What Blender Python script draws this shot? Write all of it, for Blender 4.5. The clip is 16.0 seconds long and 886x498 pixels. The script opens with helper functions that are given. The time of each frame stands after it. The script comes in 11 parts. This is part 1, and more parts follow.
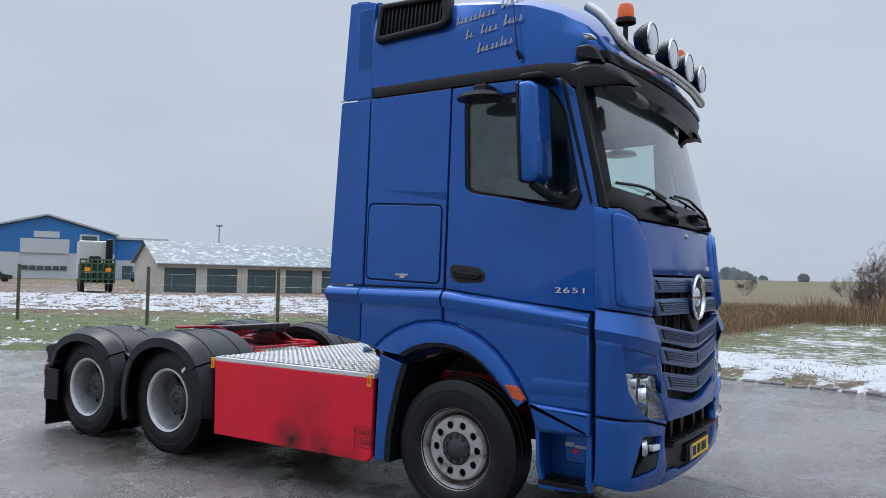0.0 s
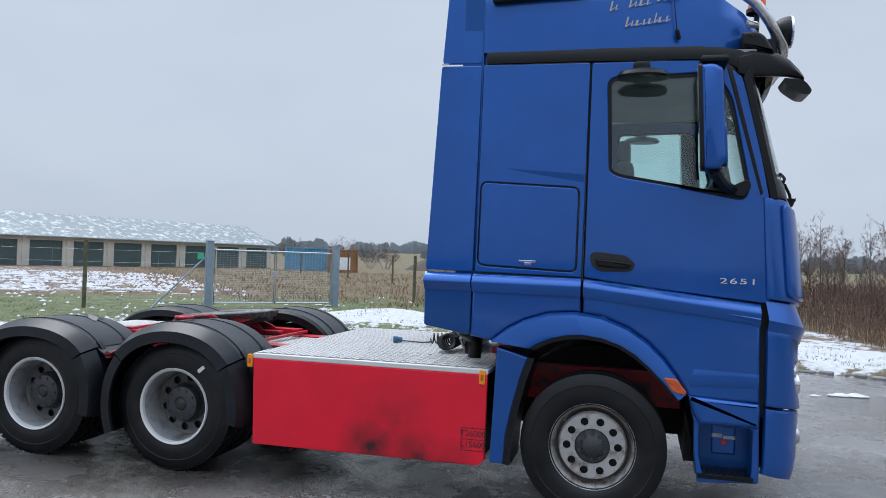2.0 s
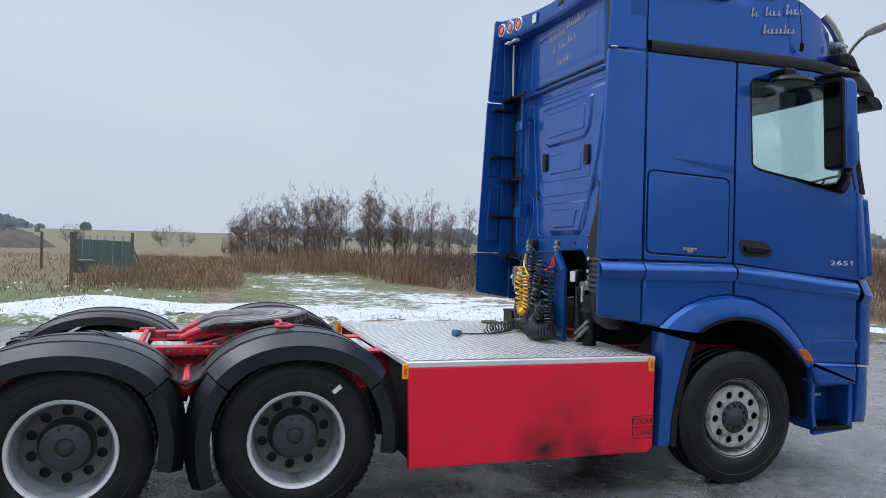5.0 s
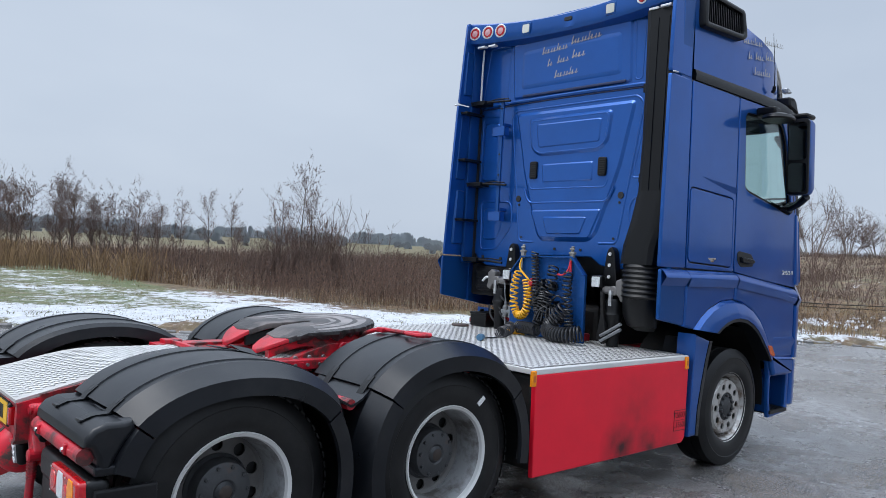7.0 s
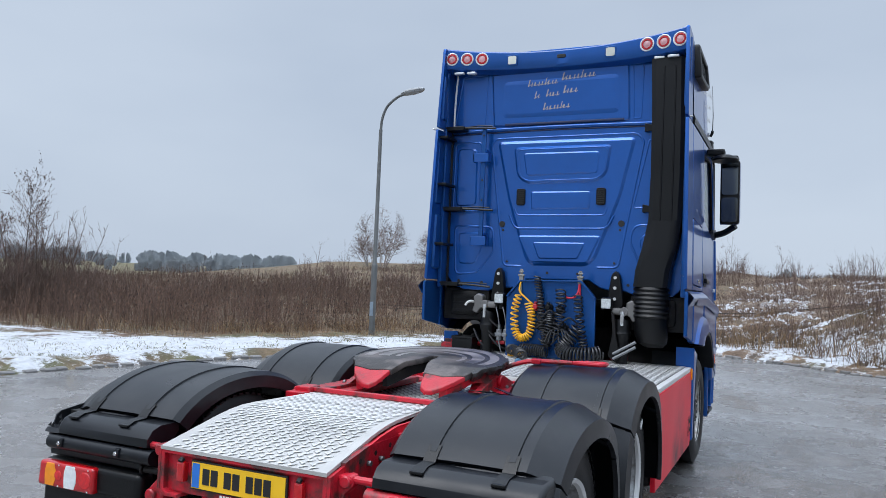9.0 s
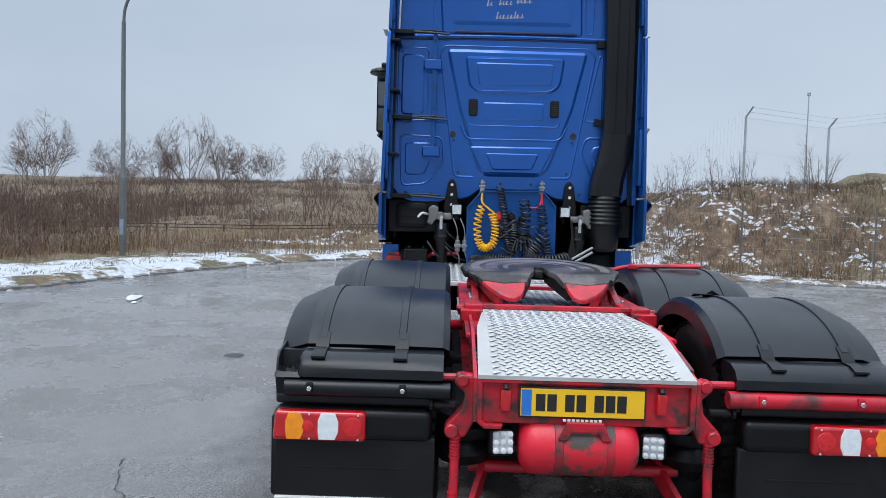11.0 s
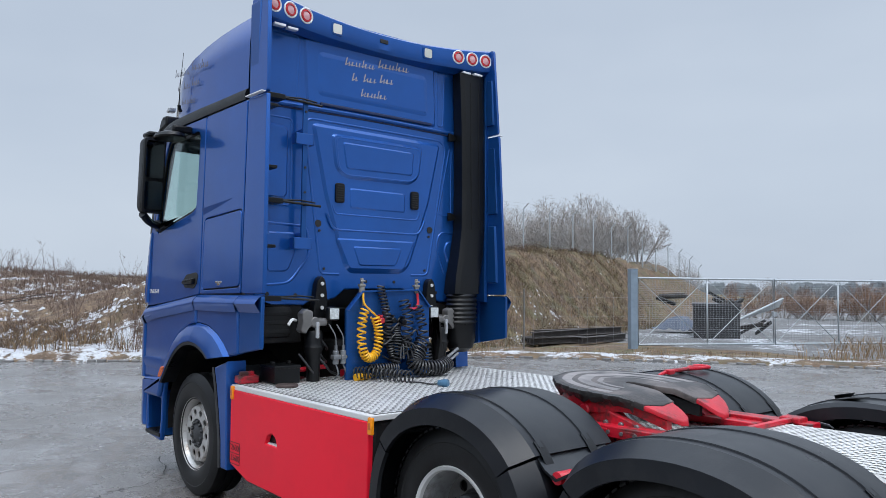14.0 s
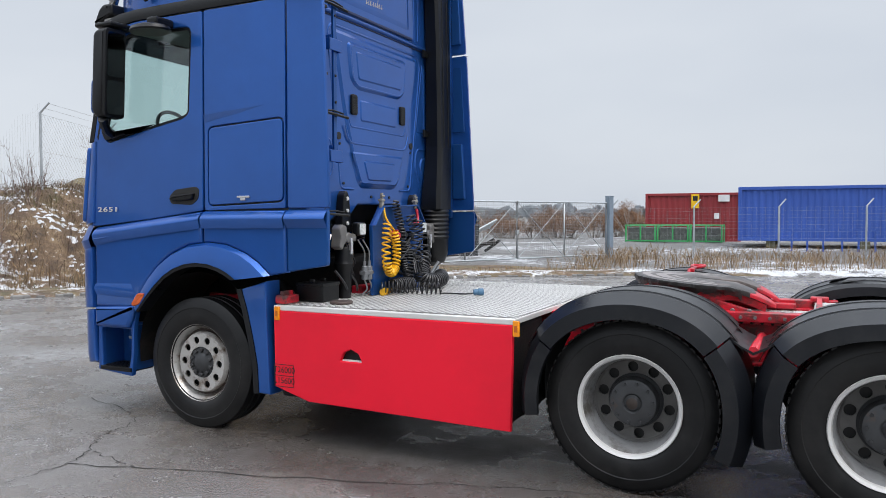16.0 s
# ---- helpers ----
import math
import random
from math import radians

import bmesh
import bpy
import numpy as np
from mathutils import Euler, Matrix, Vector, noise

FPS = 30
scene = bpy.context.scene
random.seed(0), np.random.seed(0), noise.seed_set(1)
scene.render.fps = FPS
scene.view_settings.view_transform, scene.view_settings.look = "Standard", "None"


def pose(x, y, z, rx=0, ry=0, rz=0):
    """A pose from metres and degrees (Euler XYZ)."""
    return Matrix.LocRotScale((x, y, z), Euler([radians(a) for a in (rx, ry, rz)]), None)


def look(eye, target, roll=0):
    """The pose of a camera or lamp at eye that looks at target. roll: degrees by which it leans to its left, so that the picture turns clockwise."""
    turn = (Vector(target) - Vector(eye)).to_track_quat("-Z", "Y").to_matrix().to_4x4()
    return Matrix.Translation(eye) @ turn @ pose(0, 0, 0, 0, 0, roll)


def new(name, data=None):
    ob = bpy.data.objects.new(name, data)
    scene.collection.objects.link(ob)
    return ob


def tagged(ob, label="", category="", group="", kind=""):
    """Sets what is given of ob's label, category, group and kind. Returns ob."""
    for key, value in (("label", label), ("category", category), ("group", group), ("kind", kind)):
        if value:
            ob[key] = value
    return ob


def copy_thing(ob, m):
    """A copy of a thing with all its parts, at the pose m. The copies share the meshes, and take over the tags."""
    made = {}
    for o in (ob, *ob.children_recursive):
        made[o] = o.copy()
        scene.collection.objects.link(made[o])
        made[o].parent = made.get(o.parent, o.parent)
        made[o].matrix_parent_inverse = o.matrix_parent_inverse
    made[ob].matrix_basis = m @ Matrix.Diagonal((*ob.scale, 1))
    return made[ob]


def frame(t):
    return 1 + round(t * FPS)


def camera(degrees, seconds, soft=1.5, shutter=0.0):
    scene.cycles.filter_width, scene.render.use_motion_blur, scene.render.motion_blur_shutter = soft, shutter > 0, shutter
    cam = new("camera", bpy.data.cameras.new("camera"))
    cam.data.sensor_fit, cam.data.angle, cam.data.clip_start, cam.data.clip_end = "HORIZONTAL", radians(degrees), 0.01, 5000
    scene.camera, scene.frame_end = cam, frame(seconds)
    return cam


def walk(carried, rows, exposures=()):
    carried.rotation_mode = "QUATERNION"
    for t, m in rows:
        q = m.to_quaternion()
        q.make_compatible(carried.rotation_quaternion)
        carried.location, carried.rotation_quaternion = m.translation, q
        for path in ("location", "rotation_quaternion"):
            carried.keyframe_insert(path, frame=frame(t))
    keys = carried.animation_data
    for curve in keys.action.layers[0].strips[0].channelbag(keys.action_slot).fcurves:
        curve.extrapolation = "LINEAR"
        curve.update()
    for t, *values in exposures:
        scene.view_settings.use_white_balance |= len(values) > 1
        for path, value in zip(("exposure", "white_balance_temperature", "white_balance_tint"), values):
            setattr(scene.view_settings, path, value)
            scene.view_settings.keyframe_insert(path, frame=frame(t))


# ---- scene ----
cam = camera(60.1, 16.0, soft=0.6)
METRES, EYE, TILT, LEAN, TURN = 22.4, 1.768, 2.1, -1.2, 33.2
ROWS = [
    (0.0, 0.0, 0.0, 0.0, -0.0, 0.0, -0.0),
    (0.5, -0.0301, 0.0067, 0.0, -4.97, -0.64, -0.45),
    (1.0, -0.0607, 0.0157, 0.0006, -9.63, -1.22, -0.77),
    (1.5, -0.0891, 0.0291, 0.0008, -14.15, -1.56, -1.22),
    (2.0, -0.1175, 0.0435, 0.0016, -18.74, -1.72, -1.55),
    (2.5, -0.1451, 0.0618, 0.0017, -23.92, -1.82, -1.83),
    (3.0, -0.1727, 0.0789, 0.0025, -29.08, -1.85, -1.83),
    (3.5, -0.1977, 0.098, 0.002, -34.36, -2.02, -1.65),
    (4.0, -0.2223, 0.1182, 0.0013, -39.69, -2.27, -1.59),
    (4.5, -0.2421, 0.1422, 0.001, -45.12, -2.57, -1.78),
    (7.0, -0.3124, 0.2868, -0.0063, -74.89, -1.5, -4.89),
    (7.5, -0.3188, 0.3186, -0.0068, -80.97, -0.76, -4.91),
    (8.0, -0.3225, 0.3512, -0.0083, -86.96, 0.17, -4.68),
    (10.5, -0.2821, 0.5032, -0.0198, -115.9, -0.62, -4.41),
    (11.0, -0.2665, 0.5276, -0.0227, -122.76, -3.11, -4.05),
    (11.5, -0.2449, 0.5476, -0.0263, -130.88, -5.68, -4.03),
    (12.0, -0.2211, 0.5627, -0.0261, -140.97, -6.03, -5.12),
    (12.5, -0.1947, 0.5739, -0.0251, -148.75, -3.46, -4.9),
    (13.0, -0.1672, 0.5815, -0.0223, -154.61, 0.28, -4.18),
    (13.5, -0.1371, 0.5889, -0.0213, -159.28, 3.4, -3.2),
    (14.0, -0.1077, 0.5974, -0.0215, -163.52, 4.8, -2.29),
    (14.5, -0.0751, 0.6023, -0.0231, -168.5, 4.48, -1.8),
    (15.0, -0.045, 0.6061, -0.0251, -174.33, 3.07, -1.6),
    (15.5, -0.0161, 0.6101, -0.0277, -180.8, 1.27, -1.32),
    (16.0, 0.0125, 0.6153, -0.0293, -186.98, -0.12, -0.77),
]
EXPOSURES = [(0.0, -0.03, 6100, 10), (1.5, 0.07, 6050, 10), (4.5, 0.11, 6050, 10), (8.0, 0.09, 6000, 10), (11.0, 0.05, 5950, 8), (12.2, 0.27, 6800, 8), (13.2, 0.14, 6250, 9), (14.5, 0.05, 6050, 10), (15.2, 0.06, 6150, 11), (16.0, 0.27, 6600, 11)]
walk(cam, [(t, pose(3.018, -6.035, EYE, TILT, LEAN, TURN) @ pose(METRES * x, METRES * y, METRES * z, 90 + pitch, roll, yaw)) for t, x, y, z, yaw, pitch, roll in ROWS], EXPOSURES)


# ---- world and light: an overcast winter day ----
world = bpy.data.worlds.new("overcast_sky")
scene.world = world
world.use_nodes = True
wn, wl = world.node_tree.nodes, world.node_tree.links
wn.clear()
w_out = wn.new("ShaderNodeOutputWorld")
w_bg = wn.new("ShaderNodeBackground")
w_sky = wn.new("ShaderNodeTexSky")
w_sky.sky_type = "NISHITA"
w_sky.sun_disc = False
w_sky.sun_elevation, w_sky.sun_rotation = radians(61), radians(299)
w_sky.air_density, w_sky.dust_density, w_sky.ozone_density = 1.0, 4.0, 1.0
w_scale = wn.new("ShaderNodeMix")
w_scale.data_type, w_scale.blend_type = "RGBA", "MULTIPLY"
w_scale.inputs[0].default_value = 1.0
w_scale.inputs[7].default_value = (0.1, 0.1, 0.1, 1)
w_geo = wn.new("ShaderNodeTexCoord")
w_map = wn.new("ShaderNodeMapping")
w_map.inputs["Scale"].default_value = (1.0, 1.0, 2.6)
w_noise = wn.new("ShaderNodeTexNoise")
w_noise.inputs["Scale"].default_value, w_noise.inputs["Detail"].default_value = 1.6, 4.0
w_ramp = wn.new("ShaderNodeValToRGB")
w_ramp.color_ramp.elements[0].position, w_ramp.color_ramp.elements[0].color = 0.3, (0.50, 0.555, 0.63, 1)
w_ramp.color_ramp.elements[1].position, w_ramp.color_ramp.elements[1].color = 0.7, (0.60, 0.65, 0.71, 1)
w_mix = wn.new("ShaderNodeMix")
w_mix.data_type = "RGBA"
w_mix.inputs[0].default_value = 0.93
wl.new(w_sky.outputs[0], w_scale.inputs[6])
wl.new(w_geo.outputs["Generated"], w_map.inputs[0])
wl.new(w_map.outputs[0], w_noise.inputs["Vector"])
wl.new(w_noise.outputs[0], w_ramp.inputs[0])
wl.new(w_scale.outputs[2], w_mix.inputs[6])
wl.new(w_ramp.outputs[0], w_mix.inputs[7])
# an overcast sky is about three times as bright overhead as at the horizon
w_sep = wn.new("ShaderNodeSeparateXYZ")
w_up = wn.new("ShaderNodeMapRange")
w_up.inputs["From Min"].default_value, w_up.inputs["From Max"].default_value = 0.36, 1.0
w_up.inputs["To Min"].default_value, w_up.inputs["To Max"].default_value = 1.0, 3.8
w_zen = wn.new("ShaderNodeVectorMath")
w_zen.operation = "SCALE"
wl.new(w_geo.outputs["Generated"], w_sep.inputs[0])
wl.new(w_sep.outputs[2], w_up.inputs[0])
wl.new(w_mix.outputs[2], w_zen.inputs[0])
wl.new(w_up.outputs[0], w_zen.inputs["Scale"])
wl.new(w_zen.outputs[0], w_bg.inputs[0])
wl.new(w_bg.outputs[0], w_out.inputs[0])
w_bg.inputs[1].default_value = 1.0

sun = new("sun", bpy.data.lights.new("sun", "SUN"))
sun.data.energy, sun.data.angle, sun.data.color = 1.5, radians(35), (1.0, 0.96, 0.91)
sun.matrix_world = look((-9, 5, 19), (0, 0, 0))


# ---- materials ----
def mat(name, base, rough=0.5, metal=0.0, var=0.12, scale=3.0, bump=0.0, bscale=60.0, second=None, amount=0.4,
        sscale=2.0, coat=0.0, spec=0.5, hard=0.12, rvar=0.1, sheen_random=0.0, detail=6.0, coat_rough=0.08, edge=None):
    """A surface with a base colour that varies broadly and finely, patches of a second colour, and fine relief."""
    m = bpy.data.materials.new(name)
    m.use_nodes = True
    n, l = m.node_tree.nodes, m.node_tree.links
    b = n["Principled BSDF"]
    co = n.new("ShaderNodeTexCoord")
    big = n.new("ShaderNodeTexNoise")
    big.inputs["Scale"].default_value, big.inputs["Detail"].default_value = scale, detail
    l.new(co.outputs["Object"], big.inputs["Vector"])
    lo, hi = [max(0, c * (1 - var)) for c in base], [min(1, c * (1 + var)) for c in base]
    ramp = n.new("ShaderNodeValToRGB")
    ramp.color_ramp.elements[0].position, ramp.color_ramp.elements[0].color = 0.3, (*lo, 1)
    ramp.color_ramp.elements[1].position, ramp.color_ramp.elements[1].color = 0.7, (*hi, 1)
    l.new(big.outputs[0], ramp.inputs[0])
    colour = ramp.outputs[0]
    if second:
        pat = n.new("ShaderNodeTexNoise")
        pat.inputs["Scale"].default_value, pat.inputs["Detail"].default_value = sscale, 8.0
        pat.inputs["Roughness"].default_value = 0.65
        l.new(co.outputs["Object"], pat.inputs["Vector"])
        lim = n.new("ShaderNodeMapRange")
        lim.inputs["From Min"].default_value, lim.inputs["From Max"].default_value = 1 - amount - hard, 1 - amount + hard
        l.new(pat.outputs[0], lim.inputs[0])
        mix = n.new("ShaderNodeMix")
        mix.data_type = "RGBA"
        mix.inputs[7].default_value = (*second, 1)
        l.new(lim.outputs[0], mix.inputs[0])
        l.new(colour, mix.inputs[6])
        colour = mix.outputs[2]
    if sheen_random:
        info = n.new("ShaderNodeObjectInfo")
        hsv = n.new("ShaderNodeHueSaturation")
        mr = n.new("ShaderNodeMapRange")
        mr.inputs["To Min"].default_value, mr.inputs["To Max"].default_value = 1 - sheen_random, 1 + sheen_random
        l.new(info.outputs["Random"], mr.inputs[0])
        l.new(mr.outputs[0], hsv.inputs["Value"])
        l.new(colour, hsv.inputs["Color"])
        colour = hsv.outputs[0]
    l.new(colour, b.inputs["Base Color"])
    rr = n.new("ShaderNodeMapRange")
    rr.inputs["To Min"].default_value, rr.inputs["To Max"].default_value = max(0.02, rough - rvar), min(1, rough + rvar)
    l.new(big.outputs[0], rr.inputs[0])
    l.new(rr.outputs[0], b.inputs["Roughness"])
    b.inputs["Metallic"].default_value = metal
    b.inputs["Coat Weight"].default_value = coat
    b.inputs["Coat Roughness"].default_value = coat_rough
    b.inputs["Specular IOR Level"].default_value = spec
    if edge:
        b.inputs["Specular Tint"].default_value = (*edge, 1)
    if bump:
        fine = n.new("ShaderNodeTexNoise")
        fine.inputs["Scale"].default_value, fine.inputs["Detail"].default_value = bscale, 5.0
        l.new(co.outputs["Object"], fine.inputs["Vector"])
        bp = n.new("ShaderNodeBump")
        bp.inputs["Strength"].default_value, bp.inputs["Distance"].default_value = bump, 0.01
        l.new(fine.outputs[0], bp.inputs["Height"])
        l.new(bp.outputs[0], b.inputs["Normal"])
    return m


def glass(name, tint, gloss=1.0):
    m = bpy.data.materials.new(name)
    m.use_nodes = True
    n, l = m.node_tree.nodes, m.node_tree.links
    n.remove(n["Principled BSDF"])
    tr, gl, mx, fr = (n.new(k) for k in ("ShaderNodeBsdfTransparent", "ShaderNodeBsdfGlossy", "ShaderNodeMixShader", "ShaderNodeLayerWeight"))
    tr.inputs[0].default_value = (*tint, 1)
    gl.inputs["Roughness"].default_value = 0.02
    fr.inputs[0].default_value = 0.5
    pw, mr = n.new("ShaderNodeMath"), n.new("ShaderNodeMapRange")
    pw.operation = "POWER"
    pw.inputs[1].default_value = 4.0
    mr.inputs["To Min"].default_value, mr.inputs["To Max"].default_value = 0.07 * gloss, 0.55 * gloss
    l.new(fr.outputs["Facing"], pw.inputs[0])
    l.new(pw.outputs[0], mr.inputs[0])
    l.new(mr.outputs[0], mx.inputs[0])
    l.new(tr.outputs[0], mx.inputs[1])
    l.new(gl.outputs[0], mx.inputs[2])
    l.new(mx.outputs[0], n["Material Output"].inputs[0])
    return m


BLUE = mat("blue_metallic_paint", (0.016, 0.096, 0.375), 0.31, 0.50, 0.06, 0.8, 0.02, 300, coat=0.70, second=(0.014, 0.079, 0.305), amount=0.40, sscale=2.3, hard=0.25, coat_rough=0.06, edge=(0.22, 0.27, 0.42))
# darker copy of the cab blue, with shade put into the colour
BLUE_SHADED = mat("blue_paint_shaded", (0.013, 0.074, 0.262), 0.33, 0.45, 0.08, 1.0, 0.02, 300, coat=0.4, edge=(0.22, 0.27, 0.42))
BLUE_GREY = mat("blue_grey_grille_paint", (0.055, 0.092, 0.21), 0.35, 0.4, 0.1, 4, coat=0.3)
RED = mat("red_gloss_panel_paint", (0.80, 0.010, 0.032), 0.40, 0.0, 0.05, 0.7, 0.03, 90, second=(0.60, 0.010, 0.028), amount=0.33, sscale=1.1, hard=0.25, coat=0.04, spec=0.3)
RED_FRAME = mat("red_chassis_paint_worn", (0.50, 0.009, 0.024), 0.38, 0.0, 0.20, 3, 0.15, 60, second=(0.070, 0.026, 0.024), amount=0.45, sscale=6, hard=0.07)
RED_TIP = mat("greasy_red_paint", (0.44, 0.010, 0.022), 0.40, 0.0, 0.25, 6, 0.2, 60, second=(0.06, 0.026, 0.024), amount=0.38, sscale=8, hard=0.10)
# dark blue that stands for the shade in the roof seam and slot
SEAM_SHADE = mat("dark_blue_seam_shade", (0.004, 0.016, 0.070), 0.5, 0.0, 0.15, 6)
STEEL_BOLT = mat("dull_steel_fitting", (0.20, 0.20, 0.20), 0.4, 0.6, 0.2, 12)
BLACK = mat("black_plastic", (0.0036, 0.0039, 0.0046), 0.38, 0.0, 0.2, 3, 0.12, 150, spec=0.3)
GUARD = mat("black_mudguard_plastic", (0.0054, 0.0064, 0.0088), 0.34, 0.0, 0.3, 2.5, 0.035, 120, second=(0.016, 0.0165, 0.018), amount=0.40, sscale=4.0, hard=0.12, spec=0.34, rvar=0.20)
RUBBER = mat("tyre_rubber", (0.0048, 0.0049, 0.0055), 0.46, 0.0, 0.3, 6, 0.06, 60, second=(0.018, 0.0175, 0.017), amount=0.38, sscale=3, hard=0.15, spec=0.34)
UNDER = mat("dark_oily_metal", (0.009, 0.009, 0.0095), 0.6, 0.2, 0.3, 5, 0.2, 50, second=(0.030, 0.024, 0.021), amount=0.35, sscale=6, spec=0.3)
STEEL = mat("weathered_steel_tube", (0.42, 0.41, 0.40), 0.28, 1.0, 0.15, 6, second=(0.20, 0.17, 0.15), amount=0.36, sscale=7)
RIM_FRONT = mat("silver_rim_rusty_edge", (0.50, 0.49, 0.47), 0.32, 0.5, 0.15, 4, 0.1, 80, second=(0.13, 0.085, 0.055), amount=0.43, sscale=8, hard=0.08)
RIM_REAR = mat("light_grey_rim_paint", (0.36, 0.365, 0.37), 0.38, 0.4, 0.12, 3, 0.05, 80, second=(0.13, 0.118, 0.108), amount=0.44, sscale=6, hard=0.10)
HUB_DARK = mat("dark_grey_hub_cast", (0.055, 0.057, 0.06), 0.5, 0.4, 0.2, 8, 0.2, 60, second=(0.14, 0.075, 0.04), amount=0.24, sscale=9)
ALU_GAP = mat("dark_aluminium_between_the_pads", (0.17, 0.165, 0.16), 0.5, 0.1, 0.2, 3, 0.1, 120)
ALU_MID = mat("grey_aluminium_between_the_pads", (0.43, 0.42, 0.40), 0.45, 0.1, 0.15, 3, 0.1, 120)
ALU_EDGE = mat("aluminium_edge", (0.64, 0.635, 0.62), 0.40, 0.2, 0.06, 3, second=(0.62, 0.61, 0.60), amount=0.34, sscale=2.5, hard=0.2)
RIM_RUST = mat("rusty_rim_edge", (0.055, 0.042, 0.036), 0.55, 0.4, 0.3, 8, 0.2, 60, second=(0.30, 0.28, 0.26), amount=0.36, sscale=9, hard=0.05)
DISH = mat("dirty_grey_rim_dish", (0.125, 0.12, 0.115), 0.6, 0.2, 0.3, 5, 0.2, 60, second=(0.19, 0.19, 0.185), amount=0.36, sscale=5, hard=0.06)
GREASE = mat("greased_cast_iron", (0.040, 0.034, 0.032), 0.40, 0.4, 0.3, 3, 0.2, 30, second=(0.13, 0.108, 0.10), amount=0.46, sscale=3.0, hard=0.06)
AMBER = mat("amber_lens", (0.85, 0.28, 0.01), 0.2, var=0.1, scale=30)
RED_LENS = mat("red_lens", (0.46, 0.006, 0.010), 0.15, var=0.15, scale=25, coat=0.6)
RED_BRIGHT = mat("red_lens_centre", (0.60, 0.010, 0.014), 0.15, var=0.2, scale=60, coat=0.6)
LENS_FACE = mat("lamp_inside_silver", (0.55, 0.56, 0.57), 0.2, 0.7, 0.2, 30)
RED_TANK = mat("red_tank_paint_flaked", (0.60, 0.012, 0.03), 0.4, 0.0, 0.12, 3, 0.15, 60, second=(0.085, 0.06, 0.05), amount=0.42, sscale=4.5, hard=0.03)
WHITE_LENS = mat("clear_lens", (0.72, 0.74, 0.75), 0.15, var=0.1, scale=40, coat=0.5)
LAMP_FACE = mat("led_lamp_face", (0.50, 0.53, 0.53), 0.2, var=0.25, scale=60)
CHROME = mat("chrome", (0.72, 0.72, 0.74), 0.10, 1.0, 0.05, 8)
YELLOW = mat("yellow_number_plate", (0.85, 0.50, 0.01), 0.4, var=0.04)
YELLOW_HOSE = mat("yellow_hose", (0.80, 0.42, 0.01), 0.42, var=0.1, scale=20)
BLACK_HOSE = mat("black_hose", (0.016, 0.016, 0.018), 0.42, var=0.2, scale=20)
RED_HOSE = mat("red_hose", (0.55, 0.02, 0.04), 0.45)
# for print and small black parts, and painted shade inside gaps and holes
PLAIN_BLACK = mat("plain_black", (0.012, 0.012, 0.012), 0.6)
SILVER_INK = mat("silver_beige_lettering", (0.36, 0.345, 0.32), 0.4, 0.2)
WHITE_INK = mat("white_lettering", (0.75, 0.75, 0.74), 0.5)
EU_BLUE = mat("plate_blue", (0.03, 0.16, 0.55), 0.4)
CAB_GLASS = glass("cab_glass_green_tint", (0.84, 0.94, 0.925))
SCREEN_GLASS = glass("windscreen_glass_green_tint", (0.84, 0.94, 0.925), 2.4)
MIRROR = mat("mirror_glass", (0.15, 0.165, 0.17), 0.04, 1.0, 0.02)
INTERIOR = mat("grey_cab_interior", (0.11, 0.112, 0.115), 0.75, var=0.2, scale=5)
LENS_GLASS = glass("headlamp_glass", (0.95, 0.96, 0.97))


def sooty_panel():
    """The red panel paint with the soot that the exhaust has left low on one panel."""
    m = mat("red_gloss_panel_paint", (0.76, 0.010, 0.032), 0.40, 0.0, 0.06, 0.7, 0.03, 90, second=(0.60, 0.010, 0.028), amount=0.36, sscale=1.6, hard=0.25, coat=0.06, spec=0.35)
    n, l = m.node_tree.nodes, m.node_tree.links
    b = n["Principled BSDF"]
    old = b.inputs["Base Color"].links[0].from_socket
    co = n.new("ShaderNodeTexCoord")
    total = None
    for x, z, r, dense in ((-1.62, 0.36, 0.28, 0.85), (-1.28, 0.33, 0.26, 0.8), (-1.0, 0.30, 0.2, 0.5), (-1.45, 0.55, 0.38, 0.35)):
        mp = n.new("ShaderNodeMapping")
        mp.inputs["Location"].default_value = (-x / r, 0, -z / r)
        mp.inputs["Scale"].default_value = (1 / r, 0, 1 / r)
        g = n.new("ShaderNodeTexGradient")
        g.gradient_type = "SPHERICAL"
        k = n.new("ShaderNodeMath")
        k.operation = "MULTIPLY"
        k.inputs[1].default_value = dense
        l.new(co.outputs["Object"], mp.inputs[0])
        l.new(mp.outputs[0], g.inputs[0])
        l.new(g.outputs[1], k.inputs[0])
        if total is None:
            total = k.outputs[0]
        else:
            mx = n.new("ShaderNodeMath")
            mx.operation = "MAXIMUM"
            l.new(total, mx.inputs[0])
            l.new(k.outputs[0], mx.inputs[1])
            total = mx.outputs[0]
    nz = n.new("ShaderNodeTexNoise")
    nz.inputs["Scale"].default_value, nz.inputs["Detail"].default_value = 9.0, 7.0
    l.new(co.outputs["Object"], nz.inputs["Vector"])
    amt = n.new("ShaderNodeMath")
    amt.operation = "MULTIPLY"
    l.new(total, amt.inputs[0])
    l.new(nz.outputs[0], amt.inputs[1])
    up = n.new("ShaderNodeMath")
    up.operation, up.use_clamp = "MULTIPLY", True
    up.inputs[1].default_value = 2.0
    l.new(amt.outputs[0], up.inputs[0])
    mix = n.new("ShaderNodeMix")
    mix.data_type = "RGBA"
    mix.inputs[7].default_value = (0.05, 0.012, 0.014, 1)
    l.new(up.outputs[0], mix.inputs[0])
    l.new(old, mix.inputs[6])
    l.new(mix.outputs[2], b.inputs["Base Color"])
    return m


RED_SOOT = sooty_panel()


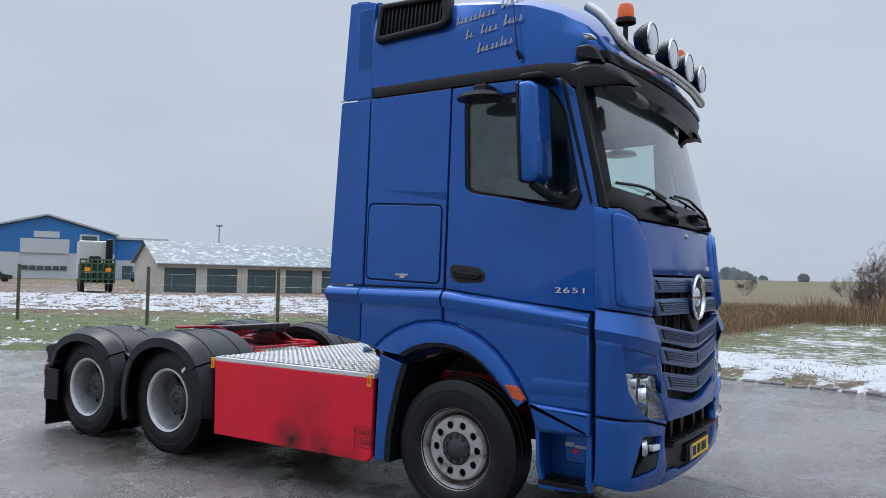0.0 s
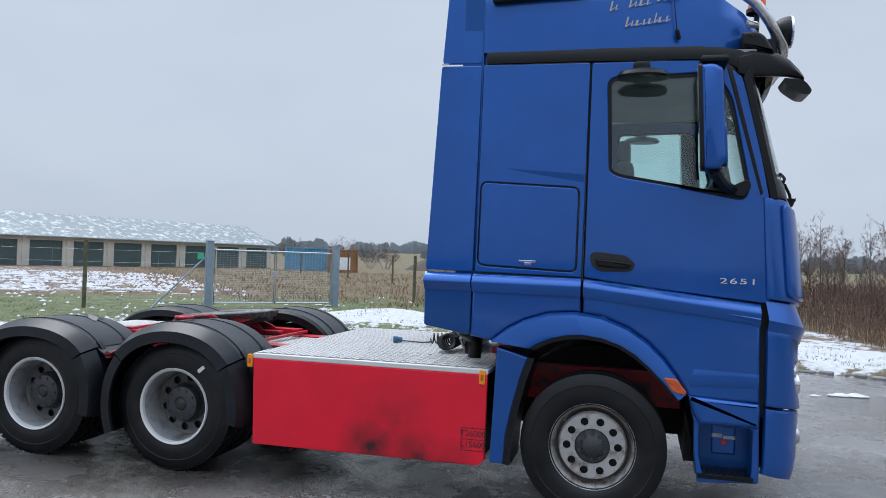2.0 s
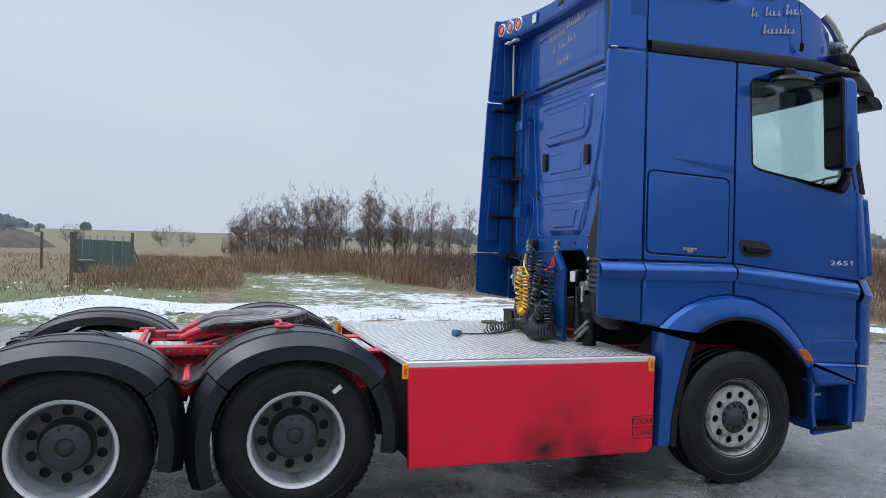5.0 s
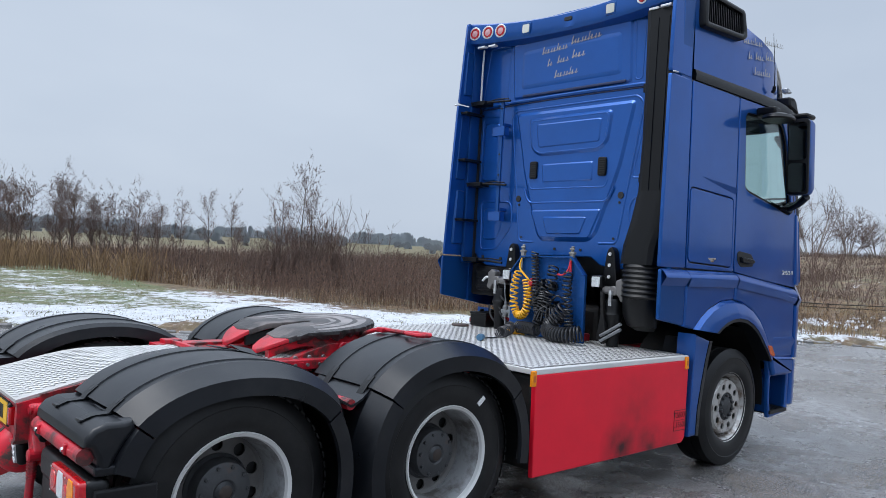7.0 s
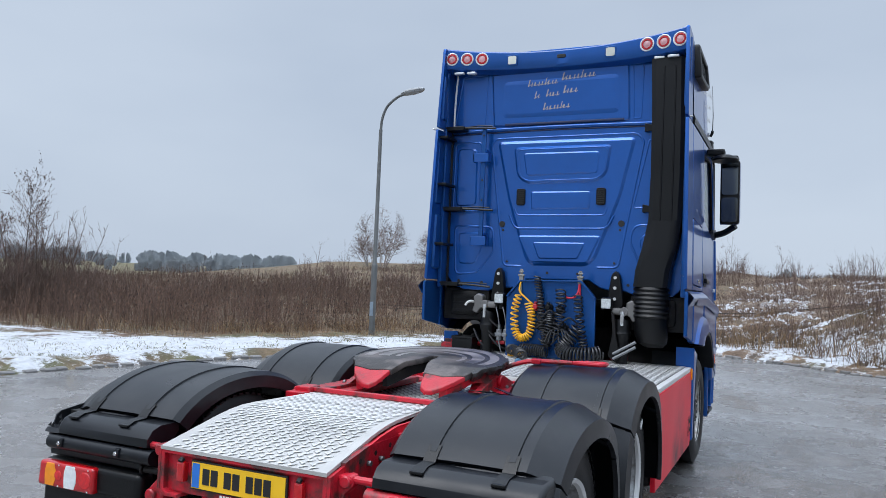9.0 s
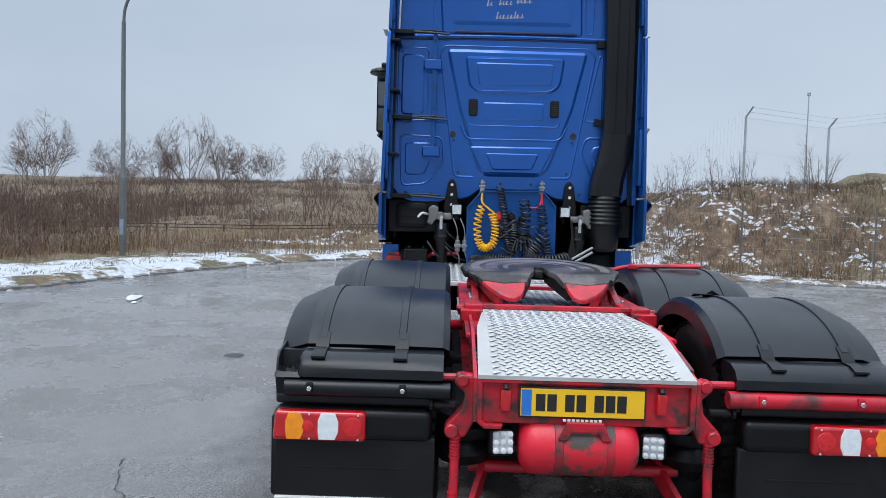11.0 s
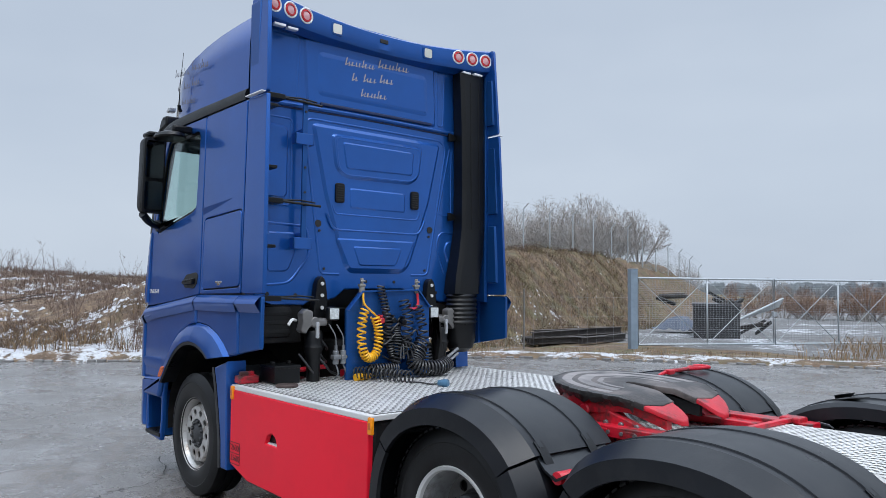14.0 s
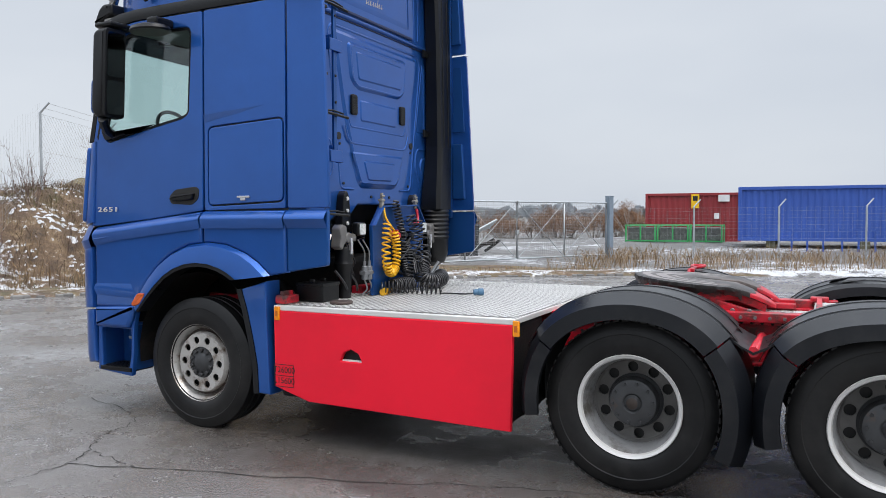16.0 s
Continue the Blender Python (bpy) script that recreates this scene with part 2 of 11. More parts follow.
# ---- mesh helpers ----
def finish(name, bm, material, parent=None, label="", angle=32, flat=True):
    bmesh.ops.recalc_face_normals(bm, faces=bm.faces)
    me = bpy.data.meshes.new(name)
    bm.to_mesh(me)
    bm.free()
    me.shade_smooth()
    me.set_sharp_from_angle(angle=radians(angle))
    if flat:
        for p in me.polygons:
            if p.area > 0.0004 and max(abs(c) for c in p.normal) > 0.9995:
                p.use_smooth = False
    me.materials.append(material)
    ob = new(name, me)
    ob.parent = parent
    if label:
        ob["label"] = label
    return ob


def part(name, bm, material, parent, label="", angle=32, flat=True):
    return finish(name, bm, material, parent, label, angle, flat)


def thing(name, label, category, group="", kind="", m=None):
    ob = new(name)
    ob.empty_display_size = 0.1
    if m is not None:
        ob.matrix_world = m
    return tagged(ob, label, category, group, kind)


def at(bm, verts, m):
    bmesh.ops.transform(bm, matrix=m, verts=verts)


def box(bm, x0, x1, y0, y1, z0, z1, bev=0.0, m=None, seg=2):
    r = bmesh.ops.create_cube(bm, size=1.0)
    vs = r["verts"]
    at(bm, vs, Matrix.Translation(((x0 + x1) / 2, (y0 + y1) / 2, (z0 + z1) / 2)) @ Matrix.Diagonal((abs(x1 - x0), abs(y1 - y0), abs(z1 - z0), 1)))
    es = list({e for v in vs for e in v.link_edges})
    if bev:
        r = bmesh.ops.bevel(bm, geom=es, offset=bev, segments=seg, affect="EDGES", profile=0.5)
        vs = list({v for f in r["faces"] for v in f.verts} | {v for v in vs if v.is_valid})
    if m is not None:
        at(bm, vs, m)
    return vs


def to3(plane, p, d):
    return {"xz": (p[0], d, p[1]), "yz": (d, p[0], p[1]), "xy": (p[0], p[1], d)}[plane]


def prism(bm, pts, plane, a, b, bev=0.0, holes=(), seg=2, m=None):
    """A plate with the outline pts, with holes, from depth a to depth b."""
    start = set(bm.verts)
    loops = []
    for ring in (pts, *holes):
        vs = [bm.verts.new(to3(plane, p, a)) for p in ring]
        loops.append([bm.edges.new((vs[i], vs[(i + 1) % len(vs)])) for i in range(len(vs))])
    if holes:
        fs = [g for g in bmesh.ops.triangle_fill(bm, use_beauty=True, edges=[e for lo in loops for e in lo])["geom"] if isinstance(g, bmesh.types.BMFace)]
    else:
        fs = [bm.faces.new([e.verts[0] for e in loops[0]])]
    ext = bmesh.ops.extrude_face_region(bm, geom=fs)
    moved = [g for g in ext["geom"] if isinstance(g, bmesh.types.BMVert)]
    step = Vector(to3(plane, (0, 0), b - a))
    bmesh.ops.translate(bm, vec=step, verts=moved)
    if bev:
        mine = set(bm.verts) - start
        top = set(moved)
        es = [e for e in bm.edges if e.verts[0] in top and e.verts[1] in top and e.is_manifold and abs(e.calc_face_angle(0)) > 0.7]
        bmesh.ops.bevel(bm, geom=es, offset=bev, segments=seg, affect="EDGES", profile=0.5)
    vs = list(set(bm.verts) - start)
    if m is not None:
        at(bm, vs, m)
    return vs


def rounded(pts, r, n=4):
    """The outline pts with its corners rounded to the radius r."""
    out = []
    k = len(pts)
    for i in range(k):
        p, a, b = Vector(pts[i]), Vector(pts[i - 1]), Vector(pts[(i + 1) % k])
        da, db = (a - p), (b - p)
        t = min(r, da.length * 0.45, db.length * 0.45)
        s, e = p + da.normalized() * t, p + db.normalized() * t
        for j in range(n + 1):
            u = j / n
            q = s * (1 - u) ** 2 + p * 2 * u * (1 - u) + e * u * u
            out.append((q.x, q.y))
    return out


def rect(x0, x1, y0, y1):
    return [(x0, y0), (x1, y0), (x1, y1), (x0, y1)]


def shrink(pts, d):
    """A convex outline moved inwards by d."""
    c = Vector((sum(p[0] for p in pts) / len(pts), sum(p[1] for p in pts) / len(pts)))
    out = []
    k = len(pts)
    area = sum(pts[i][0] * pts[(i + 1) % k][1] - pts[(i + 1) % k][0] * pts[i][1] for i in range(k))
    for i in range(k):
        p = Vector(pts[i])
        e1, e2 = p - Vector(pts[i - 1]), Vector(pts[(i + 1) % k]) - p
        e1.normalize(), e2.normalize()
        nrm = Vector((-e1.y - e2.y, e1.x + e2.x))
        if area < 0:
            nrm = -nrm
        nrm.normalize()
        out.append(tuple(p + nrm * d))
    return out


def pressed(bm, pts, plane, a, b, slope):
    """A pressed field: the outline pts at depth a, moved inwards by slope at depth b."""
    top = shrink(pts, slope)
    va = [bm.verts.new(to3(plane, p, a)) for p in pts]
    vb = [bm.verts.new(to3(plane, p, b)) for p in top]
    k = len(pts)
    for i in range(k):
        bm.faces.new((va[i], va[(i + 1) % k], vb[(i + 1) % k], vb[i]))
    bm.faces.new(vb)


def loft(bm, rows, closed=False, caps=False):
    vs = [[bm.verts.new(p) for p in r] for r in rows]
    k = len(rows[0])
    for i in range(len(rows) - 1):
        for j in range(k if closed else k - 1):
            bm.faces.new((vs[i][j], vs[i][(j + 1) % k], vs[i + 1][(j + 1) % k], vs[i + 1][j]))
    if caps:
        bm.faces.new(vs[0][::-1])
        bm.faces.new(vs[-1])
    return [v for r in vs for v in r]


def thicken(bm, t):
    bmesh.ops.recalc_face_normals(bm, faces=bm.faces)
    bmesh.ops.solidify(bm, geom=list(bm.faces), thickness=t)


def tube(bm, path, r, n=8, closed=False, caps=True):
    """A round tube along the path; r is one radius or one for each point."""
    pts = [Vector(p) for p in path]
    k = len(pts)
    rows, up = [], None
    for i in range(k):
        d = (pts[(i + 1) % k] - pts[i - 1]) if closed else (pts[min(i + 1, k - 1)] - pts[max(i - 1, 0)])
        d.normalize()
        if up is None:
            up = Vector((0, 0, 1)) if abs(d.z) < 0.9 else Vector((1, 0, 0))
        side = d.cross(up).normalized()
        up = side.cross(d).normalized()
        rad = r[i] if isinstance(r, (list, tuple)) else r
        rows.append([pts[i] + (side * math.cos(a) + up * math.sin(a)) * rad for a in (2 * math.pi * j / n for j in range(n))])
    if closed:
        rows.append(rows[0])
    return loft(bm, rows, True, caps and not closed)


def smooth_path(pts, n=6):
    """A Catmull-Rom line through pts."""
    P = [Vector(p) for p in pts]
    P = [P[0] * 2 - P[1]] + P + [P[-1] * 2 - P[-2]]
    out = []
    for i in range(1, len(P) - 2):
        a, b, c, d = P[i - 1], P[i], P[i + 1], P[i + 2]
        for j in range(n):
            t = j / n
            out.append(0.5 * ((2 * b) + (c - a) * t + (2 * a - 5 * b + 4 * c - d) * t * t + (3 * b - a - 3 * c + d) * t ** 3))
    out.append(P[-2])
    return out


def coil(path, r, turns, per=14):
    """Points of a coil of radius r about a path."""
    P = smooth_path(path, 12)
    k = len(P)
    out, up = [], Vector((0.13, 0.2, 0.97))
    total = int(turns * per)
    for i in range(total + 1):
        f = i / total * (k - 1)
        j = min(int(f), k - 2)
        p = P[j].lerp(P[j + 1], f - j)
        d = (P[j + 1] - P[j]).normalized()
        s = d.cross(up)
        s = s.normalized() if s.length > 0.05 else Vector((0, 1, 0))
        u = s.cross(d).normalized()
        a = 2 * math.pi * i / per
        out.append(p + (s * math.cos(a) + u * math.sin(a)) * r)
    return out


def lathe(bm, prof, n=48, m=None):
    """A turned body about the y axis; prof: (radius, y)."""
    rows = [[(r * math.cos(2 * math.pi * j / n), y, r * math.sin(2 * math.pi * j / n)) for j in range(n)] for r, y in prof]
    vs = loft(bm, rows, True)
    if m is not None:
        at(bm, vs, m)
    return vs


def cylinder(bm, p, q, r, n=16, bev=0.0):
    p, q = Vector(p), Vector(q)
    d = (q - p)
    rows = []
    prof = [(r, 0.0), (r, 1.0)] if not bev else [(r - bev, 0.0), (r, bev / d.length), (r, 1 - bev / d.length), (r - bev, 1.0)]
    z = d.normalized()
    x = z.orthogonal().normalized()
    y = z.cross(x)
    for rr, t in prof:
        c = p + d * t
        rows.append([c + (x * math.cos(a) + y * math.sin(a)) * rr for a in (2 * math.pi * j / n for j in range(n))])
    return loft(bm, rows, True, True)


def lettering(name, text, size, m, material, parent, label="", depth=0.001):
    cu = bpy.data.curves.new(name, "FONT")
    cu.body, cu.size, cu.extrude, cu.align_x, cu.align_y = text, size, depth, "CENTER", "CENTER"
    tmp = new(name + "_outline", cu)
    me = bpy.data.meshes.new_from_object(tmp.evaluated_get(bpy.context.evaluated_depsgraph_get()))
    bpy.data.objects.remove(tmp)
    bpy.data.curves.remove(cu)
    me.materials.clear()
    me.materials.append(material)
    ob = new(name, me)
    ob.parent = parent
    ob.matrix_basis = m
    if label:
        ob["label"] = label
    return ob


def interp(xs, ys, x):
    return float(np.interp(x, xs, ys))


# ---- ground ----
YARD = [(-60, -34), (-34, -7), (-20, -0.2), (-13.6, 2.8), (-10.5, 8.6), (-7.5, 10.3), (-3.2, 10.4), (-0.4, 8.7), (2.4, 8.2), (5.6, 7.1),
        (10.7, 5.0), (13.2, 3.0), (13.9, 0.6), (12.6, -1.6), (11.0, -3.4), (9.6, -5.6), (8.7, -8.2), (8.0, -10.4), (5.2, -12.6),
        (0.6, -15.6), (-5.9, -18.0), (-20, -23.5), (-36, -33)]
YX = np.array(YARD)


def edge_distance(x, y):
    """Metres outside the yard's edge; negative within it."""
    x, y = np.asarray(x, float), np.asarray(y, float)
    best = np.full(x.shape, 1e9)
    inside = np.zeros(x.shape, bool)
    k = len(YARD)
    for i in range(k):
        ax, ay = YX[i]
        bx, by = YX[(i + 1) % k]
        t = np.clip(((x - ax) * (bx - ax) + (y - ay) * (by - ay)) / ((bx - ax) ** 2 + (by - ay) ** 2), 0, 1)
        best = np.minimum(best, np.hypot(x - ax - t * (bx - ax), y - ay - t * (by - ay)))
        cross = ((ay > y) != (by > y)) & (x < (bx - ax) * (y - ay) / (by - ay + 1e-12) + ax)
        inside ^= cross
    return np.where(inside, -best, best)


def wave(x, y, s, seed=0.0):
    """Smooth unevenness between about -1 and 1, over s metres."""
    a, b = x / s + seed, y / s - seed * 1.7
    return (np.sin(a * 2.1 + 1.3 * np.sin(b * 1.7)) + np.sin(b * 2.7 + 1.1 * np.sin(a * 1.9 + 2)) + 0.6 * np.sin((a + b) * 3.9 + np.sin(a * 5.1))) / 2.4


def step(a, b, v):
    t = np.clip((v - a) / (b - a), 0, 1)
    return t * t * (3 - 2 * t)


def mound_foot(y):
    return np.where(y > -14, 10.3 + 0.10 * (y + 9) * (y > -9) + 1.6 * step(-7, 2, y), 10.2 + (-14 - y) * 0.40)


def height(x, y):
    """The height of the ground."""
    x, y = np.asarray(x, float), np.asarray(y, float)
    d = edge_distance(x, y)
    h = np.where(d > 0, 0.02 + 0.05 * step(0, 1.0, d) + 0.03 * wave(x, y, 1.1) * step(0.2, 2, d), -0.06)
    # ploughed-up snow and turf along the edge
    bank = np.exp(-((d - 0.55) / 0.45) ** 2) * (d > 0)
    h += bank * np.where((y > 0) & (x > -12), 0.10 + 0.07 * wave(x, y, 0.9, 3), 0.05)
    # a heap of cleared snow beyond the yard
    h += 0.26 * np.exp(-(((x + 6.2) / 1.9) ** 2 + ((y - 13.2) / 1.1) ** 2))
    # the earth mound with the fence on it
    u = x - mound_foot(y)
    top = (2.35 + 0.85 * step(-11, -18, y) + 0.5 * step(-18, -25, y)) * step(0.8, -9.0, y) * step(-75, -45, y)
    rise = step(0.0, 4.6, u) * (1 - 0.55 * step(9, 26, u))
    h += np.where(d > 0, top * rise * (1 + 0.05 * wave(x, y, 2.3, 1)), 0) + (0.12 * wave(x, y, 1.7, 5) + 0.09 * wave(x, y, 0.75, 8)) * step(0.3, 2, u) * step(4, 0, y)
    # the heath that rises beyond the yard
    h += 3.6 * step(22, 85, x) * step(-40, 10, y) * step(60, 25, y - 0.35 * x) * (1 + 0.10 * wave(x, y, 11, 2))
    h += 0.5 * step(15, 22, x) * np.clip(wave(x, y, 5, 4), 0, 1) * step(-12, 0, y) * step(40, 15, y)
    # the gravel beyond the gate rises a little
    h += 0.25 * step(-27, -35, y) * step(12, 6, x) * step(-34, -26, x)
    # far hills
    r = np.hypot(x, y)
    h += 5.0 * step(260, 900, r) * (1 + 0.45 * wave(x, y, 260, 1)) * np.where(y > -0.2 * np.abs(x), 1, 0.4)
    return h


def axis(inner, lo, hi, fine, far):
    a = list(np.arange(lo, hi + 1e-6, fine))
    s, v = fine, hi
    while v < far:
        s *= 1.25
        v += s
        a.append(v)
    s, v = fine, lo
    while v > -far:
        s *= 1.25
        v -= s
        a.insert(0, v)
    return np.array(a)


gx, gy = axis(0, -22, 30, 0.32, 1600), axis(0, -30, 42, 0.32, 1600)
XX, YY = np.meshgrid(gx, gy, indexing="ij")
ZZ = height(XX, YY)
nx, ny = XX.shape
me = bpy.data.meshes.new("ground")
idx = np.arange(nx * ny).reshape(nx, ny)
quads = np.stack([idx[:-1, :-1], idx[1:, :-1], idx[1:, 1:], idx[:-1, 1:]], -1).reshape(-1, 4)
me.from_pydata(np.stack([XX, YY, ZZ], -1).reshape(-1, 3).tolist(), [], quads.tolist())
# cover: how much snow, green grass and bare brown growth lie where
D = edge_distance(XX, YY)
U = XX - mound_foot(YY)
snow = 0.30 + 0.03 * wave(XX, YY, 3.1, 2)
grass = 0.30 + 0.0 * XX
verge = np.exp(-((D - 1.0) / 1.5) ** 2) * (YY > -6) * (XX > -34)
snow += (0.215 + 0.14 * wave(XX, YY, 0.7, 4) + 0.07 * wave(XX, YY, 0.33, 6)) * verge * (1 - 0.18 * (XX > 8.5))
strip_e = step(0.6, 1.6, D) * step(4.6, 3.0, D) * (YY > 2) * (XX > -4) * (XX < 18)
snow += (0.17 + 0.10 * wave(XX, YY, 0.9, 14) + 0.05 * wave(XX, YY, 0.4, 3)) * strip_e
grass = np.where((D < 4.2) & (YY > 0) & (XX > -4), 0.40, grass)
track = np.exp(-((XX + 0.2 - 0.06 * (YY - 10)) / 2.8) ** 2) * step(9, 11, YY) * step(75, 40, YY)
snow += (0.155 + 0.06 * wave(XX, YY, 1.8, 13) + 0.05 * wave(XX, YY, 0.5, 23)) * track
grass = np.where(track > 0.3, 0.66, grass)
snow += (0.19 + 0.08 * wave(XX, YY, 0.8, 33)) * step(0, 3, XX) * step(22, 14, YY) * step(8, 10, YY) * step(9, 4, XX)
Q = 0.8 * YY - 0.6 * XX + 1.2 * wave(XX, YY, 6, 3)
band = step(24.2, 26, Q) * step(110, 80, Q) * (XX < -7) * (YY > 0) * step(12, 3, YY + XX)
snow += (0.12 + 0.05 * wave(XX, YY, 4.0, 16) + 0.05 * wave(XX, YY, 0.9, 19)) * band
lawn = (XX < -4) * (YY > 0) * (1 - band)
grass = np.where(lawn > 0, 0.85 - 0.48 * step(7, 15, D), grass)
grass = np.where(band > 0.5, 0.10, grass)
snow = np.where(lawn > 0, snow - 0.07 + 0.05 * wave(XX, YY, 2.6, 15), snow)
snow += 0.30 * np.exp(-(((XX + 6.2) / 2.2) ** 2 + ((YY - 13.0) / 1.6) ** 2)) * 2
mound = step(0.2, 2, U) * step(4, 0, YY) * step(-70, -50, YY)
snow += (0.055 + 0.05 * wave(XX, YY, 1.0, 5) + 0.04 * wave(XX, YY, 0.4, 25)) * mound * step(-13, -8, YY)
snow += (0.06 + 0.045 * wave(XX, YY, 0.9, 9) + 0.04 * wave(XX, YY, 0.4, 27)) * mound * step(-9, -15, YY) * (1 - 0.35 * step(1.0, 3.0, U))
snow += 0.05 * np.exp(-((XX - 13.0) / 2.4) ** 2 - ((YY + 4.2) / 2.6) ** 2) * mound
grass = np.where(mound > 0.3, 0.16 + 0.14 * step(-9, -14, YY), grass)
snow += (0.04 + 0.04 * wave(XX, YY, 4.0, 8) + 0.04 * wave(XX, YY, 1.3, 18)) * step(16, 26, XX) * step(62, 44, XX) * step(-30, 0, YY)
back = (YY < -17) * (U < 0)
snow += (0.10 + 0.10 * wave(XX, YY, 3.5, 7)) * back
grass = np.where(back, 0.12, grass)
snow -= 0.12 * step(60, 110, np.hypot(XX, YY)) * (1 - band)
shoulder = np.exp(-((D - 0.9) / 1.3) ** 2) * (YY < -6) * (D > 0)
snow += (0.20 + 0.12 * wave(XX, YY, 0.7, 12) + 0.06 * wave(XX, YY, 0.3, 7)) * shoulder
far = step(90, 200, np.hypot(XX, YY))
grass = grass * (1 - far) + 0.46 * far
at_cover = me.attributes.new("cover", "FLOAT_COLOR", "POINT")
cov = np.stack([np.clip(snow, 0, 1), np.clip(grass, 0, 1), back * 1.0, np.ones_like(snow)], -1).reshape(-1)
at_cover.data.foreach_set("color", cov.astype(np.float32))
me.shade_smooth()
ground = tagged(new("ground", me), "grass, heath and earth with thin patches of old snow", "ground", kind="structure")


def ground_material():
    m = bpy.data.materials.new("grass_earth_and_snow")
    m.use_nodes = True
    n, l = m.node_tree.nodes, m.node_tree.links
    b = n["Principled BSDF"]
    co = n.new("ShaderNodeTexCoord")
    at_ = n.new("ShaderNodeAttribute")
    at_.attribute_name = "cover"
    sep = n.new("ShaderNodeSeparateColor")
    l.new(at_.outputs["Color"], sep.inputs[0])

    def noise_of(scale, detail=6.0, rough=0.6, stretch=None):
        t = n.new("ShaderNodeTexNoise")
        t.inputs["Scale"].default_value, t.inputs["Detail"].default_value, t.inputs["Roughness"].default_value = scale, detail, rough
        if stretch:
            mp = n.new("ShaderNodeMapping")
            mp.inputs["Scale"].default_value = stretch
            l.new(co.outputs["Object"], mp.inputs[0])
            l.new(mp.outputs[0], t.inputs["Vector"])
        else:
            l.new(co.outputs["Object"], t.inputs["Vector"])
        return t.outputs[0]

    def ramp_of(fac, *stops):
        r = n.new("ShaderNodeValToRGB")
        while len(r.color_ramp.elements) < len(stops):
            r.color_ramp.elements.new(0.5)
        for e, (p, c) in zip(r.color_ramp.elements, stops):
            e.position, e.color = p, (*c, 1)
        l.new(fac, r.inputs[0])
        return r.outputs[0]

    def mixed(fac, a, c):
        x = n.new("ShaderNodeMix")
        x.data_type = "RGBA"
        l.new(fac, x.inputs[0])
        l.new(a, x.inputs[6])
        l.new(c, x.inputs[7])
        return x.outputs[2]

    def over(value, noise_out, soft):
        add = n.new("ShaderNodeMath")
        add.operation = "ADD"
        l.new(value, add.inputs[0])
        l.new(noise_out, add.inputs[1])
        mr = n.new("ShaderNodeMapRange")
        mr.inputs["From Min"].default_value, mr.inputs["From Max"].default_value = 1.0 - soft, 1.0 + soft
        l.new(add.outputs[0], mr.inputs[0])
        return mr.outputs[0]

    earth = ramp_of(noise_of(2.3, 9.0, 0.72), (0.30, (0.034, 0.024, 0.018)), (0.5, (0.118, 0.073, 0.040)), (0.68, (0.24, 0.165, 0.092)))
    green = ramp_of(noise_of(3.1), (0.25, (0.034, 0.048, 0.014)), (0.5, (0.085, 0.108, 0.034)), (0.75, (0.17, 0.165, 0.075)))
    yard = ramp_of(noise_of(1.2), (0.3, (0.085, 0.085, 0.085)), (0.7, (0.17, 0.165, 0.16)))
    ice = ramp_of(noise_of(9.0), (0.3, (0.40, 0.415, 0.44)), (0.7, (0.61, 0.62, 0.64)))
    base = mixed(over(sep.outputs[1], noise_of(0.9), 0.25), earth, green)
    base = mixed(sep.outputs[2], base, yard)
    lay_fine = over(sep.outputs[0], noise_of(4.6, 12.0, 0.80), 0.035)
    lay_wide = over(sep.outputs[0], noise_of(1.15, 12.0, 0.74), 0.03)
    most = n.new("ShaderNodeMath")
    most.operation = "MAXIMUM"
    l.new(lay_fine, most.inputs[0])
    l.new(lay_wide, most.inputs[1])
    lay = most.outputs[0]
    l.new(mixed(lay, base, ice), b.inputs["Base Color"])
    b.inputs["Roughness"].default_value = 0.8
    bp = n.new("ShaderNodeBump")
    bp.inputs["Strength"].default_value, bp.inputs["Distance"].default_value = 0.7, 0.08
    l.new(noise_of(14.0, 8.0, 0.7), bp.inputs["Height"])
    l.new(bp.outputs[0], b.inputs["Normal"])
    return m


me.materials.append(ground_material())


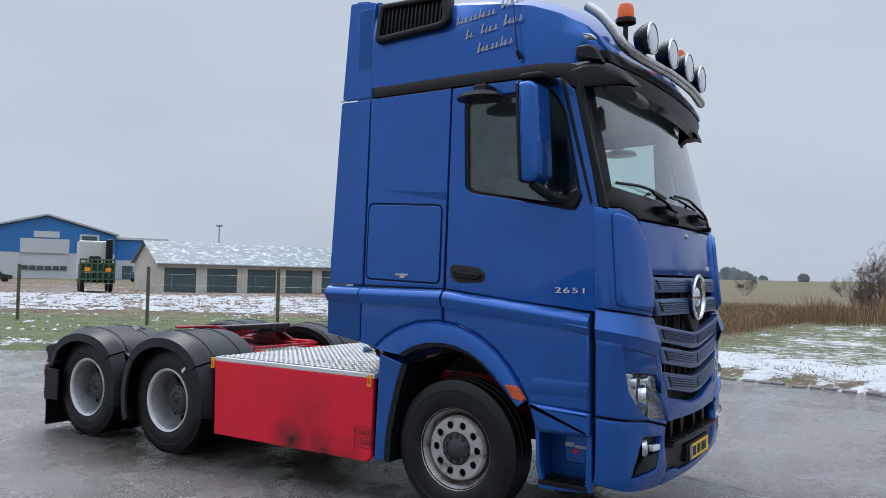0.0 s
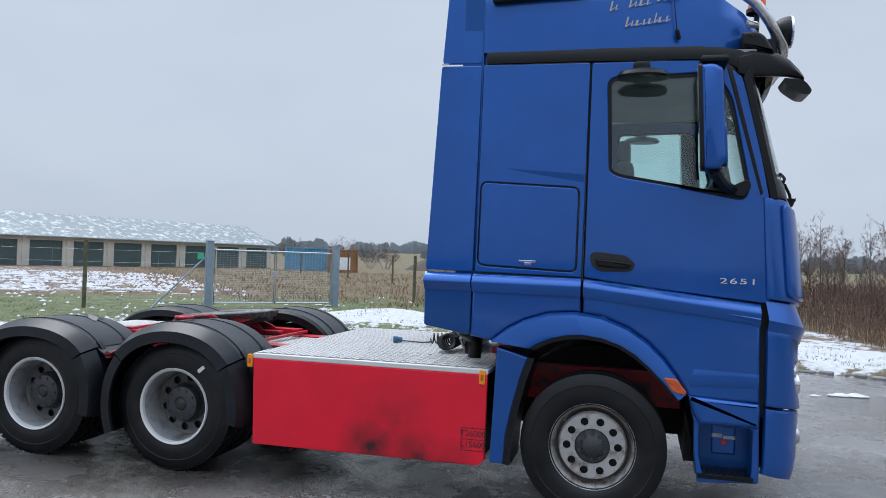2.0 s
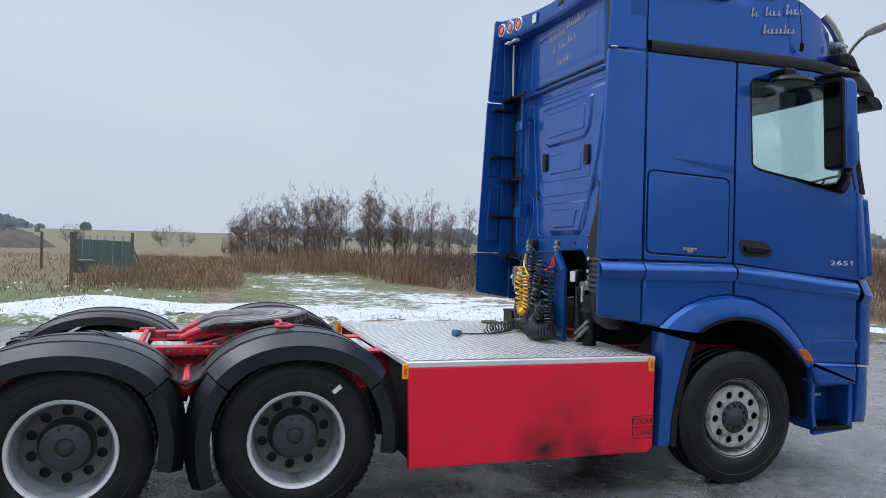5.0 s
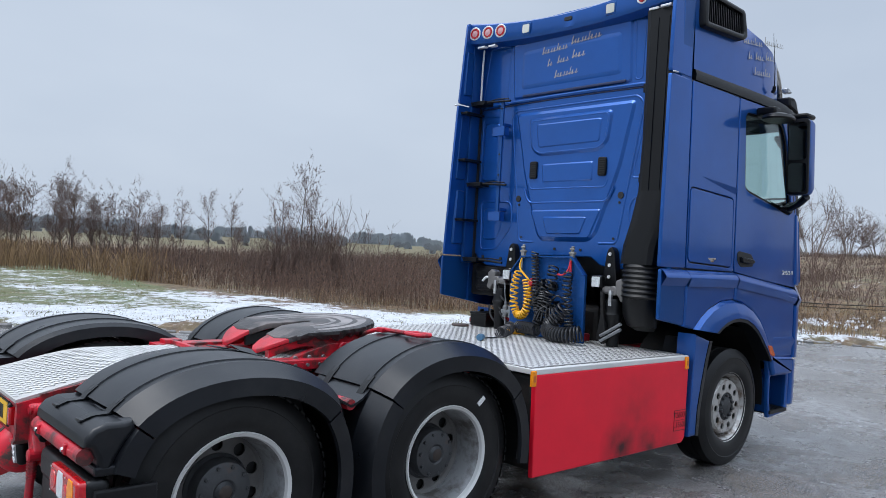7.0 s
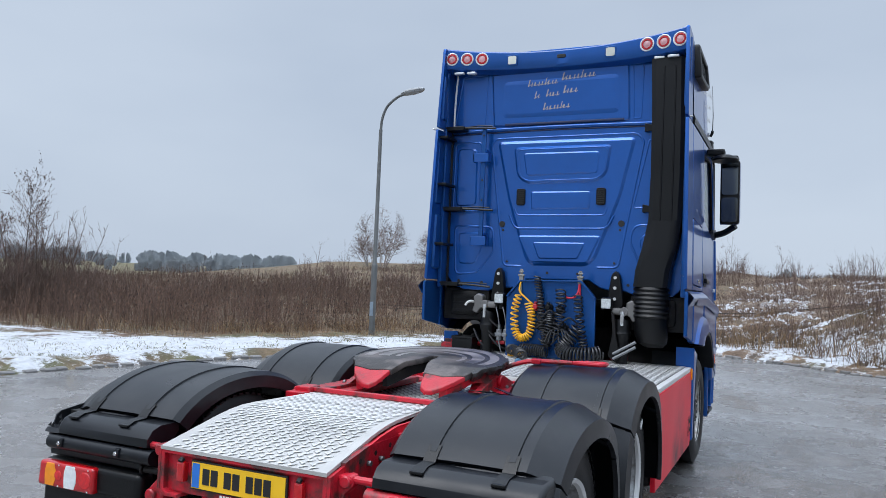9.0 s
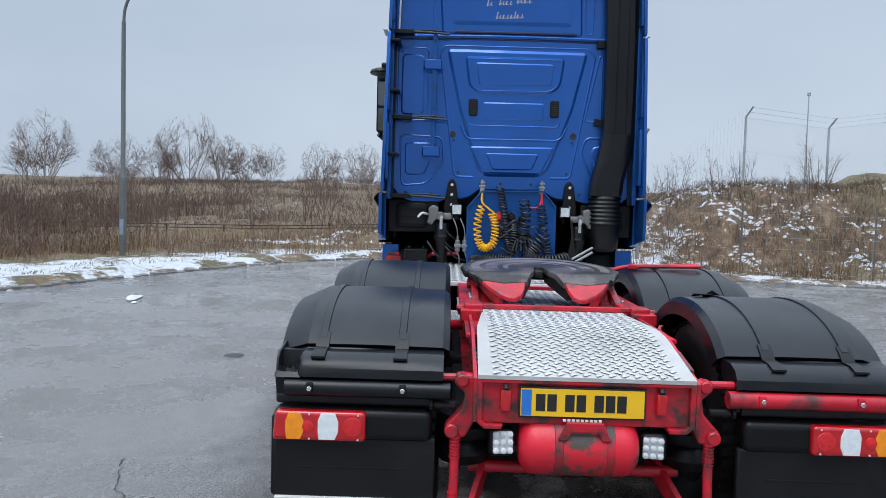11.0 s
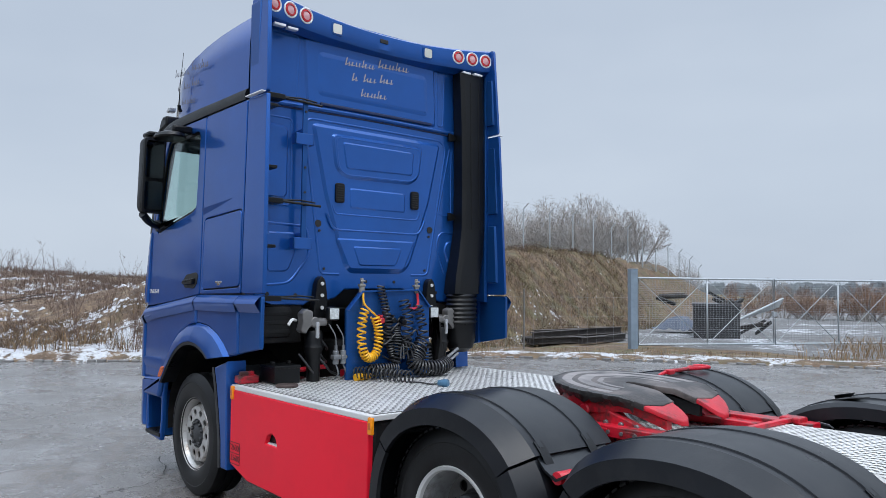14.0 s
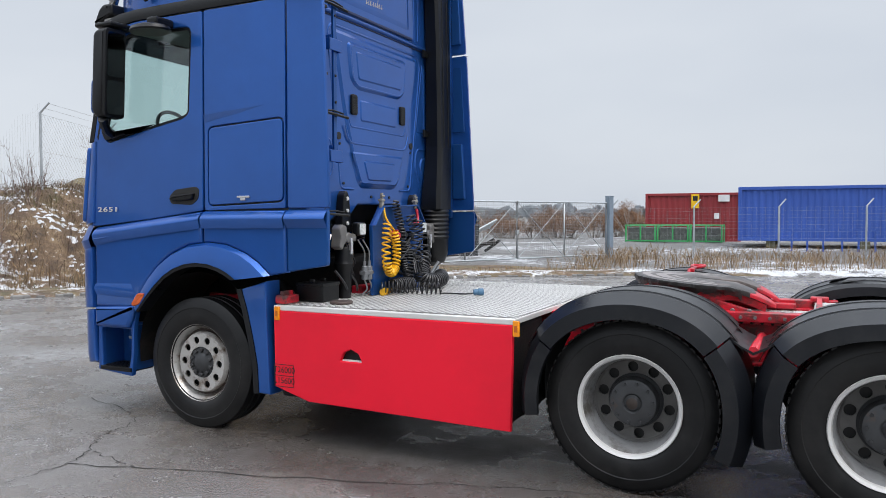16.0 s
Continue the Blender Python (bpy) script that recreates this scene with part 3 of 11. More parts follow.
def asphalt_material():
    """Old wet asphalt: grit, damp and half-frozen patches of lower and higher gloss."""
    m = bpy.data.materials.new("wet_asphalt")
    m.use_nodes = True
    n, l = m.node_tree.nodes, m.node_tree.links
    b = n["Principled BSDF"]
    co = n.new("ShaderNodeTexCoord")

    def noise_of(scale, detail=6.0, rough=0.6):
        t = n.new("ShaderNodeTexNoise")
        t.inputs["Scale"].default_value, t.inputs["Detail"].default_value, t.inputs["Roughness"].default_value = scale, detail, rough
        l.new(co.outputs["Object"], t.inputs["Vector"])
        return t.outputs[0]

    def ramp_of(fac, a, c, p=0.35, q=0.65):
        r = n.new("ShaderNodeValToRGB")
        r.color_ramp.elements[0].position, r.color_ramp.elements[0].color = p, (*a, 1)
        r.color_ramp.elements[1].position, r.color_ramp.elements[1].color = q, (*c, 1)
        l.new(fac, r.inputs[0])
        return r.outputs[0]

    grit = ramp_of(noise_of(62, 5, 0.8), (0.014, 0.012, 0.011), (0.36, 0.33, 0.305), 0.44, 0.68)
    frost = ramp_of(noise_of(0.42, 9, 0.65), (0, 0, 0), (1, 1, 1), 0.44, 0.64)
    fine = ramp_of(noise_of(7, 8, 0.7), (0, 0, 0), (1, 1, 1), 0.42, 0.70)
    both = n.new("ShaderNodeMath")
    both.operation = "MULTIPLY"
    l.new(frost, both.inputs[0])
    l.new(fine, both.inputs[1])
    dim = n.new("ShaderNodeMath")
    dim.operation = "MULTIPLY"
    dim.inputs[1].default_value = 0.8
    l.new(both.outputs[0], dim.inputs[0])
    mix = n.new("ShaderNodeMix")
    mix.data_type = "RGBA"
    mix.inputs[7].default_value = (0.36, 0.37, 0.39, 1)
    l.new(dim.outputs[0], mix.inputs[0])
    l.new(grit, mix.inputs[6])
    # oil and meltwater beside the parked truck, with the shade under it painted in
    soak_and_shade = None
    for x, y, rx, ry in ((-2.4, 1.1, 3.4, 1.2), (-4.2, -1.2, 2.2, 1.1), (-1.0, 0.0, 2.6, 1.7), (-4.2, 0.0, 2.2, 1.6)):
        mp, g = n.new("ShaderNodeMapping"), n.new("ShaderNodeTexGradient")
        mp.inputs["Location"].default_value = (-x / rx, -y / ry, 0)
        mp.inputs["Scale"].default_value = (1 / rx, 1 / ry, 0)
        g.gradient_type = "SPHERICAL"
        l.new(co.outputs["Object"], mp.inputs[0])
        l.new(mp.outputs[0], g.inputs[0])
        if soak_and_shade is None:
            soak_and_shade = g.outputs[1]
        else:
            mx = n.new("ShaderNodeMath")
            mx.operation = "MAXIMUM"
            l.new(soak_and_shade, mx.inputs[0])
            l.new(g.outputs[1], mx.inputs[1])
            soak_and_shade = mx.outputs[0]
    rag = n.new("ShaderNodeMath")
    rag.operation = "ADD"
    l.new(soak_and_shade, rag.inputs[0])
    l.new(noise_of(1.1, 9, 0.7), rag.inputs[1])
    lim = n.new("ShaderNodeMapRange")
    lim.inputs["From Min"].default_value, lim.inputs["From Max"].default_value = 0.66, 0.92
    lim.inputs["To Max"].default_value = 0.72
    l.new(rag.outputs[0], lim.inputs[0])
    stain_and_shade = n.new("ShaderNodeMix")
    stain_and_shade.data_type = "RGBA"
    stain_and_shade.inputs[7].default_value = (0.044, 0.036, 0.032, 1)
    l.new(lim.outputs[0], stain_and_shade.inputs[0])
    # ground on the other side in a paler tone
    mp, g = n.new("ShaderNodeMapping"), n.new("ShaderNodeTexGradient")
    mp.inputs["Location"].default_value = (1.5 / 7.5, -4.4 / 3.8, 0)
    mp.inputs["Scale"].default_value = (1 / 7.5, 1 / 3.8, 0)
    g.gradient_type = "SPHERICAL"
    l.new(co.outputs["Object"], mp.inputs[0])
    l.new(mp.outputs[0], g.inputs[0])
    rag2 = n.new("ShaderNodeMath")
    rag2.operation = "ADD"
    l.new(g.outputs[1], rag2.inputs[0])
    l.new(noise_of(0.9, 9, 0.62), rag2.inputs[1])
    lim2 = n.new("ShaderNodeMapRange")
    lim2.inputs["From Min"].default_value, lim2.inputs["From Max"].default_value = 0.55, 0.95
    lim2.inputs["To Max"].default_value = 0.55
    l.new(rag2.outputs[0], lim2.inputs[0])
    pale = n.new("ShaderNodeMix")
    pale.data_type = "RGBA"
    pale.inputs[7].default_value = (0.19, 0.178, 0.17, 1)
    l.new(lim2.outputs[0], pale.inputs[0])
    l.new(mix.outputs[2], pale.inputs[6])
    l.new(pale.outputs[2], stain_and_shade.inputs[6])
    l.new(stain_and_shade.outputs[2], b.inputs["Base Color"])
    wet = n.new("ShaderNodeMapRange")
    wet.inputs["From Min"].default_value, wet.inputs["From Max"].default_value = 0.42, 0.56
    wet.inputs["To Min"].default_value, wet.inputs["To Max"].default_value = 0.06, 0.42
    l.new(noise_of(0.75, 9, 0.68), wet.inputs[0])
    l.new(wet.outputs[0], b.inputs["Roughness"])
    b.inputs["Specular IOR Level"].default_value = 0.9
    bp = n.new("ShaderNodeBump")
    bp.inputs["Strength"].default_value, bp.inputs["Distance"].default_value = 0.75, 0.014
    l.new(noise_of(48, 6, 0.75), bp.inputs["Height"])
    l.new(bp.outputs[0], b.inputs["Normal"])
    return m


ASPHALT = asphalt_material()
bm = bmesh.new()
prism(bm, YARD, "xy", -0.25, 0.0)
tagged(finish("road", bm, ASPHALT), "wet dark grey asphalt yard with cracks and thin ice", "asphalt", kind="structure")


# ---- the truck ----
truck = thing("truck", "blue tractor unit with red side panels on a wet asphalt yard", "truck")
W = 1.25


def side_y(z):
    """Half the cab's width at a height: the walls lean in a little."""
    return W - 0.030 * max(0.0, z - 1.7) / 1.5


def lean(vs, s):
    for v in vs:
        v.co.y -= s * (W - side_y(v.co.z))


def plate(name, s, pts, material, parent, out=0.0, thick=0.035, bev=0.008, holes=(), label="", seg=2):
    bm = bmesh.new()
    prism(bm, pts, "xz", s * (W + out - thick), s * (W + out), bev, holes, seg)
    lean([v for v in bm.verts], s)
    return part(name, bm, material, parent, label)


ARCH_OUT = [(-0.735, 1.205), (-0.62, 1.30), (-0.506, 1.365), (-0.33, 1.425), (-0.147, 1.442), (0.04, 1.42), (0.217, 1.352), (0.35, 1.265), (0.463, 1.156), (0.545, 1.05), (0.612, 0.93)]
ARCH_IN = [(-0.402, 1.165), (-0.34, 1.20), (-0.27, 1.228), (-0.17, 1.252), (-0.063, 1.258), (0.05, 1.245), (0.16, 1.21), (0.26, 1.155), (0.343, 1.088), (0.45, 0.99), (0.552, 0.882)]
WINDOW = rounded([(0.028, 3.085), (0.055, 2.42), (0.13, 2.385), (0.60, 2.305), (0.945, 2.235), (0.975, 2.33), (0.85, 2.93), (0.74, 3.105)], 0.07, 5)


def cab_side(s):
    plate("side_flap", s, rounded([(-1.235, 1.29), (-0.888, 1.235), (-0.884, 1.672), (-1.238, 1.678)], 0.02, 2), BLUE_SHADED, truck, 0.012, 0.03, 0.012)
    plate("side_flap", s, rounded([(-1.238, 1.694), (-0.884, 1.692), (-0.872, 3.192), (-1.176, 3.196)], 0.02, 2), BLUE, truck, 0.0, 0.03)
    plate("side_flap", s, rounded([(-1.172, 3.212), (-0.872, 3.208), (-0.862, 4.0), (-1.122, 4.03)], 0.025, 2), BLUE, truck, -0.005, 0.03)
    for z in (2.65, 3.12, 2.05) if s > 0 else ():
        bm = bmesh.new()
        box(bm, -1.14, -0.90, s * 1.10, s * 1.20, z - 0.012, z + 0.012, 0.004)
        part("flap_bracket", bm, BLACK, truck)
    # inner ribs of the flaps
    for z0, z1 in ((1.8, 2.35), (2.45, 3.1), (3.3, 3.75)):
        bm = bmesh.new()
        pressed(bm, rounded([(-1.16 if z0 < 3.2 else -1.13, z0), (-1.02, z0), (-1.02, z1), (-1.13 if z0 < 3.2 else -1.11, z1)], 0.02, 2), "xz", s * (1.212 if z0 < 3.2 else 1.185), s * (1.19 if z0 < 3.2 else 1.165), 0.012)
        part("flap_rib", bm, BLUE_SHADED, truck)
    locker = rounded([(-0.845, 1.748), (-0.152, 1.722), (-0.148, 2.302), (-0.838, 2.338)], 0.045, 4)
    gap = [(p[0], p[1]) for p in shrink(locker, -0.011)]
    plate("side_wall", s, rounded([(-0.867, 1.694), (-0.108, 1.682), (-0.096, 3.190), (-0.856, 3.195)], 0.015, 2), BLUE, truck, 0.0, 0.03, 0.006, (gap,))
    d = plate("locker_door", s, locker, BLUE, truck, 0.003, 0.03, 0.006)
    bm = bmesh.new()
    box(bm, -0.55, -0.43, s * 1.25, s * 1.262, 1.772, 1.788, 0.003)
    box(bm, -0.51, -0.46, s * 1.25, s * 1.260, 1.752, 1.774, 0.004)
    part("locker_handle", bm, CHROME, d, "small chrome lock")
    bm = bmesh.new()
    box(bm, -0.86, -0.10, s * 1.19, s * 1.208, 1.66, 3.2)
    part("wall_backing", bm, INTERIOR, truck)
    # black strips, added unseen behind the panel gaps to stop light showing through
    bm = bmesh.new()
    box(bm, -0.135, -0.05, s * 1.15, s * 1.186, 1.62, 3.2)
    box(bm, -0.90, -0.855, s * 1.15, s * 1.186, 1.62, 3.2)
    part("gap_blocker", bm, PLAIN_BLACK, truck)
    # a raised pressing that runs across the wall and the door
    bm = bmesh.new()
    tri = [(-0.68, 2.445), (-0.11, 2.40), (-0.11, 2.345), (-0.45, 2.40)]
    va = [bm.verts.new((x, s * (side_y(z) + o), z)) for (x, z), o in zip(tri, (0.002, 0.016, 0.001, 0.001))]
    bm.faces.new(va)
    part("wall_crease", bm, BLUE, truck)
    # the door
    door_pts = rounded([(-0.09, 1.682), (0.45, 1.618), (1.118, 1.556), (1.113, 1.9), (1.098, 2.255), (0.985, 2.83), (0.915, 3.06), (0.80, 3.165), (0.62, 3.19), (-0.082, 3.19)], 0.02, 3)
    door = plate("door", s, door_pts, BLUE, truck, 0.0, 0.045, 0.007, (WINDOW,))
    bm = bmesh.new()
    prism(bm, shrink(WINDOW, -0.002), "xz", s * (W - 0.03), s * (W - 0.012), 0.0, (shrink(WINDOW, 0.022),))
    lean(list(bm.verts), s)
    part("window_seal", bm, BLACK, door)
    bm = bmesh.new()
    prism(bm, shrink(WINDOW, 0.006), "xz", s * (W - 0.034), s * (W - 0.028))
    lean(list(bm.verts), s)
    g = part("window_pane", bm, CAB_GLASS, door, "green tinted side window")
    g.visible_shadow = False
    # dark sill under the mirror
    bm = bmesh.new()
    prism(bm, rounded([(0.52, 2.33), (0.94, 2.255), (0.985, 2.33), (0.965, 2.38), (0.86, 2.33), (0.66, 2.30)], 0.02, 2), "xz", s * 1.225, s * 1.262, 0.006)
    part("mirror_base", bm, BLACK, door)
    # handle in its well
    bm = bmesh.new()
    prism(bm, rounded([(-0.055, 1.845), (-0.02, 1.865), (0.19, 1.845), (0.255, 1.79), (0.235, 1.735), (0.02, 1.725), (-0.045, 1.77)], 0.025, 3), "xz", s * 1.245, s * 1.254, 0.003)
    part("handle_well", bm, PLAIN_BLACK, door)
    bm = bmesh.new()
    prism(bm, rounded([(-0.02, 1.815), (0.20, 1.80), (0.235, 1.775), (0.19, 1.755), (0.0, 1.765)], 0.015, 3), "xz", s * 1.252, s * 1.282, 0.010)
    part("door_handle", bm, BLACK, door, "black door handle")
    for k_, digit in enumerate("2651"):
        x_ = 0.92 + (k_ - 1.5) * 0.062 * (1 if s < 0 else -1)
        lettering("model_digit", digit, 0.086, Matrix.Translation((x_, s * 1.2605, 1.695)) @ Euler((radians(90), 0, 0 if s < 0 else radians(180))).to_matrix().to_4x4() @ Matrix.Diagonal((1.2, 0.62, 1, 1)), ALU_EDGE, door, "", 0.004)
    # lower door and wall, proud of the upper ones, with a bright ledge on top
    k = [p for p in ARCH_OUT if p[0] > -0.09]
    low = [(-0.09, 1.672), (1.062, 1.545), (1.072, 0.90), (0.63, 0.905)] + [(x - 0.0, z) for x, z in reversed(k)] + [(-0.09, 1.437)]
    plate("door_lower_panel", s, low, BLUE, truck, 0.026, 0.06, 0.024, seg=3)
    # sculpted swage on the lower door
    bm = bmesh.new()
    loft(bm, [[(0.15, s * 1.277, 1.585), (1.06, s * 1.277, 1.50)], [(0.15, s * 1.279, 1.575), (1.06, s * 1.306, 1.452)], [(0.15, s * 1.277, 1.570), (1.06, s * 1.277, 1.40)]])
    part("door_swage", bm, BLUE, truck)
    bm = bmesh.new()
    loft(bm, [[(0.66, s * 1.277, 1.10), (1.06, s * 1.277, 1.09)], [(0.62, s * 1.279, 1.02), (1.06, s * 1.300, 1.055)], [(0.64, s * 1.277, 0.98), (1.06, s * 1.277, 1.0)]])
    part("door_swage", bm, BLUE, truck)
    for xs_ in ((-1.236, -0.888), (-0.878, -0.108), (-0.09, 0.30, 0.70, 1.062)):
        bm = bmesh.new()
        zt = lambda x: interp([-1.24, -0.1, 1.07], [1.682, 1.676, 1.548], x)
        loft(bm, [[(x, s * 1.246, zt(x)), (x, s * 1.276, zt(x) - 0.016), (x, s * 1.306, zt(x) - 0.052), (x, s * 1.308, zt(x) - 0.066), (x, s * (1.288 if x > -0.886 else 1.266), zt(x) - 0.13)] for x in xs_])
        part("side_ledge", bm, BLUE, truck, "", 40)
    k = [p for p in ARCH_OUT if p[0] < -0.105]
    low = [(-0.105, 1.437), (-0.108, 1.674), (-0.878, 1.678), (-0.882, 1.232)] + k
    plate("wall_lower_panel", s, low, BLUE, truck, 0.02, 0.05, 0.02, seg=3)
    # wheel arch flare with a dark rubber lip
    n = len(ARCH_OUT)
    for a, b in ((0, 5), (4, n)):
        bm = bmesh.new()
        o, i = ARCH_OUT[a:b], ARCH_IN[a:b]
        rows = []
        for (ox, oz), (ix, iz) in zip(o, i):
            rows.append([(ox, s * 1.262, oz), (ox + (ix - ox) * 0.12, s * 1.296, oz + (iz - oz) * 0.12), (ox + (ix - ox) * 0.5, s * 1.318, oz + (iz - oz) * 0.5),
                         (ox + (ix - ox) * 0.84, s * 1.322, oz + (iz - oz) * 0.84), (ox + (ix - ox) * 0.86, s * 1.22, oz + (iz - oz) * 0.86)])
        loft(bm, rows)
        part("arch_flare", bm, BLUE, truck)
    bm = bmesh.new()
    rows = [[(ox + (ix - ox) * 0.85, s * 1.318, oz + (iz - oz) * 0.85), (ix, s * 1.312, iz), (ix, s * 1.18, iz), (ox + (ix - ox) * 0.85, s * 1.18, oz + (iz - oz) * 0.85)] for (ox, oz), (ix, iz) in zip(ARCH_OUT, ARCH_IN)]
    loft(bm, rows, True, True)
    part("arch_lip", bm, GUARD, truck)
    bm = bmesh.new()
    prism(bm, rounded([(0.455, 1.035), (0.545, 1.03), (0.612, 0.945), (0.60, 0.925), (0.52, 0.945)], 0.012, 2), "xz", s * 1.28, s * 1.325, 0.008)
    part("side_marker", bm, mat("orange_marker_lens", (0.55, 0.10, 0.02), 0.25, var=0.2, scale=30), truck, "orange side marker")
    # liner behind the wheel and the rear half of the mudguard
    bm = bmesh.new()
    rows = []
    for j in range(15):
        a = radians(-8 + 196 * j / 14)
        rows.append([(0.66 * math.cos(a), s * 0.62, 0.55 + 0.66 * math.sin(a)), (0.66 * math.cos(a), s * 1.2, 0.55 + 0.66 * math.sin(a))])
    loft(bm, rows)
    part("wheel_liner", bm, UNDER, truck)
    bm = bmesh.new()
    prism(bm, [(-0.686, 1.163), (-0.46, 1.10), (-0.51, 0.95), (-0.56, 0.75), (-0.60, 0.55), (-0.612, 0.336), (-0.716, 0.334)], "xz", s * 1.10, s * 1.262, 0.012)
    part("rear_fender", bm, BLUE, truck)
    bm = bmesh.new()
    edge = [(-0.46, 1.10), (-0.51, 0.95), (-0.56, 0.75), (-0.60, 0.55), (-0.612, 0.336)]
    loft(bm, [[(x - 0.004, s * 1.266, z), (x + 0.045, s * 1.262, z - 0.004), (x + 0.045, s * 0.85, z - 0.004), (x - 0.004, s * 0.85, z)] for x, z in edge], True, True)
    part("fender_lip", bm, GUARD, truck)
    # entry steps
    hole = rounded([(0.70, 0.725), (1.035, 0.725), (1.035, 0.405), (0.73, 0.405), (0.705, 0.52)], 0.02, 2)
    plate("step_panel", s, rounded([(0.628, 0.893), (1.075, 0.868), (1.085, 0.37), (0.70, 0.34), (0.672, 0.52), (0.665, 0.74)], 0.015, 2), BLUE, truck, 0.0, 0.04, 0.012, (hole,))
    bm = bmesh.new()
    prism(bm, rounded([(0.615, 0.925), (1.075, 0.90), (1.075, 0.735), (0.70, 0.735), (0.66, 0.80)], 0.015, 2), "xz", s * 1.22, s * 1.288, 0.03, seg=3)
    part("sill", bm, BLUE, truck)
    bm = bmesh.new()
    box(bm, 0.69, 1.045, s * 1.0, s * 1.03, 0.39, 0.75)
    box(bm, 0.685, 0.70, s * 1.0, s * 1.215, 0.39, 0.75)
    box(bm, 1.036, 1.05, s * 1.0, s * 1.215, 0.39, 0.75)
    st = part("step_well", bm, BLUE_SHADED, truck)
    bm = bmesh.new()
    box(bm, 0.70, 1.05, s * 1.02, s * 1.262, 0.375, 0.41, 0.006)
    for q in range(9):
        box(bm, 0.735 + q * 0.032, 0.75 + q * 0.032, s * 1.08, s * 1.245, 0.41, 0.418, m=None)
    part("step_tread", bm, BLACK, truck)
    bm = bmesh.new()
    box(bm, 0.80, 0.955, s * 1.03, s * 1.045, 0.50, 0.70, 0.01)
    hatch = part("well_hatch", bm, BLUE, truck)
    for x0, x1, z0, z1, mm in ((0.80, 0.87, 0.612, 0.640, LAMP_FACE), (0.875, 0.955, 0.606, 0.628, LAMP_FACE), (0.86, 0.90, 0.565, 0.60, RED_LENS), (0.87, 0.935, 0.683, 0.697, PLAIN_BLACK)):
        bm = bmesh.new()
        box(bm, x0, x1, s * 1.045, s * 1.049, z0, z1, 0.001)
        part("sticker", bm, mm, hatch)
    # gap before the front corner
    bm = bmesh.new()
    prism(bm, [(1.03, 1.60), (1.16, 1.58), (1.16, 0.80), (1.075, 0.80)], "xz", s * 1.12, s * 1.20)
    part("corner_gap", bm, PLAIN_BLACK, truck)


for s in (-1, 1):
    cab_side(s)

# front: panels on the rounded nose
NOSE_Y = [1.250, 1.238, 1.195, 1.11, 0.95, 0.70, 0.40, 0.15, 0.0]
NOSE_X = [1.10, 1.18, 1.25, 1.305, 1.345, 1.370, 1.388, 1.398, 1.40]
NOSE_ARC = [0.0]
for i in range(8):
    NOSE_ARC.append(NOSE_ARC[-1] + math.hypot(NOSE_Y[i + 1] - NOSE_Y[i], NOSE_X[i + 1] - NOSE_X[i]))
NOSE_HALF = NOSE_ARC[-1]


def nose(a, z, d=0.0):
    """A point on the nose's skin, a metres round it from the middle (right: minus), d proud of it."""
    k = NOSE_HALF - min(abs(a), NOSE_HALF)
    x, y = interp(NOSE_ARC, NOSE_X, k), interp(NOSE_ARC, NOSE_Y, k)
    x1, y1 = interp(NOSE_ARC, NOSE_X, k + 0.05), interp(NOSE_ARC, NOSE_Y, k + 0.05)
    x0, y0 = interp(NOSE_ARC, NOSE_X, k - 0.05), interp(NOSE_ARC, NOSE_Y, k - 0.05)
    n = Vector((y0 - y1, x1 - x0, 0.0)).normalized()
    x += interp([0.3, 0.5, 1.0, 1.5, 2.25, 3.2], [-0.05, 0.0, 0.0, -0.005, -0.085, -0.33], z)
    sg = 1 if a > 0 else -1
    return Vector((x + n.x * d, sg * (y * side_y(z) / W + n.y * d), z))


def arc_of(y):
    return (NOSE_HALF - interp([-v for v in NOSE_Y], NOSE_ARC, -abs(y))) * (1 if y > 0 else -1)


def nose_patch(name, pts, material, parent, out=0.0, thick=0.03, bev=0.006, holes=(), label="", seg=2):
    """A skin panel with the outline pts (a, z), laid round the nose."""
    bm = bmesh.new()
    prism(bm, pts, "yz", out - thick, out, bev, holes, seg)
    for axis, lo_, hi_, st in ((1, -1.37, 1.37, 0.0685), (2, 0.35, 3.15, 0.14)):
        v = lo_
        no = (0, 1, 0) if axis == 1 else (0, 0, 1)
        while v < hi_:
            co = (0, v, 0) if axis == 1 else (0, 0, v)
            bmesh.ops.bisect_plane(bm, geom=list(bm.verts) + list(bm.edges) + list(bm.faces), plane_co=co, plane_no=no, dist=0.0005)
            v += st
    for v in bm.verts:
        v.co = nose(v.co.y, v.co.z, v.co.x)
    return part(name, bm, material, parent, label, 35, False)


def both(pts):
    """The outline of a half, closed over the middle."""
    return [(-x, z) for x, z in pts] + [(x, z) for x, z in reversed(pts)]


nose_patch("nose_backing", rect(-1.28, 1.28, 0.42, 2.26), PLAIN_BLACK, truck, -0.13, 0.02, 0)
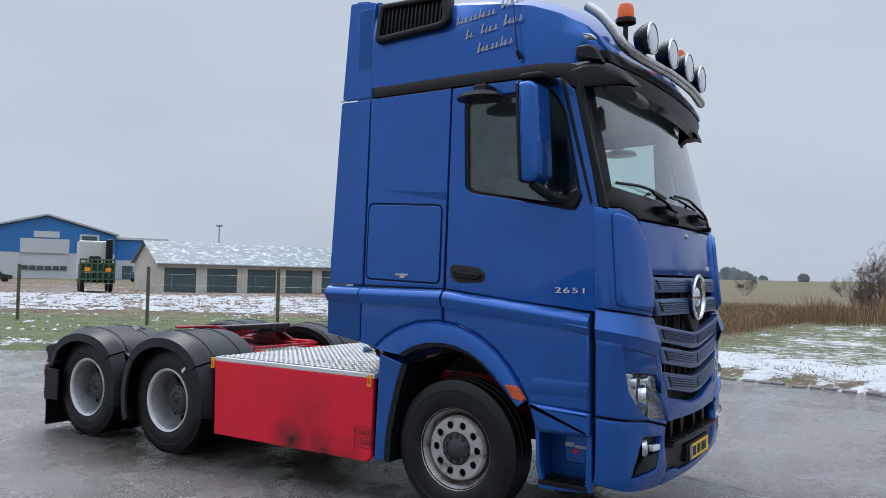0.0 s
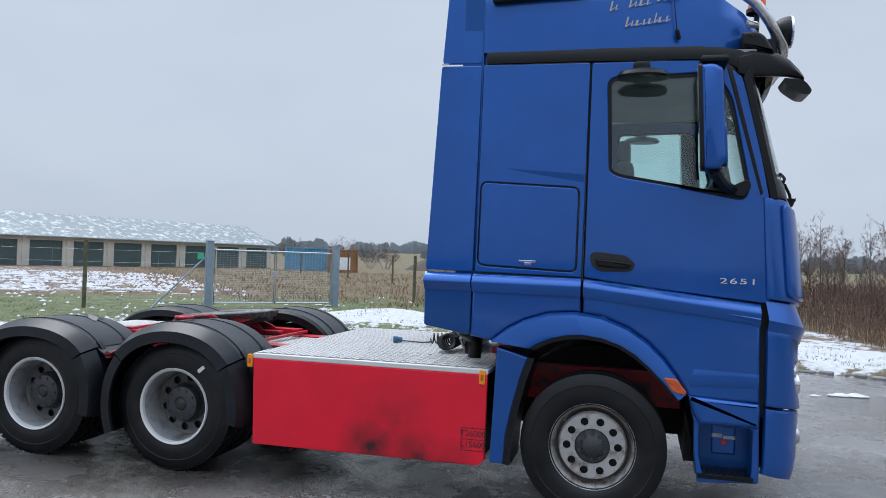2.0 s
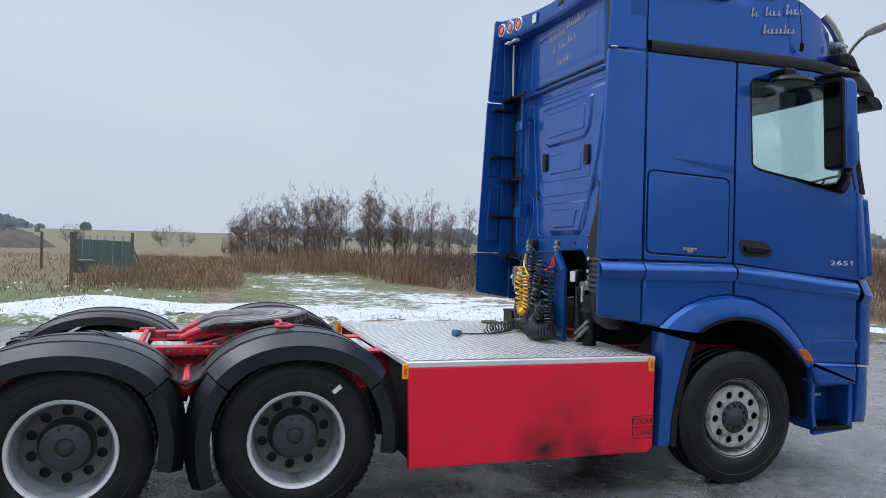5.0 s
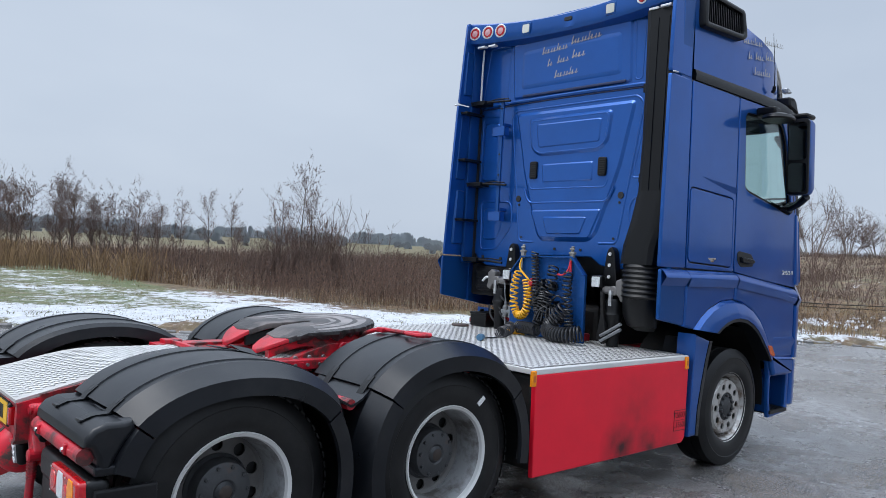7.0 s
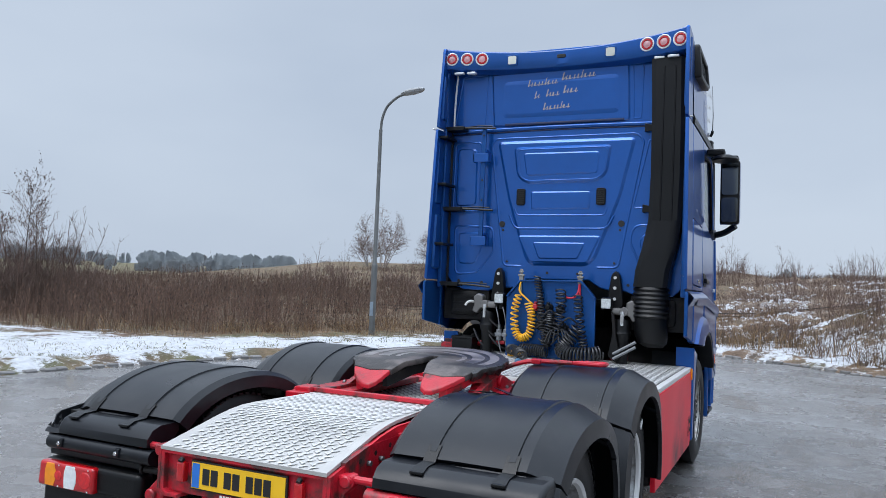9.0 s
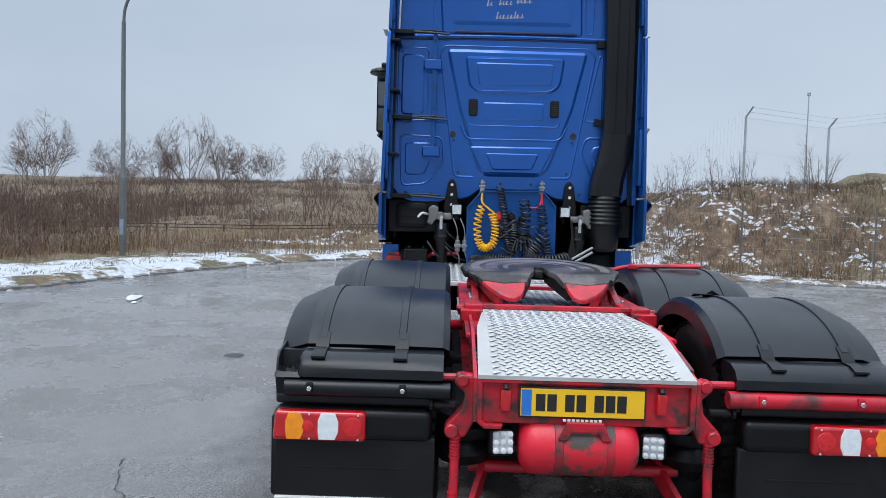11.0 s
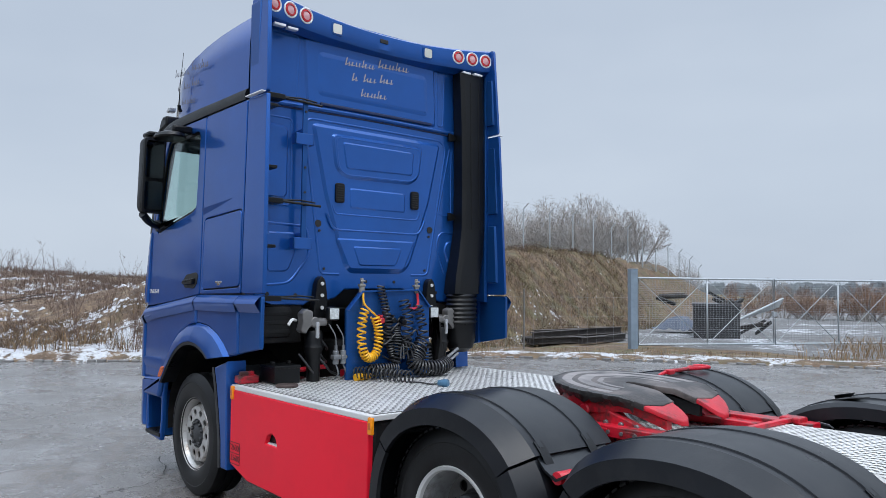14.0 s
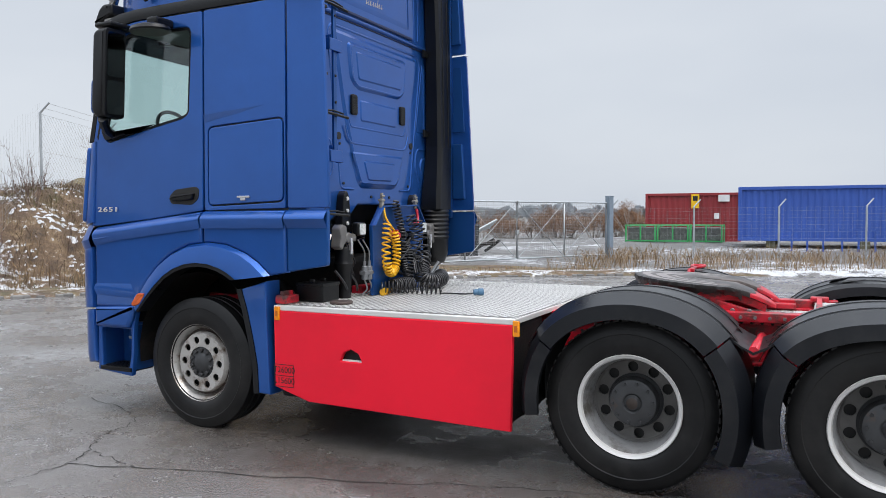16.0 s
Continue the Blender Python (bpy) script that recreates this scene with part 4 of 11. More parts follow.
# bumper: side corners with a fog lamp recess, the bar under the grille, the step and the lower lip
for s in (-1, 1):
    m_ = lambda pts: [(s * x, z) for x, z in pts]
    fog = [(1.02, 0.735), (0.73, 0.70), (0.80, 0.49), (1.14, 0.48)]
    corner = nose_patch("bumper_corner", m_([(1.375, 0.872), (0.98, 0.832), (0.665, 0.76), (0.69, 0.69), (0.61, 0.41), (0.72, 0.345), (1.12, 0.385), (1.375, 0.44)]), BLUE, truck, 0.02, 0.05, 0.012, (m_(rounded(fog, 0.02, 2)),))
    nose_patch("fog_recess", m_([(1.04, 0.75), (0.71, 0.72), (0.78, 0.48), (1.16, 0.47)]), BLACK, truck, -0.025, 0.015, 0)
    nose_patch("fog_lip", m_([(0.99, 0.60), (0.76, 0.60), (0.80, 0.50), (1.12, 0.492)]), BLACK, truck, 0.012, 0.03, 0.012)
    q = nose(s * 0.985, 0.655, -0.02)
    M = Matrix.Translation(q) @ Euler((0, 0, radians(-90 - s * 28))).to_matrix().to_4x4()
    bm = bmesh.new()
    lathe(bm, [(0.058, 0.0), (0.060, 0.028), (0.052, 0.036), (0.048, 0.03), (0.03, 0.024), (0.002, 0.022)], 24, M)
    part("fog_lamp", bm, LENS_FACE, truck, "round fog lamp in a dark recess")
    nose_patch("running_lamp", m_(rounded([(0.905, 0.665), (0.765, 0.655), (0.775, 0.615), (0.89, 0.62)], 0.012, 2)), WHITE_LENS, truck, 0.022, 0.03, 0.006)
    # corner wing, brow and headlamp
    nose_patch("headlamp_wing", m_([(1.375, 1.39), (1.225, 1.365), (1.187, 1.165), (1.170, 1.05), (1.085, 0.925), (0.985, 0.86), (0.68, 0.806), (0.68, 0.775), (0.98, 0.842), (1.375, 0.888)]), BLUE, truck, 0.03, 0.05, 0.010)
    nose_patch("lamp_brow", m_([(1.222, 1.36), (0.84, 1.285), (0.795, 1.14), (0.72, 0.99), (0.64, 0.915), (0.70, 0.99), (0.83, 1.13), (1.19, 1.172)]), BLUE_SHADED, truck, 0.012, 0.04, 0.008)
    HEAD = [(1.182, 1.165), (0.85, 1.125), (0.825, 1.03), (0.645, 0.915), (0.675, 0.805), (0.985, 0.855), (1.082, 0.925), (1.165, 1.05)]
    hl = nose_patch("headlamp", m_(rounded(HEAD, 0.015, 2)), LENS_GLASS, truck, 0.012, 0.008, 0, (), "clear headlamp with chrome inside")
    nose_patch("headlamp_bowl", m_([(x, z) for x, z in shrink(HEAD, -0.006)]), LENS_FACE, hl, -0.085, 0.01, 0)
    for pts_ in ([(1.18, 1.17), (1.10, 1.16), (1.02, 0.95), (1.09, 0.925), (1.165, 1.05)], [(0.86, 1.13), (0.83, 1.03), (0.65, 0.915), (0.71, 0.92), (0.88, 1.05), (0.91, 1.13)]):
        nose_patch("lamp_bezel", m_(pts_), CHROME, hl, -0.012, 0.06, 0.012)
    for cy, cz, r in ((0.965, 1.0, 0.082), (1.08, 1.095, 0.045), (0.93, 1.095, 0.04)):
        M = Matrix.Translation(nose(s * cy, cz, -0.03)) @ Euler((0, 0, radians(-90 - s * 22))).to_matrix().to_4x4()
        bm = bmesh.new()
        lathe(bm, [(r, -0.03), (r, 0.02), (r * 0.9, 0.025), (r * 0.82, 0.0), (r * 0.6, 0.012), (r * 0.3, 0.024), (0.002, 0.028)], 24, M)
        part("reflector", bm, CHROME, hl)
    for q in range(6):
        x = 0.70 + q * 0.034
        nose_patch("lamp_fin", m_([(x, 0.915 + q * 0.012 - 0.02), (x + 0.012, 0.915 + q * 0.012 - 0.02), (x + 0.012, 0.826), (x, 0.824)]), CHROME, hl, -0.02, 0.03, 0)
    # sloped ledge over the lamp
    bm = bmesh.new()
    rows = []
    for f in np.linspace(0, 1, 9):
        a_ = s * (1.375 - 0.535 * f)
        zt, zb = 1.578 - 0.062 * f, 1.452 - 0.105 * f
        rows.append([nose(a_, zt, 0.0), nose(a_, zb + 0.022, 0.046), nose(a_, zb, 0.055), nose(a_, zb - 0.012, 0.050), nose(a_, zb - 0.085, 0.024), nose(a_, zb - 0.09, -0.03)])
    loft(bm, rows)
    part("quarter_ledge", bm, BLUE, truck, "", 28)
    # air deflector at the cab's corner: body and a fin proud of it
    nose_patch("corner_deflector", m_([(1.374, 1.588), (0.91, 1.532), (0.858, 1.60), (0.852, 1.80), (0.94, 2.135), (1.0, 2.20), (1.12, 2.242), (1.335, 2.258)]), BLUE, truck, 0.022, 0.05, 0.012)
    nose_patch("deflector_fin", m_(rounded([(1.245, 1.60), (0.925, 1.565), (0.885, 1.62), (0.880, 1.80), (0.955, 2.115), (1.02, 2.175), (1.225, 2.225)], 0.04, 3)), BLUE, truck, 0.048, 0.03, 0.016, seg=3)
    nose_patch("grille_cheek", m_([(0.915, 1.50), (0.845, 1.33), (0.80, 1.13), (0.655, 0.945), (0.615, 0.965), (0.72, 1.14), (0.77, 1.33), (0.86, 1.495)]), BLUE, truck, 0.012, 0.05, 0.008)
nose_patch("bumper_bar", both([(0.80, 1.015), (0.62, 0.785), (0.16, 0.772)])[:3] + [(0.16, 0.772), (0.62, 0.785), (0.80, 1.015), (0.62, 0.955), (0.13, 0.872), (-0.13, 0.872), (-0.62, 0.955)], BLUE, truck, 0.02, 0.05, 0.012)
nose_patch("bumper_lip", [(-0.64, 0.34), (-0.2, 0.33), (0.2, 0.33), (0.64, 0.34), (0.62, 0.43), (0.42, 0.425), (0.30, 0.39), (-0.30, 0.39), (-0.42, 0.425), (-0.62, 0.43)], BLUE, truck, 0.02, 0.05, 0.012)
nose_patch("bumper_insert", [(-0.63, 0.435), (-0.42, 0.43), (-0.30, 0.395), (0.30, 0.395), (0.42, 0.43), (0.63, 0.435), (0.65, 0.60), (-0.65, 0.60)], BLACK, truck, 0.0, 0.05, 0.01)
nose_patch("bumper_step", rect(-0.60, 0.60, 0.60, 0.635), BLACK, truck, 0.045, 0.15, 0.01)
for q in range(17):
    y = -0.56 + q * 0.07
    bm = bmesh.new()
    box(bm, 1.27, 1.425, y - 0.012, y + 0.012, 0.632, 0.648, 0.003)
    part("step_grip", bm, BLACK, truck)
for y in (-0.43, -0.17, 0.17, 0.43):
    bm = bmesh.new()
    box(bm, 1.30, 1.36, y - 0.03, y + 0.03, 0.63, 0.79, 0.008)
    part("bumper_strut", bm, BLACK, truck)
nose_patch("intake", rect(-0.64, 0.64, 0.60, 0.80), PLAIN_BLACK, truck, -0.10, 0.02, 0)


def number_plate(parent, m, wide, high):
    """A yellow plate with its characters as plain bars."""
    bm = bmesh.new()
    box(bm, -0.012, 0.0, -wide / 2 - 0.008, wide / 2 + 0.008, -high / 2 - 0.008, high / 2 + 0.008, 0.004)
    p = part("number_plate", bm, PLAIN_BLACK, parent, "yellow number plate in a black frame")
    p.matrix_basis = m
    bm = bmesh.new()
    box(bm, 0.0, 0.003, -wide / 2, wide / 2, -high / 2, high / 2)
    part("plate_face", bm, YELLOW, p)
    bm = bmesh.new()
    box(bm, 0.003, 0.005, -wide / 2 + 0.004, -wide / 2 + 0.044, -high / 2 + 0.004, high / 2 - 0.004)
    part("plate_band", bm, EU_BLUE, p)
    x = -wide / 2 + 0.062
    for w_ in (0.046, 0.046, 0.0, 0.046, 0.046, 0.0, 0.046, 0.046, 0.046):
        if w_ == 0:
            x += 0.026
            continue
        bm = bmesh.new()
        box(bm, 0.003, 0.005, x, x + w_ - 0.008, -high * 0.31, high * 0.31, 0.0008)
        part("plate_bar", bm, PLAIN_BLACK, p)
        x += w_
    return p


number_plate(truck, Matrix.Translation((1.432, 0.05, 0.50)), 0.50, 0.112)
bm = bmesh.new()
box(bm, 1.36, 1.422, -0.24, 0.34, 0.43, 0.57, 0.01)
part("plate_holder", bm, BLACK, truck)
# bonnet flap, cowl and grille
flap_ = nose_patch("front_flap", [(-0.93, 2.182), (-0.832, 1.815), (0.832, 1.815), (0.93, 2.182)], BLUE, truck, 0.0, 0.04, 0.008)
bm = bmesh.new()
lathe(bm, [(0.026, 0.0), (0.026, 0.006), (0.02, 0.009), (0.001, 0.01)], 16, Matrix.Translation(nose(0, 2.12, 0.0)) @ Euler((0, 0, radians(-90))).to_matrix().to_4x4())
part("flap_badge", bm, CHROME, flap_)
nose_patch("flap_word_bar", rect(0.55, 0.80, 1.865, 1.90), CHROME, flap_, 0.008, 0.01, 0)
nose_patch("cowl", both([(0.945, 2.194), (1.0, 2.214), (1.12, 2.254), (1.35, 2.268), (1.34, 2.41), (1.17, 2.40), (1.0, 2.378), (0.5, 2.36)])[:8] + [(0.5, 2.36), (1.0, 2.378), (1.17, 2.40), (1.34, 2.41), (1.35, 2.268), (1.12, 2.254), (1.0, 2.214), (0.945, 2.194)], BLACK, truck, 0.006, 0.05, 0.012)
BLADES = [(1.80, 1.69, 0.83, 0.82, 0.0), (1.65, 1.53, 0.825, 0.80, 0.0), (1.48, 1.355, 0.88, 0.79, 0.09), (1.325, 1.20, 0.775, 0.73, 0.085), (1.145, 1.015, 0.74, 0.66, 0.085)]
for zt, zb, wt, wb, drop in BLADES:
    bl = nose_patch("grille_blade", [(-wt, zt), (-wb, zb), (-0.10, zb - drop), (0.10, zb - drop), (wb, zb), (wt, zt), (0.10, zt - drop), (-0.10, zt - drop)], BLUE_GREY, truck, 0.016, 0.06, 0.010)
    hi_, lo_ = zt - 0.022, zb + 0.030
    wi = wb - 0.09
    for sg in (-1, 1):
        c = 0.19 if drop == 0 else 0.03
        dz = lambda x: drop * (1 - max(0, x - 0.10) / (wt - 0.10))
        nose_patch("blade_mesh", [(sg * (wi + 0.06), hi_ - dz(wi)), (sg * wi, lo_ - dz(wi)), (sg * c, lo_ - dz(c)), (sg * c, hi_ - dz(c))], PLAIN_BLACK, bl, 0.0185, 0.01, 0)
        for q in range(5):
            zz = hi_ - 0.004 - q * (hi_ - lo_) / 4.6
            bm = bmesh.new()
            rows = []
            for j in range(9):
                x = c + (wi + 0.05 - 0.012 * q - c) * j / 8
                rows.append([nose(sg * x, zz - dz(x) + o, d_) for o, d_ in ((-0.006, 0.018), (-0.004, 0.026), (0.003, 0.026), (0.005, 0.018))])
            loft(bm, rows)
            part("blade_rib", bm, BLUE_GREY, bl)
# dark bars seen between the blades
for z, w_ in ((1.67, 0.76), (1.50, 0.74), (1.33, 0.62), (1.17, 0.58)):
    bm = bmesh.new()
    for q in range(9):
        x = -w_ + 2 * w_ * q / 8
        p = nose(x, z, -0.03)
        box(bm, p.x - 0.02, p.x, p.y - 0.006, p.y + 0.006, z - 0.09, z + 0.03)
    tagged(part("grille_grid", bm, BLACK, truck), kind="stuff")
# round badge on the grille
bm = bmesh.new()
M_badge = Matrix.Translation((1.408, 0, 1.655)) @ Euler((0, 0, radians(-90))).to_matrix().to_4x4()
lathe(bm, [(0.150, 0.0), (0.172, 0.010), (0.178, 0.024), (0.166, 0.036), (0.150, 0.032), (0.143, 0.016), (0.143, 0.0)], 40, M_badge)
badge = part("grille_badge", bm, CHROME, truck, "round chrome badge")
bm = bmesh.new()
lathe(bm, [(0.145, 0.006), (0.05, 0.012), (0.001, 0.012)], 32, M_badge)
part("badge_disc", bm, PLAIN_BLACK, badge)
bm = bmesh.new()
lathe(bm, [(0.075, 0.010), (0.06, 0.022), (0.02, 0.030), (0.001, 0.031)], 24, M_badge)
part("badge_boss", bm, CHROME, badge)
nose_patch("badge_housing", [(-0.20, 1.56), (0.20, 1.56), (0.10, 1.42), (0.04, 1.385), (-0.04, 1.385), (-0.10, 1.42)], PLAIN_BLACK, truck, 0.012, 0.05, 0.008)

# windscreen and its pillars
bm = bmesh.new()
loft(bm, [[nose(a_, z) for a_ in np.linspace(-1.19, 1.19, 29)] for z in np.linspace(2.33, 3.15, 8)])
ws = part("windscreen", bm, SCREEN_GLASS, truck, "green tinted windscreen")
ws.visible_shadow = False
for s in (-1, 1):
    nose_patch("a_pillar", [(s * 1.172, 2.38), (s * 1.352, 2.262), (s * 1.362, 3.17), (s * 1.125, 3.17)], BLACK, truck, 0.008, 0.05, 0.01)
    bm = bmesh.new()
    prism(bm, [(1.105, 2.25), (1.16, 2.25), (0.95, 3.12), (0.915, 3.06)], "xz", s * 1.17, s * 1.235, 0.006)
    part("a_pillar_trim", bm, BLACK, truck)
for y0 in (-0.35, 0.62):
    # wiper: arm from the cowl up, blade across the glass
    bm = bmesh.new()
    p0, p1 = nose(arc_of(y0), 2.215, 0.05), nose(arc_of(y0 - 0.33), 2.40, 0.035)
    tube(bm, smooth_path([p0, p0.lerp(p1, 0.5) + Vector((0.03, 0, 0.01)), p1], 4), 0.011, 8)
    cylinder(bm, p0 - Vector((0.05, 0, 0)), p0 + Vector((0.02, 0, 0)), 0.022, 10)
    wp = part("wiper", bm, BLACK, truck, "black windscreen wiper")
    bm = bmesh.new()
    tube(bm, smooth_path([nose(arc_of(y0 - 0.78), 2.425, 0.018), nose(arc_of(y0 - 0.45), 2.425, 0.03), nose(arc_of(y0 - 0.05), 2.385, 0.018)], 5), 0.011, 6)
    part("wiper_blade", bm, PLAIN_BLACK, wp)
for y0 in (-0.50, 0.30):
    bm = bmesh.new()
    q = nose(arc_of(y0), 2.275)
    prism(bm, rounded([(y0 - 0.17, 2.305), (y0 + 0.17, 2.29), (y0 + 0.14, 2.235), (y0 - 0.08, 2.245)], 0.02, 3), "yz", q.x - 0.02, q.x + 0.075, 0.02)
    part("cowl_grip", bm, BLACK, truck)

# black gutter band between cab and roof
for s in (-1, 1):
    bm = bmesh.new()
    pts = [(-0.835, 3.202, 3.292), (-0.3, 3.202, 3.292), (0.3, 3.198, 3.288), (0.62, 3.193, 3.283), (0.80, 3.172, 3.268), (0.90, 3.11, 3.245), (0.98, 2.98, 3.20)]
    rows = [[(x, s * (side_y(3.2) - 0.03), a), (x, s * (side_y(3.2) + 0.006), a), (x, s * (side_y(3.2) + 0.012), (a + b) / 2), (x, s * (side_y(3.2) - 0.004), b), (x, s * (side_y(3.2) - 0.05), b)] for x, a, b in pts]
    loft(bm, rows, True, True)
    part("gutter_band", bm, BLACK, truck)

# roof
RX = [-0.862, -0.6, -0.3, 0.0, 0.3, 0.55, 0.75, 0.92, 1.05, 1.14]
R_SH = [3.90, 3.90, 3.89, 3.865, 3.82, 3.765, 3.685, 3.575, 3.44, 3.32]
R_TOP = [4.00, 4.01, 4.01, 4.00, 3.96, 3.90, 3.81, 3.68, 3.52, 3.36]
R_W = [1.218, 1.218, 1.218, 1.216, 1.210, 1.19, 1.145, 1.07, 0.96, 0.85]
bm = bmesh.new()
rows = []
for x, zs_, zt, w_ in zip(RX, R_SH, R_TOP, R_W):
    half = [(w_, 3.285), (w_ - 0.005, 3.285 + 0.55 * (zs_ - 3.285)), (w_ - 0.018, zs_ - 0.07 * (zs_ - 3.2)), (w_ - 0.07, zs_ - 0.008), (w_ - 0.25, zs_ + 0.5 * (zt - zs_)), (w_ - 0.55, zs_ + 0.88 * (zt - zs_)), (0.0, zt)]
    rows.append([(x, -y, z) for y, z in half] + [(x, y, z) for y, z in reversed(half[:-1])])
loft(bm, rows)
roof = part("roof", bm, BLUE, truck, "tall blue roof with rounded shoulders", 50, False)
# air inlet grille on the roof's side
def tip_in(bm, s):
    for v in bm.verts:
        v.co.y -= s * 0.10 * max(0, v.co.z - 3.7)


for s in (-1, 1):
    if s < 0:
        bm = bmesh.new()
        fr = rounded([(-0.81, 3.63), (-0.16, 3.66), (-0.10, 3.70), (-0.12, 3.93), (-0.79, 3.955)], 0.04, 3)
        mouth = rounded([(-0.755, 3.685), (-0.185, 3.71), (-0.165, 3.73), (-0.18, 3.885), (-0.74, 3.905)], 0.02, 3)
        prism(bm, fr, "xz", s * 1.185, s * 1.272, 0.020, (mouth,), 2)
        tip_in(bm, s)
        inlet = part("roof_inlet", bm, BLACK, truck, "black slatted air inlet")
        bm = bmesh.new()
        prism(bm, shrink(mouth, -0.006), "xz", s * 1.200, s * 1.224)
        tip_in(bm, s)
        part("inlet_backing", bm, PLAIN_BLACK, inlet)
        for q in range(15):
            x = -0.735 + q * 0.0385
            bm = bmesh.new()
            box(bm, x - 0.006, x + 0.006, s * 1.222, s * 1.246, 3.695, 3.905, 0.003)
            tip_in(bm, s)
            part("slat", bm, BLACK, inlet)
    # whip aerial and small marker
    bm = bmesh.new()
    tube(bm, [(0.492, s * 1.222, 3.335), (0.487, s * 1.24, 3.36), (0.478, s * 1.246, 3.39)], 0.016, 8)
    tube(bm, [(0.478, s * 1.246, 3.39), (0.46, s * 1.25, 3.55), (0.42, s * 1.24, 3.86)], [0.005, 0.004, 0.002], 6)
    part("aerial", bm, BLACK, truck)
    # corner of the sun visor: a lower cheek that carries on the gutter band, and an upper block
    bm = bmesh.new()
    prof = [(0.88, 3.215, 3.085), (0.97, 3.235, 3.072), (1.06, 3.232, 3.072), (1.14, 3.215, 3.073), (1.21, 3.175, 3.072), (1.27, 3.118, 3.062), (1.305, 3.076, 3.052)]
    rows = []
    for i, (x, zt, zb) in enumerate(prof):
        y = 1.232 - 0.035 * i / 6 - 0.05 * (i / 6) ** 2
        x = x if s < 0 else 0.88 + 0.62 * (x - 0.88)
        rows.append([(x, s * (y - 0.14), zt + 0.01), (x, s * (y - 0.03), zt + 0.012), (x, s * y, zt - 0.02), (x, s * (y + 0.008), (zt + zb) / 2), (x, s * y, zb + 0.008), (x, s * (y - 0.02), zb), (x, s * (y - 0.12), zb + 0.02)])
    loft(bm, rows, True, True)
    part("visor_cheek", bm, BLACK, truck, "black plastic end of the sun visor")
    bm = bmesh.new()
    blk = rounded([(0.90, 3.282), (0.905, 3.375), (1.0, 3.378), (1.05, 3.345), (1.115, 3.225), (1.03, 3.245), (0.95, 3.27)], 0.02, 3)
    prism(bm, blk, "xz", s * 1.04, s * 1.205, 0.02, seg=3)
    block = part("visor_block", bm, BLACK, truck)
    bm = bmesh.new()
    cylinder(bm, (0.965, s * 1.20, 3.352), (0.965, s * 1.211, 3.352), 0.012, 10)
    part("block_plug", bm, PLAIN_BLACK, block)
    bm = bmesh.new()
    prism(bm, rounded([(0.93, 3.47), (1.005, 3.455), (1.02, 3.425), (0.95, 3.43)], 0.012, 3), "xz", s * 1.10, s * 1.165, 0.01)
    part("roof_marker", bm, WHITE_LENS, truck, "small clear marker lamp")
    if s < 0:
        # the kerb-side front mirror under the visor's end
        bm = bmesh.new()
        prism(bm, rounded([(1.165, 3.06), (1.30, 3.04), (1.345, 2.975), (1.335, 2.945), (1.28, 2.945), (1.19, 3.01)], 0.03, 4), "xz", -1.20, -0.93, 0.03, seg=3)
        part("front_mirror", bm, BLACK, truck, "black front mirror under the visor")
    # wide saucer-shaped mirror over the door, with a dark bowl under it
    bm = bmesh.new()
    lathe(bm, [(0.002, -0.055), (0.07, -0.052), (0.125, -0.03), (0.138, -0.005), (0.130, 0.008), (0.002, 0.010)], 28, Matrix.Translation((0.265, s * 1.40, 3.035)) @ Euler((radians(-90), 0, 0)).to_matrix().to_4x4() @ Matrix.Diagonal((1.28, 1, 0.95, 1)))
    km = part("kerb_mirror", bm, BLACK, truck, "round black wide-angle mirror")
    bm = bmesh.new()
    box(bm, 0.20, 0.31, s * 1.22, s * 1.40, 3.08, 3.15, 0.02)
    part("mirror_arm", bm, BLACK, km)
    # main mirror
    mm = Matrix.Translation((0.69 if s < 0 else 0.72, s * (1.425 if s < 0 else 1.39), 2.75)) @ Euler((0, radians(-3), radians(s * 2))).to_matrix().to_4x4()
    bm = bmesh.new()
    prism(bm, rounded([(-0.06, -0.33), (0.05, -0.345), (0.098, -0.28), (0.092, 0.31), (0.04, 0.345), (-0.05, 0.345), (-0.062, 0.30)], 0.03, 3), "xz", s * -0.096, s * 0.096, 0.035, seg=3)
    at(bm, list(bm.verts), mm)
    mir = part("mirror_housing", bm, BLUE if s < 0 else BLACK, truck, "tall door mirror")
    bm = bmesh.new()
    prism(bm, rounded(rect(-0.098, 0.098, -0.335, 0.348), 0.035, 4), "yz", -0.040, -0.0625, 0.006)
    at(bm, list(bm.verts), mm)
    part("mirror_frame", bm, BLACK, mir)
    bm = bmesh.new()
    prism(bm, rounded(rect(-0.086, 0.086, -0.315, -0.04), 0.045, 4), "yz", 0.05, 0.104, 0.012)
    at(bm, list(bm.verts), mm)
    part("mirror_lower", bm, BLUE_SHADED, mir)
    bm = bmesh.new()
    prism(bm, rounded(rect(-0.082, 0.082, -0.02, 0.32), 0.03, 3), "yz", -0.060, -0.067)
    at(bm, list(bm.verts), mm)
    part("mirror_glass", bm, MIRROR, mir)
    bm = bmesh.new()
    prism(bm, rounded(rect(-0.082, 0.082, -0.31, -0.05), 0.03, 3), "yz", -0.058, -0.066)
    at(bm, list(bm.verts), mm)
    part("mirror_glass", bm, MIRROR, mir)
    bm = bmesh.new()
    box(bm, 0.62, 0.80, s * 1.22, s * (1.50 if s < 0 else 1.46), 3.105, 3.15, 0.02)
    part("mirror_bracket", bm, BLACK, mir)
    bm = bmesh.new()
